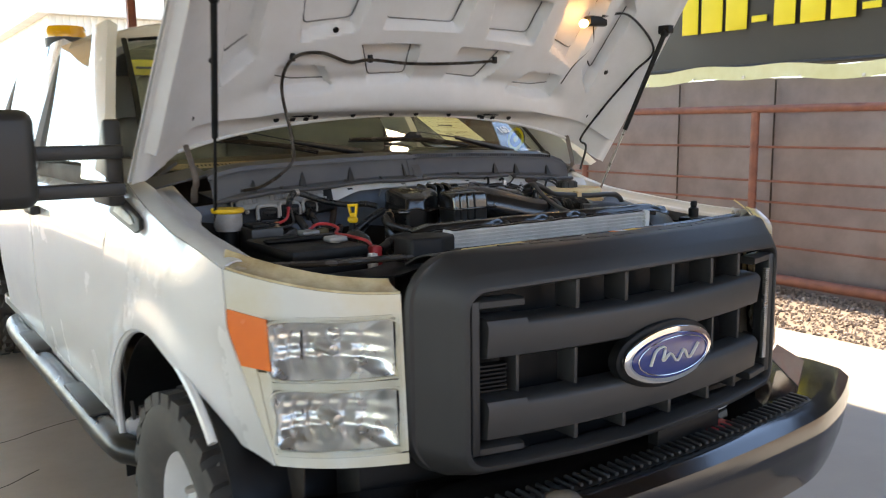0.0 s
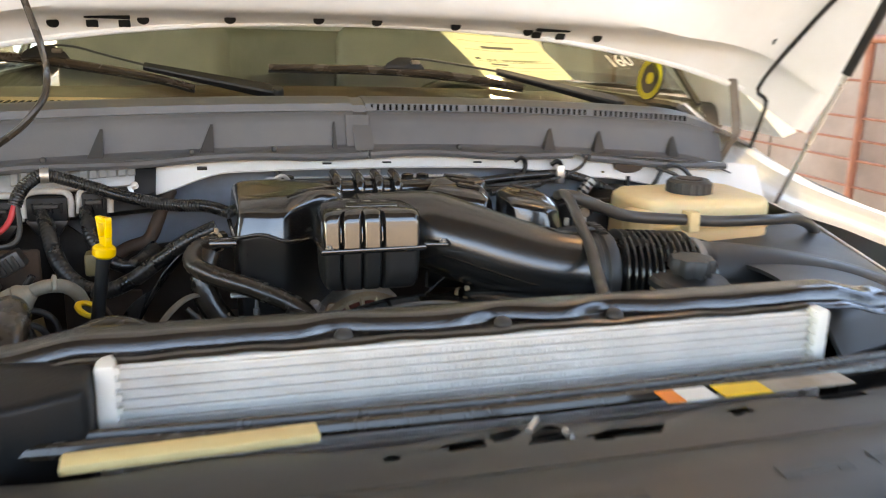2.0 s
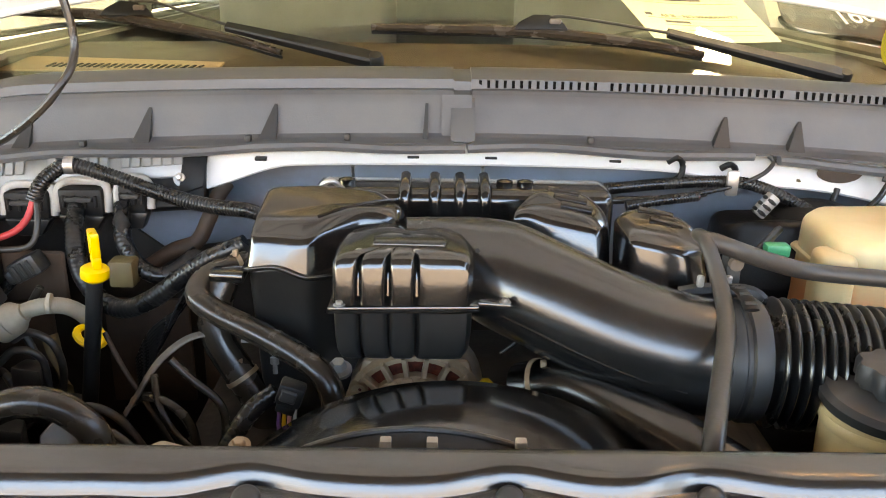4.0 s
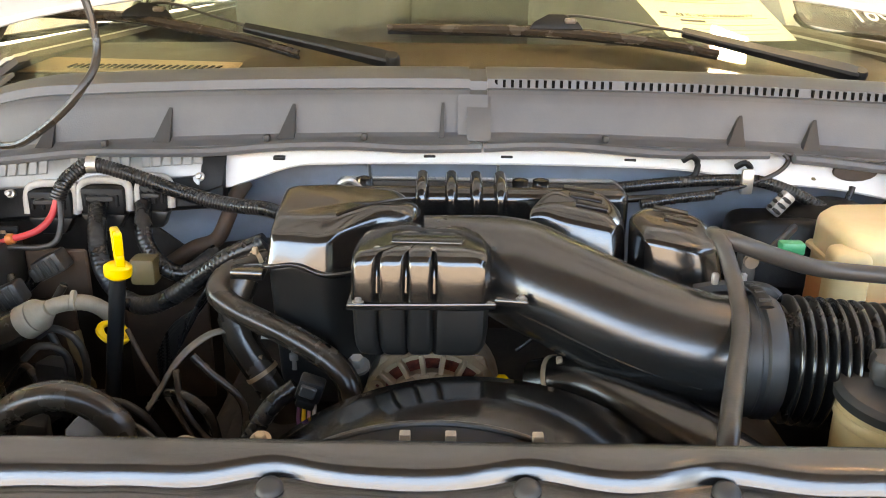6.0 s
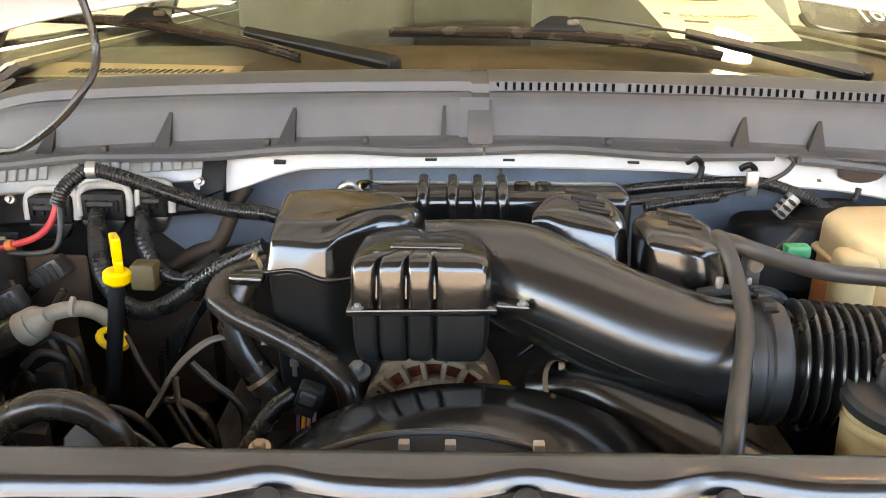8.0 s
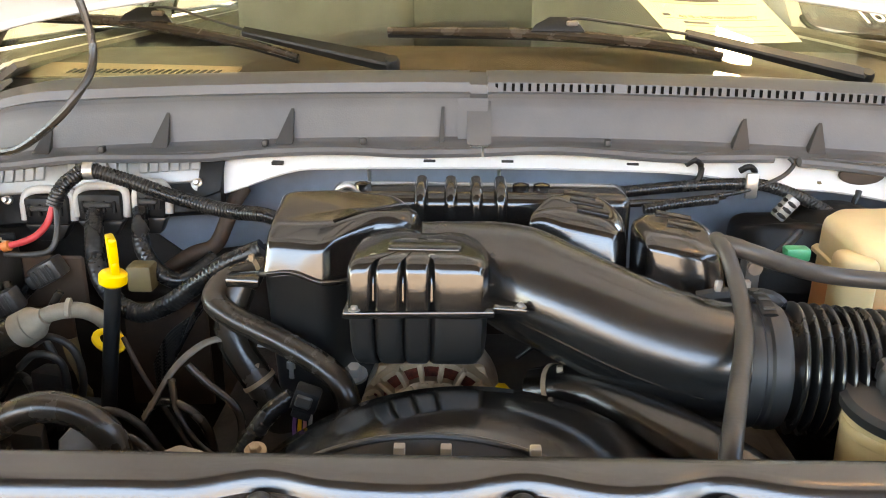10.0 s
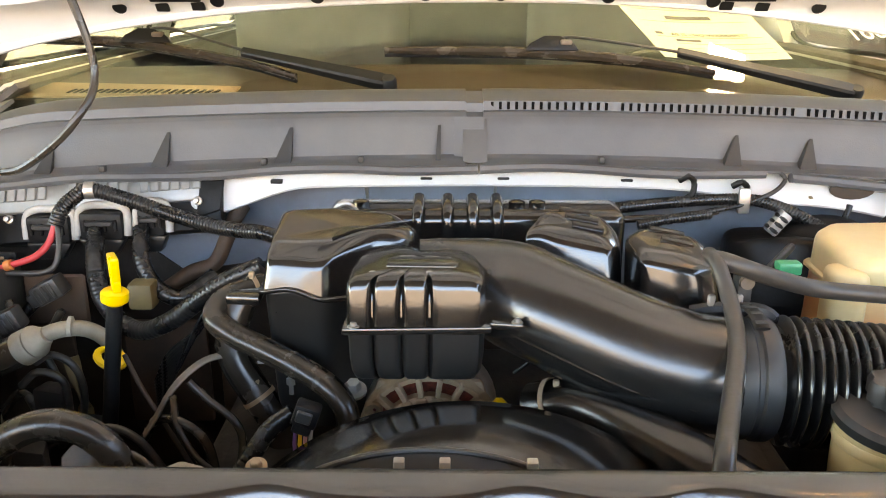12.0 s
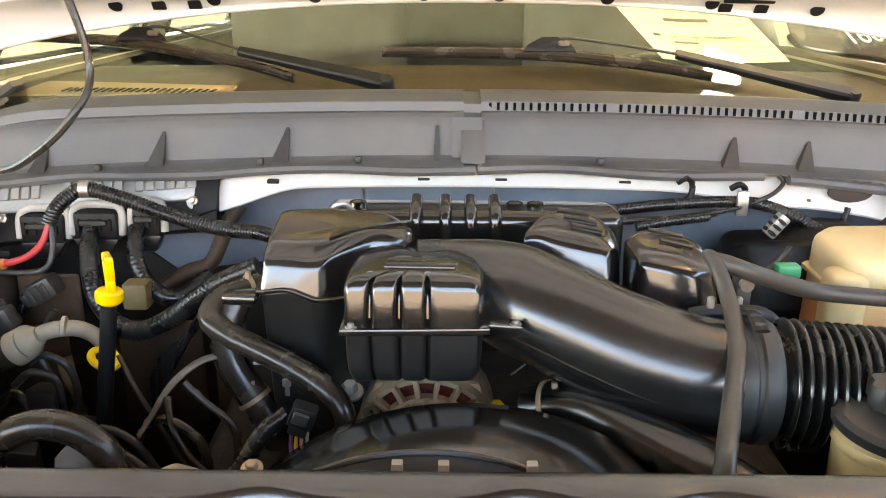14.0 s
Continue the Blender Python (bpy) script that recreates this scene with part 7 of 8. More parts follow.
clamped_hose("heater_hose", [(-0.262, 0.855, 1.202), (-0.278, 0.843, 1.200), (-0.293, 0.832, 1.1975), (-0.304, 0.815, 1.192), (-0.303, 0.797, 1.182), (-0.280, 0.785, 1.170), (-0.234, 0.765, 1.157), (-0.190, 0.745, 1.1415), (-0.166, 0.731, 1.129), (-0.155, 0.722, 1.110), (-0.154, 0.716, 1.085), (-0.156, 0.712, 1.03)], 0.0132, "shiny dark rubber heater hose beside the plenum", clamps=(((-0.272, 0.848, 1.201), (-0.8, -0.6, -0.1)),))
clamped_hose("bypass_hose", [(-0.282, 0.825, 1.192), (-0.290, 0.815, 1.170), (-0.2925, 0.810, 1.148), (-0.2845, 0.805, 1.1235), (-0.2665, 0.800, 1.095), (-0.251, 0.795, 1.073), (-0.240, 0.790, 1.05), (-0.22, 0.78, 0.98)], 0.0180, "dark rubber bypass hose with a thin clamp", clamps=(((-0.2625, 0.799, 1.089), (0.55, -0.15, -0.8)),))
clamped_hose("upper_radiator_hose", [(0.036, 0.728, 1.117), (0.048, 0.720, 1.1235), (0.060, 0.712, 1.1300), (0.080, 0.700, 1.1345), (0.102, 0.677, 1.1365), (0.127, 0.647, 1.1355), (0.150, 0.618, 1.1345), (0.174, 0.590, 1.131), (0.22, 0.54, 1.115), (0.26, 0.48, 1.08)], 0.0262, "glossy black upper radiator hose", M_RUBBER_K, clamps=(((0.0535, 0.7165, 1.1265), (0.80, -0.45, 0.40)),))
hose("small_metal_clip", [(0.168, 0.600, 1.140), (0.169, 0.598, 1.148), (0.170, 0.596, 1.155)], 0.0048, M_WOODISH, "small rusty clip on the radiator hose", "clip", 0.6)
clamped_hose("vent_hose", [(0.212, 0.775, 1.268), (0.203, 0.742, 1.277), (0.203, 0.722, 1.276), (0.209, 0.700, 1.252), (0.207, 0.665, 1.232), (0.196, 0.625, 1.222), (0.177, 0.575, 1.214), (0.158, 0.525, 1.210), (0.145, 0.490, 1.204), (0.138, 0.468, 1.17), (0.136, 0.462, 1.12)], 0.0080, "greyed rubber vent hose crossing the intake tube", M_RUBBER_G, 0.8)
hose("overflow_hose", [(0.203, 0.732, 1.2765), (0.214, 0.726, 1.2755), (0.235, 0.726, 1.268), (0.27, 0.737, 1.254), (0.32, 0.752, 1.238), (0.40, 0.755, 1.230), (0.48, 0.755, 1.224), (0.58, 0.76, 1.222), (0.66, 0.79, 1.212), (0.73, 0.83, 1.17), (0.75, 0.85, 1.06)], 0.0088, M_RUBBER_G, "greyed rubber overflow hose to the coolant reservoir")
clamped_hose("lower_front_hose", [(-0.52, 0.60, 1.10), (-0.45, 0.60, 1.143), (-0.415, 0.60, 1.164), (-0.385, 0.60, 1.169), (-0.357, 0.60, 1.157), (-0.338, 0.60, 1.124), (-0.335, 0.60, 1.02)], 0.0135, "dusty dark rubber hose looping beside the radiator", sleeve=[(-0.50, 0.60, 1.115), (-0.475, 0.60, 1.129), (-0.45, 0.60, 1.143)])
hose("left_front_hose", [(-0.56, 0.78, 0.95), (-0.535, 0.73, 1.09), (-0.508, 0.67, 1.168), (-0.497, 0.63, 1.172), (-0.50, 0.59, 1.14), (-0.50, 0.57, 1.0)], 0.020, M_RUBBER, "thick black rubber hose beside the battery")


def ac_pipe():
    f = thing("ac_pipe", (-0.53, 0.84, 1.08), "dusty tan metal pipe joint on a black hose", "pipe joint")
    part("rubber_end", tube([(-0.66, 0.825, 1.065), (-0.60, 0.832, 1.100), (-0.540, 0.838, 1.1285)], 0.0190, 0.01, 18), M_RUBBER, f)
    part("ferrule", lathe([(0.0188, -0.012), (0.0208, -0.012), (0.0204, 0.000), (0.0186, 0.003), (0.0200, 0.006), (0.0188, 0.011), (0.0145, 0.016), (0.0100, 0.024)], (-0.531, 0.839, 1.133), (0.86, 0, 0.5), 24), M_DUSTPIPE, f, "crimped tan ferrule")
    part("metal_pipe", tube([(-0.520, 0.840, 1.1390), (-0.512, 0.842, 1.1445), (-0.494, 0.845, 1.1495), (-0.474, 0.858, 1.1445), (-0.458, 0.87, 1.127), (-0.452, 0.88, 1.10)], 0.0094, 0.008, 16), M_DUSTPIPE, f)
    part("collar", lathe([(0.0094, -0.003), (0.0118, -0.002), (0.0118, 0.002), (0.0094, 0.003)], (-0.485, 0.8455, 1.153), (1, 0.2, -0.1), 18), M_WOODISH, f)
    return f


ac_pipe()

# looms on the passenger side
loom("corrugated_loom", [(-0.547, 0.97, 1.236), (-0.540, 0.975, 1.253), (-0.528, 0.985, 1.267), (-0.508, 0.995, 1.2755), (-0.463, 1.0, 1.262), (-0.414, 1.0, 1.244), (-0.361, 0.99, 1.232), (-0.323, 0.98, 1.228), (-0.284, 0.965, 1.229), (-0.25, 0.955, 1.22)], 0.0098, "black corrugated wiring loom crossing the firewall")
solo("loom_clip", lathe([(0.0096, -0.006), (0.0112, -0.006), (0.0112, 0.006), (0.0096, 0.006)], (-0.508, 0.995, 1.2755), (1, 0.1, 0.0), 20), M_ALU, (-0.508, 0.995, 1.2755), "grey metal band holding the loom", "clip")
hose("red_cable", [(-0.546, 0.970, 1.240), (-0.553, 0.960, 1.217), (-0.564, 0.950, 1.204), (-0.580, 0.945, 1.197), (-0.600, 0.9425, 1.192), (-0.62, 0.94, 1.185)], 0.0043, M_RED, "thick red power cable leaving the loom", "cable")
hose("grey_wire", [(-0.543, 0.968, 1.236), (-0.540, 0.955, 1.208), (-0.546, 0.945, 1.188), (-0.57, 0.942, 1.182), (-0.62, 0.94, 1.184)], 0.0036, M_RUBBER_G, "thin grey wire beside the red cable", "cable")
loom("taped_loom", [(-0.519, 1.02, 1.212), (-0.508, 0.985, 1.197), (-0.500, 0.962, 1.172), (-0.488, 0.945, 1.147), (-0.464, 0.930, 1.124), (-0.431, 0.915, 1.117), (-0.389, 0.90, 1.137), (-0.345, 0.89, 1.171), (-0.309, 0.885, 1.196), (-0.270, 0.885, 1.213)], 0.0118, "taped wiring loom sagging below the engine computer", M_LOOM, 0.0060, 0.955)
loom("taped_loom", [(-0.458, 1.02, 1.218), (-0.454, 1.0, 1.197), (-0.447, 0.985, 1.175), (-0.429, 0.975, 1.152), (-0.407, 0.97, 1.14), (-0.386, 0.975, 1.142), (-0.36, 1.0, 1.16)], 0.0112, "taped wiring loom curving up to the firewall", M_LOOM, 0.0060, 0.955)
hose("brown_pipe", [(-0.445, 1.035, 1.122), (-0.405, 1.04, 1.149), (-0.372, 1.04, 1.162), (-0.357, 1.05, 1.190), (-0.347, 1.06, 1.216), (-0.335, 1.075, 1.235)], 0.0105, M_RUST, "rusty brown heater pipe at the firewall", "pipe")
hose("steel_stay", [(-0.290, 0.803, 1.140), (-0.314, 0.79, 1.139), (-0.335, 0.775, 1.127), (-0.351, 0.765, 1.109), (-0.364, 0.760, 1.087), (-0.377, 0.755, 1.067)], 0.0064, M_STAY, "flat rusty steel stay curving down", "stay", 0.4)
hose("black_wire", [(-0.315, 0.73, 1.143), (-0.295, 0.725, 1.125), (-0.268, 0.72, 1.102), (-0.262, 0.715, 1.075), (-0.27, 0.70, 1.03)], 0.0042, M_RUBBER, "thin black wire in the well", "cable")
hose("diagonal_rod", [(-0.425, 0.84, 1.12), (-0.40, 0.82, 1.085), (-0.37, 0.80, 1.05), (-0.34, 0.79, 1.0)], 0.0028, M_BROWN, "thin rusty rod in the well", "rod")


def yellow_ring():
    f = thing("yellow_clip", (-0.43, 0.845, 1.10), "bright yellow clip on the pipe behind the dipstick", "clip")
    ring = [(-0.4435 + 0.0145 * math.cos(k * math.pi / 10), 0.845 + 0.012 * math.sin(k * math.pi / 10), 1.113 - 0.008 * math.cos(k * math.pi / 10 + 0.6)) for k in range(21)]
    part("clip_body", tube(ring, 0.0048, 0.004, 8, flat=0.8), M_YELLOW, f)
    return f



yellow_ring()


M_PURPLE = mat("purple_wire", (0.16, 0.05, 0.22), 0.45, 0, (0.10, 0.04, 0.14), 20, 0.4, 0.0)
M_PINK = mat("pink_wire", (0.55, 0.24, 0.26), 0.45, 0, (0.40, 0.18, 0.18), 20, 0.4, 0.0)


def wire_connector():
    f = thing("wire_connector", (-0.183, 0.67, 1.13), "black connector with coloured wires", "connector")
    m = Matrix.Translation((-0.187, 0.668, 1.138)) @ Matrix.Rotation(radians(20), 4, 'Y') @ Matrix.Scale(0.76, 4)
    part("shell", box((-0.016, -0.013, -0.008), (0.016, 0.013, 0.02), 0.004, 2, None, m), M_MATT_DEEP, f)
    part("lock", box((-0.012, -0.018, 0.0), (0.008, -0.012, 0.016), 0.002, 1, None, m), M_MATT, f)
    part("boot", box((-0.012, -0.011, -0.02), (0.012, 0.011, -0.008), 0.003, 2, None, m), M_MATT_DEEP, f)
    for k, mm in enumerate((M_PURPLE, M_YELLOW, M_PINK, M_PALE)):
        x = -0.197 + 0.005 * k
        part("wire", tube([(x, 0.668, 1.125), (x - 0.001, 0.664, 1.11), (x + 0.001, 0.662, 1.095), (x + 0.004, 0.665, 1.07)], 0.002, 0.006, 6), mm, f)
    return f


wire_connector()
loom("short_loom", [(-0.200, 0.675, 1.140), (-0.222, 0.668, 1.124), (-0.240, 0.655, 1.100), (-0.256, 0.64, 1.075), (-0.275, 0.62, 1.04)], 0.0092, "short taped loom to the connector", M_LOOM, 0.0060, 0.955)
solo("washer_bolt", bolt((-0.228, 0.635, 1.105), 0.006, (0, -0.3, 1), 0.008), M_CAST, (-0.228, 0.635, 1.10), "zinc bolt with a washer", "bolt")


def engine_computer():
    f = thing("engine_computer", (-0.51, 1.08, 1.17), "finned aluminium engine computer with three plugs", "control unit")
    m = Matrix.Translation((-0.525, 1.068, 1.250)) @ Matrix.Rotation(radians(-4.6), 4, 'Y') @ Matrix.Rotation(radians(-28), 4, 'X')
    part("case", prism([(-0.147, -0.012), (-0.140, -0.020), (0.136, -0.020), (0.146, -0.004), (0.146, 0.014), (0.135, 0.020), (-0.136, 0.020), (-0.147, 0.010)], -0.02, 0.012, 0.003, 2, m=m @ Matrix.Rotation(radians(90), 4, 'X')), M_ECU, f)
    for k in range(20):
        if k in (5, 6, 13):
            continue
        x = -0.140 + 0.0141 * k
        part("fin", prism([(x, -0.004), (x + 0.0118, -0.004), (x + 0.0128, 0.018), (x + 0.0016, 0.018)], 0.0118, 0.0150, 0.001, 1, m=m @ Matrix.Rotation(radians(90), 4, 'X')), M_ECU, f, smooth=False)
    part("bracket", box((-0.152, -0.008, -0.060), (0.166, 0.016, 0.012), 0.006, 2, None, m), M_MATT_DEEP, f)
    part("bracket_ear", prism([(0.132, -0.045), (0.166, -0.035), (0.172, 0.012), (0.160, 0.022), (0.140, 0.02)], 0.006, 0.013, 0.003, 2, m=m @ Matrix.Rotation(radians(90), 4, 'X')), M_MATT_DEEP, f)
    for x0, x1 in ((-0.617, -0.552), (-0.546, -0.481), (-0.468, -0.425)):
        x, w, z = (x0 + x1) / 2, (x1 - x0) / 2, 1.215 + 0.08 * ((x0 + x1) / 2 + 0.585)
        pl = part("plug_frame", tube([(x - w, 1.030, z - 0.016), (x - w, 1.034, z + 0.010), (x - w + 0.008, 1.040, z + 0.021), (x, 1.041, z + 0.023), (x + w - 0.008, 1.040, z + 0.021), (x + w, 1.034, z + 0.010), (x + w, 1.030, z - 0.016)], 0.0055, 0.004, 10), M_PALE, f, "pale plastic plug lever")
        part("plug", box((x - w + 0.004, 1.022, z - 0.020), (x + w - 0.004, 1.058, z + 0.016), 0.004, 2), M_MATT_DEEP, pl)
        for k in range(4):
            part("plug_rib", box((x - w * 0.62 + 0.42 * w * k - 0.002, 1.018, z - 0.008), (x - w * 0.62 + 0.42 * w * k + 0.002, 1.0225, z + 0.008), 0.001, 1), M_MATT_DEEP, pl)
        part("latch", box((x - w * 0.55, 1.015, z + 0.000), (x + w * 0.55, 1.0195, z + 0.007), 0.0015, 1), M_MATT, pl)
        part("skirt", prism([(x - w * 0.95, z - 0.019), (x + w * 0.95, z - 0.019), (x + w * 0.5, z - 0.042), (x - w * 0.5, z - 0.042)], -0.010, 0.010, 0.003, 2, m=Matrix.Translation((0, 1.030, 0)) @ Matrix.Rotation(radians(90), 4, 'X')), M_SATIN, pl)
    for x, y, z in ((-0.388, 1.052, 1.246), (-0.645, 1.052, 1.219)):
        part("nut", lathe([(0.0, 0), (0.0115, 0), (0.0115, 0.002), (0.006, 0.003), (0.006, 0.010), (0.0035, 0.011), (0.0035, 0.018), (0, 0.019)], (x, y, z), (0, -0.9, 0.35), 12), M_ALU, f)
    return f



engine_computer()


def fuse_block():
    f = thing("fuse_terminal", (-0.66, 0.92, 1.10), "black terminal block with bolted cables", "terminal block")
    part("block", box((-0.70, 0.885, 1.10), (-0.602, 0.98, 1.190), 0.006, 2), M_RUBBER_G, f)
    part("cover_ridge", box((-0.690, 0.895, 1.188), (-0.640, 0.970, 1.200), 0.004, 2), M_MATT_DEEP, f)
    for k in range(3):
        part("terminal", bolt((-0.618, 0.895 + 0.032 * k, 1.190), 0.0055), M_CAST, f)
        part("partition", box((-0.634, 0.908 + 0.032 * k, 1.187), (-0.604, 0.912 + 0.032 * k, 1.199), 0.0012, 1), M_MATT_DEEP, f)
    part("face_step", box((-0.690, 0.878, 1.125), (-0.612, 0.888, 1.165), 0.003, 2), M_MATT_DEEP, f)
    part("cable_lug", lathe([(0.0045, -0.004), (0.0068, -0.003), (0.0068, 0.005), (0.0045, 0.006)], (-0.598, 0.9425, 1.1925), (-1, 0, -0.3), 14), M_ORANGE_SEAL, f, "orange cable seal")
    turn = Matrix.Translation((-0.577, 0.886, 1.142)) @ Matrix.Rotation(radians(-25), 4, 'Y')
    plug = part("connector", box((-0.018, -0.012, -0.014), (0.016, 0.012, 0.014), 0.004, 2, None, turn), M_TAPE, f)
    part("boot", lathe([(0.0085, 0), (0.0095, 0.004), (0.0070, 0.014), (0.0055, 0.020)], turn @ Vector((-0.016, 0, 0)), (-0.9, 0, -0.42), 14), M_DIRTGREY, plug)
    for k in range(3):
        part("rib", box((-0.013 + 0.010 * k, -0.0135, -0.012), (-0.009 + 0.010 * k, -0.0115, 0.012), 0.0008, 1, None, turn), M_TAPE, plug)
    return f


fuse_block()
hose("black_wire", [(-0.60, 0.93, 1.15), (-0.58, 0.91, 1.11), (-0.56, 0.90, 1.10), (-0.54, 0.90, 1.12), (-0.52, 0.90, 1.15)], 0.005, M_RUBBER, "black wire looping from the terminal block", "cable")
solo("relay_block", box((-0.458, 0.945, 1.131), (-0.426, 0.975, 1.166), 0.005, 2), M_OLIVE, (-0.438, 0.95, 1.131), "dusty yellow-brown relay block on the inner panel", "relay")


def battery():
    f = thing("battery", (-0.62, 0.55, 0.98), "black starter battery with grey terminals", "battery")
    part("case", box((-0.775, 0.46, 0.86), (-0.575, 0.74, 1.165), 0.012, 2), M_MATT_DEEP, f)
    part("lid", box((-0.778, 0.456, 1.155), (-0.572, 0.744, 1.185), 0.010, 2), M_MATT_DEEP, f)
    for y in (0.53, 0.68):
        part("terminal", lathe([(0.012, 0), (0.0095, 0.02), (0, 0.021)], (-0.625, y, 1.184), (0, 0, 1), 16), M_ECU, f)
        part("terminal_clamp", box((-0.65, y - 0.02, 1.188), (-0.60, y + 0.02, 1.202), 0.005, 2), M_ECU, f, "grey lead terminal clamp")
    part("hold_down", box((-0.778, 0.60, 1.186), (-0.572, 0.625, 1.198), 0.004, 1), M_MATT_DEEP, f)
    return f


battery()
hose("red_battery_cable", [(-0.625, 0.68, 1.200), (-0.590, 0.70, 1.212), (-0.560, 0.685, 1.212), (-0.556, 0.645, 1.204), (-0.585, 0.60, 1.198), (-0.578, 0.54, 1.196), (-0.556, 0.49, 1.186), (-0.548, 0.472, 1.16)], 0.0042, M_RED, "red battery cable looping to the front", "cable")
solo("white_plug", box((-0.584, 0.425, 1.10), (-0.564, 0.447, 1.165), 0.005, 2), M_SIDING, (-0.574, 0.436, 1.10), "white plastic plug on the cable", "plug")
solo("terminal_boot", box((-0.562, 0.455, 1.105), (-0.532, 0.485, 1.178), 0.008, 2), M_RED, (-0.547, 0.47, 1.105), "red rubber terminal cap", "cap")
solo("yellow_filler_cap", lathe([(0.0, 0), (0.045, 0), (0.047, 0.004), (0.045, 0.012), (0, 0.014)], (-0.73, 0.98, 1.232), (0, 0, 1), 24), M_YELLOW, (-0.73, 0.98, 1.232), "flat yellow washer filler cap", "cap")
def washer_tank():
    f = thing("washer_tank_neck", (-0.73, 0.98, 1.02), "pale washer tank neck in a black bracket", "reservoir")
    part("neck", lathe([(0.034, -0.05), (0.040, -0.034), (0.040, 0.0), (0.0, 0.0)], (-0.73, 0.98, 1.230), (0, 0, 1), 24), M_PALE, f)
    part("filler_pipe", lathe([(0.028, -0.21), (0.028, -0.05), (0.035, -0.048)], (-0.73, 0.98, 1.230), (0, 0, 1), 20), M_MATT_DEEP, f)


washer_tank()

# looms on the driver side
loom("corrugated_loom", [(0.06, 1.02, 1.236), (0.137, 1.035, 1.240), (0.24, 1.045, 1.249), (0.328, 1.045, 1.254), (0.375, 1.04, 1.248), (0.425, 1.02, 1.228), (0.47, 0.99, 1.20), (0.52, 0.96, 1.16)], 0.0082, "black corrugated loom clipped along the firewall")
loom("corrugated_loom", [(0.19, 1.0, 1.231), (0.235, 1.005, 1.238), (0.285, 1.01, 1.243)], 0.007, "short black corrugated loom end")
hose("black_pipe", [(0.10, 1.01, 1.228), (0.18, 1.02, 1.233), (0.25, 1.02, 1.236), (0.30, 1.03, 1.242)], 0.005, M_RUBBER, "black pipe beside the loom", "pipe")
hose("thin_cable", [(0.285, 1.015, 1.245), (0.33, 1.03, 1.250), (0.375, 1.045, 1.263), (0.394, 1.055, 1.278), (0.388, 1.06, 1.286)], 0.003, M_LOOM, "thin cable curling up to the cowl rail", "cable")


def p_clip(x, z):
    f = thing("cable_clip", (x, 1.055, z), "clip holding the loom to the firewall", "clip", "cable clips")
    part("loop", tube([(x - 0.010, 1.05, z + 0.010), (x, 1.045, z + 0.017), (x + 0.010, 1.05, z + 0.008), (x + 0.008, 1.048, z - 0.008), (x - 0.004, 1.048, z - 0.016)], 0.0042, 0.004, 8), M_MATT_DEEP, f)
    return f


p_clip(0.262, 1.268)
p_clip(0.333, 1.260)
solo("steel_clip", box((0.326, 1.028, 1.238), (0.342, 1.036, 1.272), 0.003, 2), M_STEEL, (0.334, 1.03, 1.24), "bright steel clip round the loom", "clip")


def brake_booster():
    f = thing("brake_booster", (0.37, 1.0, 1.05), "round black brake booster on the firewall", "brake booster")
    part("drum", lathe([(0.0, -0.08), (0.05, -0.075), (0.10, -0.05), (0.118, -0.01), (0.118, 0.02), (0.10, 0.05), (0, 0.05)], (0.445, 1.03, 1.115), (0, 1, 0.05), 40), M_MATT_DEEP, f)
    part("cover", shell([[(0.30, 0.99, 1.14), (0.325, 0.955, 1.14), (0.42, 0.94, 1.14), (0.52, 0.96, 1.14), (0.52, 1.06, 1.14), (0.31, 1.06, 1.14)], [(0.305, 1.0, 1.205), (0.33, 0.975, 1.222), (0.42, 0.96, 1.224), (0.51, 0.98, 1.21), (0.51, 1.05, 1.22), (0.315, 1.05, 1.215)]], 0.02, 0.012), M_MATT_DEEP, f, "black moulded cover beside the reservoir")
    m = Matrix.Translation((0.357, 0.972, 1.243)) @ Matrix.Rotation(radians(38), 4, 'Y')
    vp = part("valve_plug", box((-0.008, -0.008, -0.016), (0.008, 0.008, 0.016), 0.003, 2, None, m), M_ECU, f, "bright metal valve plug")
    for k in range(3):
        part("ring", lathe([(0.0085, 0), (0.0100, 0.001), (0.0100, 0.004), (0.0085, 0.005)], m @ Vector((0, 0, -0.013 + 0.009 * k)), (0.6, 0, 0.8), 14), M_MATT_DEEP, vp)
    part("green_clip", box((0.301, 0.815, 1.229), (0.327, 0.832, 1.243), 0.003, 2), M_GREEN, f, "green plastic clip")
    part("vacuum_line", tube([(0.29, 0.82, 1.232), (0.32, 0.86, 1.235), (0.36, 0.93, 1.225)], 0.005, 0.01, 8), M_MATT_DEEP, f)
    return f


brake_booster()
hose("firewall_wire", [(0.482, 1.05, 1.245), (0.475, 1.04, 1.222), (0.50, 1.03, 1.212), (0.53, 1.035, 1.235), (0.55, 1.04, 1.262), (0.59, 1.05, 1.262), (0.62, 1.04, 1.235)], 0.0042, M_LOOM, "black wire looping from the grommet", "cable")
hose("firewall_wire", [(0.535, 1.04, 1.262), (0.57, 1.03, 1.25), (0.60, 1.02, 1.225), (0.63, 1.0, 1.20)], 0.0036, M_LOOM, "black wire along the cowl rail", "cable")
hose("ignition_wire", [(0.02, 0.80, 1.12), (0.06, 0.79, 1.155), (0.09, 0.78, 1.15), (0.10, 0.78, 1.10)], 0.0022, M_LOOM, "thin black wire under the intake tube", "cable")
solo("sensor", lathe([(0.009, 0), (0.009, 0.014), (0.006, 0.018), (0, 0.019)], (0.0, 0.735, 1.105), (0, -0.2, 1), 6), M_YELLOW, (0.0, 0.735, 1.10), "small brass sensor beside the alternator", "sensor")
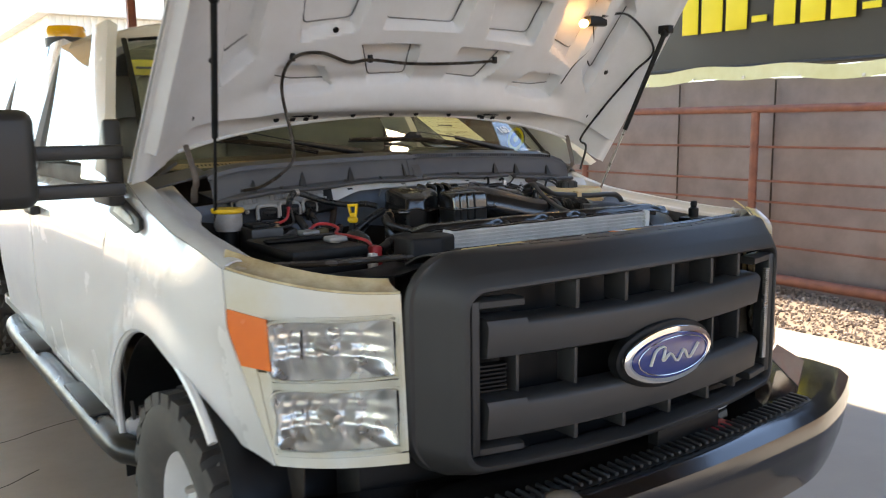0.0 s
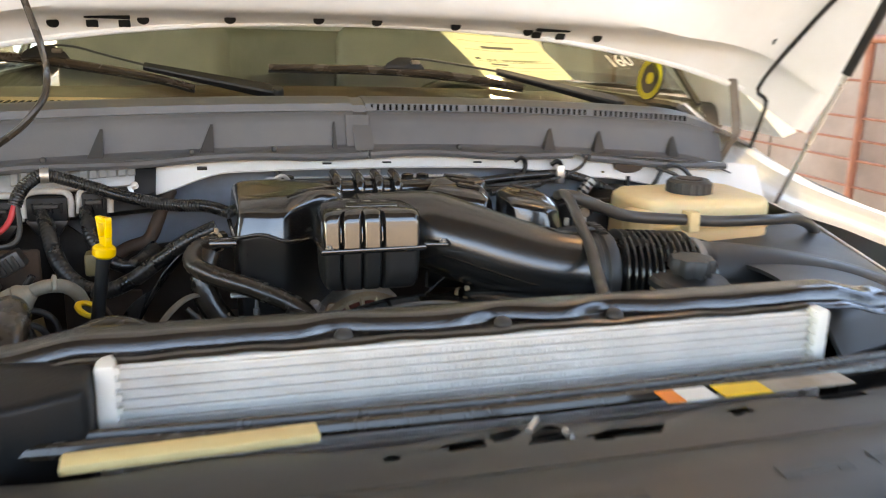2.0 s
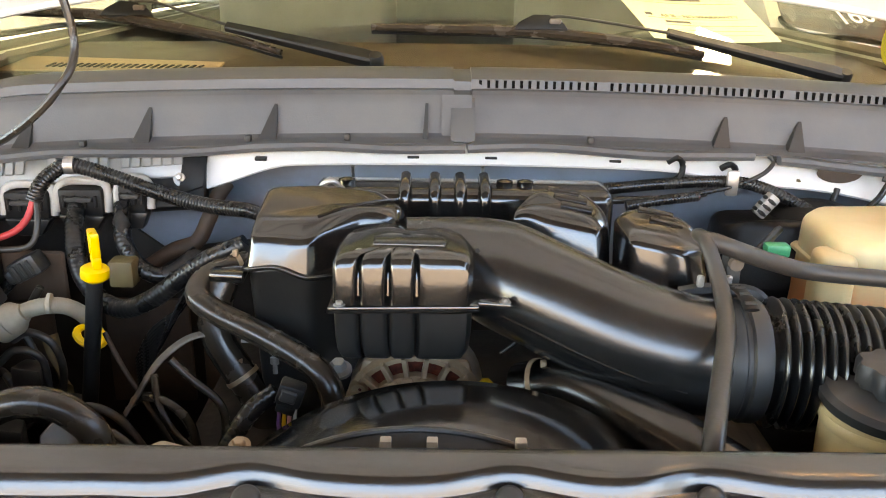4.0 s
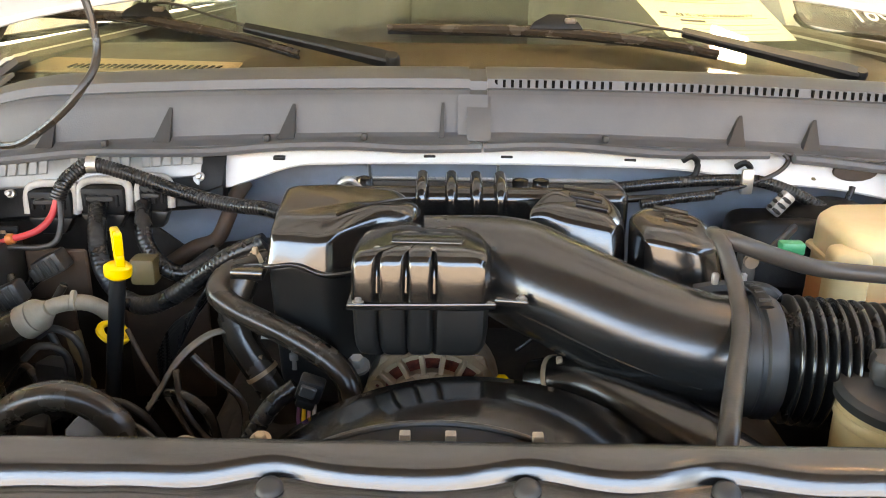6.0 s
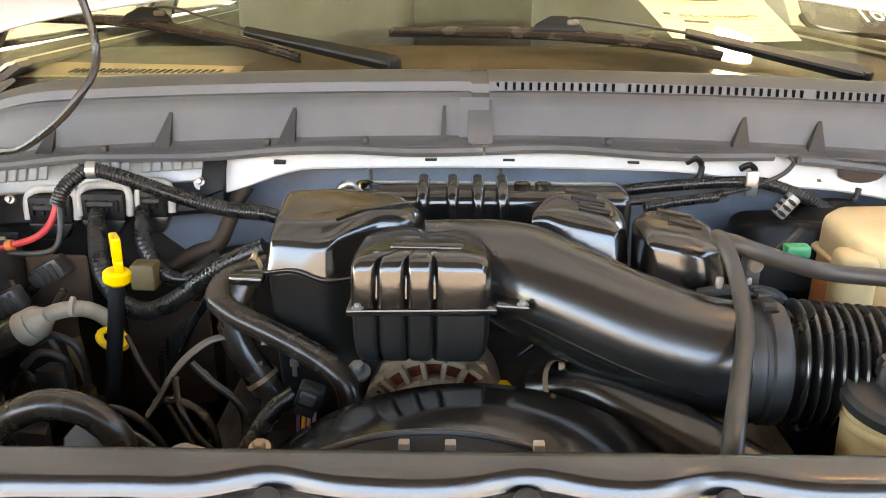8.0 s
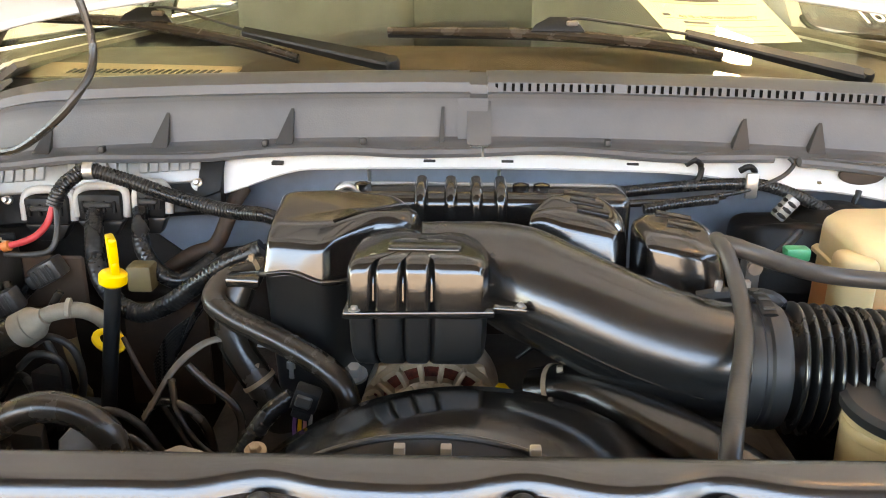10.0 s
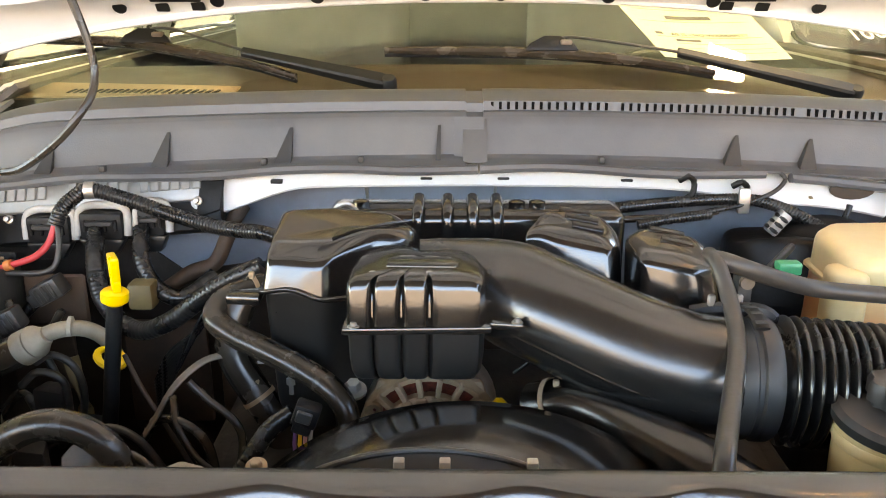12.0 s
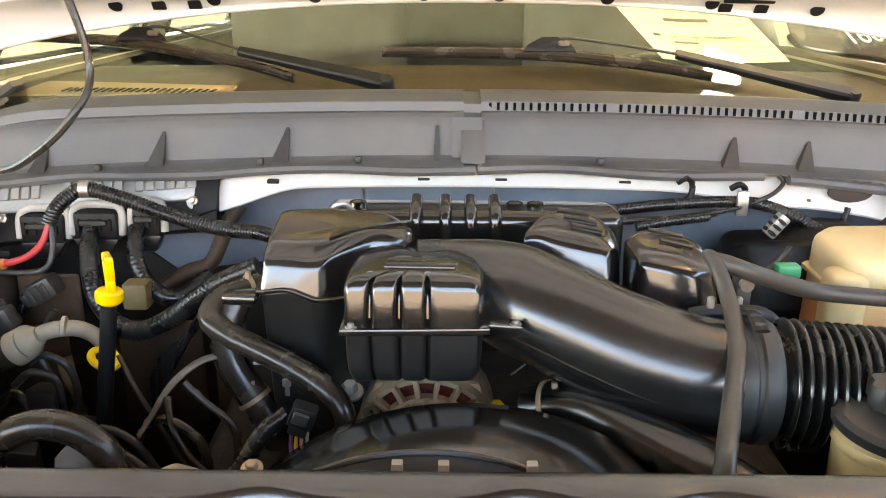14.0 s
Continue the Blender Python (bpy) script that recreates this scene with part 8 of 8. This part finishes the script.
solo("bolt_head", bolt((-0.150, 0.745, 1.125), 0.008, (0, -0.3, 1), 0.012), M_ECU, (-0.15, 0.745, 1.12), "zinc hexagon bolt on the engine", "bolt")

def pipe_fitting():
    f = thing("pipe_fitting", (-0.224, 0.79, 1.09), "small bright metal fitting below the heater hose", "fitting")
    part("bracket", prism([(-0.258, 0.784), (-0.2186, 0.784), (-0.2186, 0.796), (-0.258, 0.796)], 1.1365, 1.1405, 0.001), M_PALE, f)
    part("stem", lathe([(0.0, -0.016), (0.0035, -0.016), (0.0035, -0.004), (0.0055, -0.004), (0.0055, 0.004), (0.004, 0.005), (0.004, 0.022), (0.0, 0.022)], (-0.2238, 0.79, 1.1145), (0, 0, 1), 14), M_ECU, f)


pipe_fitting()

# clutter in the passenger well
solo("crumpled_sheet", sheet(lambda u, v: Vector((-0.43 + 0.06 * u, 0.66 + 0.02 * math.sin(5 * u) + 0.02 * v, 1.03 + 0.055 * v + 0.01 * math.sin(7 * u))), 10, 10, 0.003), M_ECU, (-0.40, 0.67, 1.03), "dull grey metal shield in the well", "shield")
solo("pulley_bracket", prism([(-0.36, 0.68), (-0.30, 0.66), (-0.24, 0.70), (-0.26, 0.76), (-0.34, 0.75)], 0.95, 1.02, 0.01), M_PAD, (-0.30, 0.70, 0.95), "black bracket beside the engine", "bracket")
solo("steel_bracket", prism([(-0.345, 0.655), (-0.315, 0.645), (-0.285, 0.672), (-0.315, 0.684)], 1.06, 1.082, 0.004), M_WOODISH, (-0.315, 0.665, 1.06), "small bright bracket in the well", "bracket")

def multi_plug():
    f = thing("multi_plug", (-0.556, 0.95, 1.13), "dusty grey multi-pin plug on a bracket", "connector")
    m = Matrix.Translation((-0.556, 0.95, 1.156)) @ Matrix.Rotation(radians(-28), 4, 'Y')
    part("shell", box((-0.018, -0.014, -0.012), (0.020, 0.014, 0.014), 0.003, 2, None, m), M_RUBBER_G, f)
    part("collar", box((-0.028, -0.011, -0.010), (-0.017, 0.011, 0.008), 0.003, 2, None, m), M_RUBBER_G, f)
    for k in range(3):
        part("ridge", box((-0.012 + 0.010 * k, -0.0165, -0.009), (-0.007 + 0.010 * k, -0.013, 0.011), 0.001, 1, None, m), M_RUBBER_G, f)
    part("pigtail", tube([m @ Vector((-0.026, 0, -0.004)), (-0.60, 0.945, 1.120), (-0.63, 0.95, 1.128), (-0.66, 0.95, 1.16)], 0.0075, 0.008, 10), M_LOOM, f)
    part("bracket", box((-0.60, 0.97, 1.10), (-0.52, 0.976, 1.17), 0.003, 1), M_RUST, f)
    return f


multi_plug()
for _k in range(11):
    _d = 0.0045 * _k
    hose("bundle_wire", [(-0.300 - _d * 0.3, 0.905 - _d * 0.5, 1.185), (-0.325 - _d * 0.5, 0.90 - _d * 0.4, 1.160 - _d * 0.3), (-0.355 - _d * 0.5, 0.895, 1.128 - _d * 0.9), (-0.395 - _d * 0.2, 0.90, 1.095 - _d * 1.2), (-0.42, 0.91, 1.05 - _d)], 0.0021, M_LOOM, "thin black wire in a loose bundle", "cable")
solo("brown_strap", tube([(-0.520, 0.905, 1.085), (-0.514, 0.90, 1.06), (-0.508, 0.90, 1.02), (-0.508, 0.90, 0.94)], 0.010, 0.01, 8, flat=0.4), M_OLIVE, (-0.51, 0.90, 0.94), "flat brown strap hanging in the well", "strap")
for _x, _y, _z in ((-0.619, 0.945, 1.170), (-0.621, 0.945, 1.146)):
    solo("pale_nut", bolt((_x, _y, _z), 0.006, (0.2, -1, 0.2), 0.010), M_PALE, (_x, _y, _z), "pale zinc nut on the terminal block", "nut")
for _p in (((-0.54, 0.86, 1.10), (-0.515, 0.85, 1.115), (-0.49, 0.85, 1.10), (-0.485, 0.855, 1.06), (-0.50, 0.86, 1.0)), ((-0.55, 0.84, 1.08), (-0.525, 0.835, 1.10), (-0.50, 0.84, 1.085), (-0.50, 0.845, 1.03)), ((-0.56, 0.88, 1.12), (-0.53, 0.875, 1.09), (-0.52, 0.87, 1.04), (-0.53, 0.87, 0.98)), ((-0.47, 0.80, 1.02), (-0.43, 0.78, 1.06), (-0.39, 0.77, 1.05), (-0.36, 0.77, 1.0))):
    hose("well_wire", list(_p), 0.0045, M_TAPE, "dusty wire tangled in the well", "cable")
for _x, _y, _z, _w in ((-0.52, 0.84, 1.075, 0.02), (-0.485, 0.86, 1.02, 0.026), (-0.54, 0.80, 1.02, 0.03), (-0.36, 0.70, 1.01, 0.03)):
    solo("small_bracket", prism([(_x - _w, _y), (_x + _w, _y - 0.01), (_x + _w * 0.7, _y + 0.02), (_x - _w * 0.6, _y + 0.025)], _z - 0.07, _z, 0.004), M_TAPE, (_x, _y, _z - 0.07), "dark dusty bracket in the well", "bracket")


def air_duct_cover():
    f = thing("air_duct_cover", (0.60, 0.62, 1.02), "matt black air duct cover beside the radiator", "duct cover")

    def lid(u, v):
        near = Vector((0.395 + 0.335 * u, 0.385 + 0.10 * u + 0.115 * u ** 3, 1.152 - 0.016 * u))
        far = Vector((0.470 + 0.272 * u, 0.850 + 0.052 * u, 1.172 + 0.026 * u))
        p = near.lerp(far, v)
        p.z += 0.040 * math.sin(math.pi * min(1, 0.16 + 1.1 * v)) * (1 - u) ** 0.8 + 0.007 * math.sin(math.pi * u) * (1 - v)
        p.z -= 0.020 * smooth(0.10, 0.0, v)
        return p
    part("lid", sheet(lid, 30, 30, 0.005), M_MATT, f)
    part("lid_edge", tube([lid(1.0, k / 10) + Vector((0.003, 0, 0.001)) for k in range(11)], 0.0042, 0.01, 8, flat=0.7), M_ECU, f, "pale grey lid edge")
    part("side_wall", sheet(lambda u, v: lid(1.0, u) + Vector((0.004, 0, -0.006 - 0.09 * v)), 12, 4, 0.005), M_MATT_DEEP, f)
    part("front_wall", sheet(lambda u, v: lid(u, 0.0) + Vector((0, 0.004, -0.004 - 0.08 * v)), 14, 4, 0.005), M_MATT_DEEP, f)
    return f



air_duct_cover()

for _p, _r in (
    (((-0.40, 0.80, 1.03), (-0.37, 0.77, 1.075), (-0.335, 0.745, 1.09), (-0.305, 0.735, 1.07), (-0.295, 0.73, 1.02)), 0.0052),
    (((-0.345, 0.76, 1.11), (-0.335, 0.74, 1.085), (-0.315, 0.73, 1.055), (-0.285, 0.72, 1.035)), 0.0042),
    (((-0.40, 0.70, 1.06), (-0.375, 0.69, 1.085), (-0.35, 0.685, 1.075), (-0.325, 0.68, 1.04)), 0.0048),
    (((-0.60, 0.87, 1.02), (-0.565, 0.86, 1.06), (-0.545, 0.85, 1.05), (-0.53, 0.845, 1.0)), 0.0055),
):
    hose("well_wire", list(_p), _r, M_RUBBER, "black wire tangled in the well", "cable")
for _x, _y, _z in ((-0.238, 0.81, 1.2225), (-0.118, 0.800, 1.2225), (0.012, 0.690, 1.2265), (-0.140, 0.680, 1.2262)):
    solo("cover_screw", bolt((_x, _y, _z), 0.0032, (0, 0, 1), 0.004), M_ECU, (_x, _y, _z), "small grey screw on the intake flange", "screw")
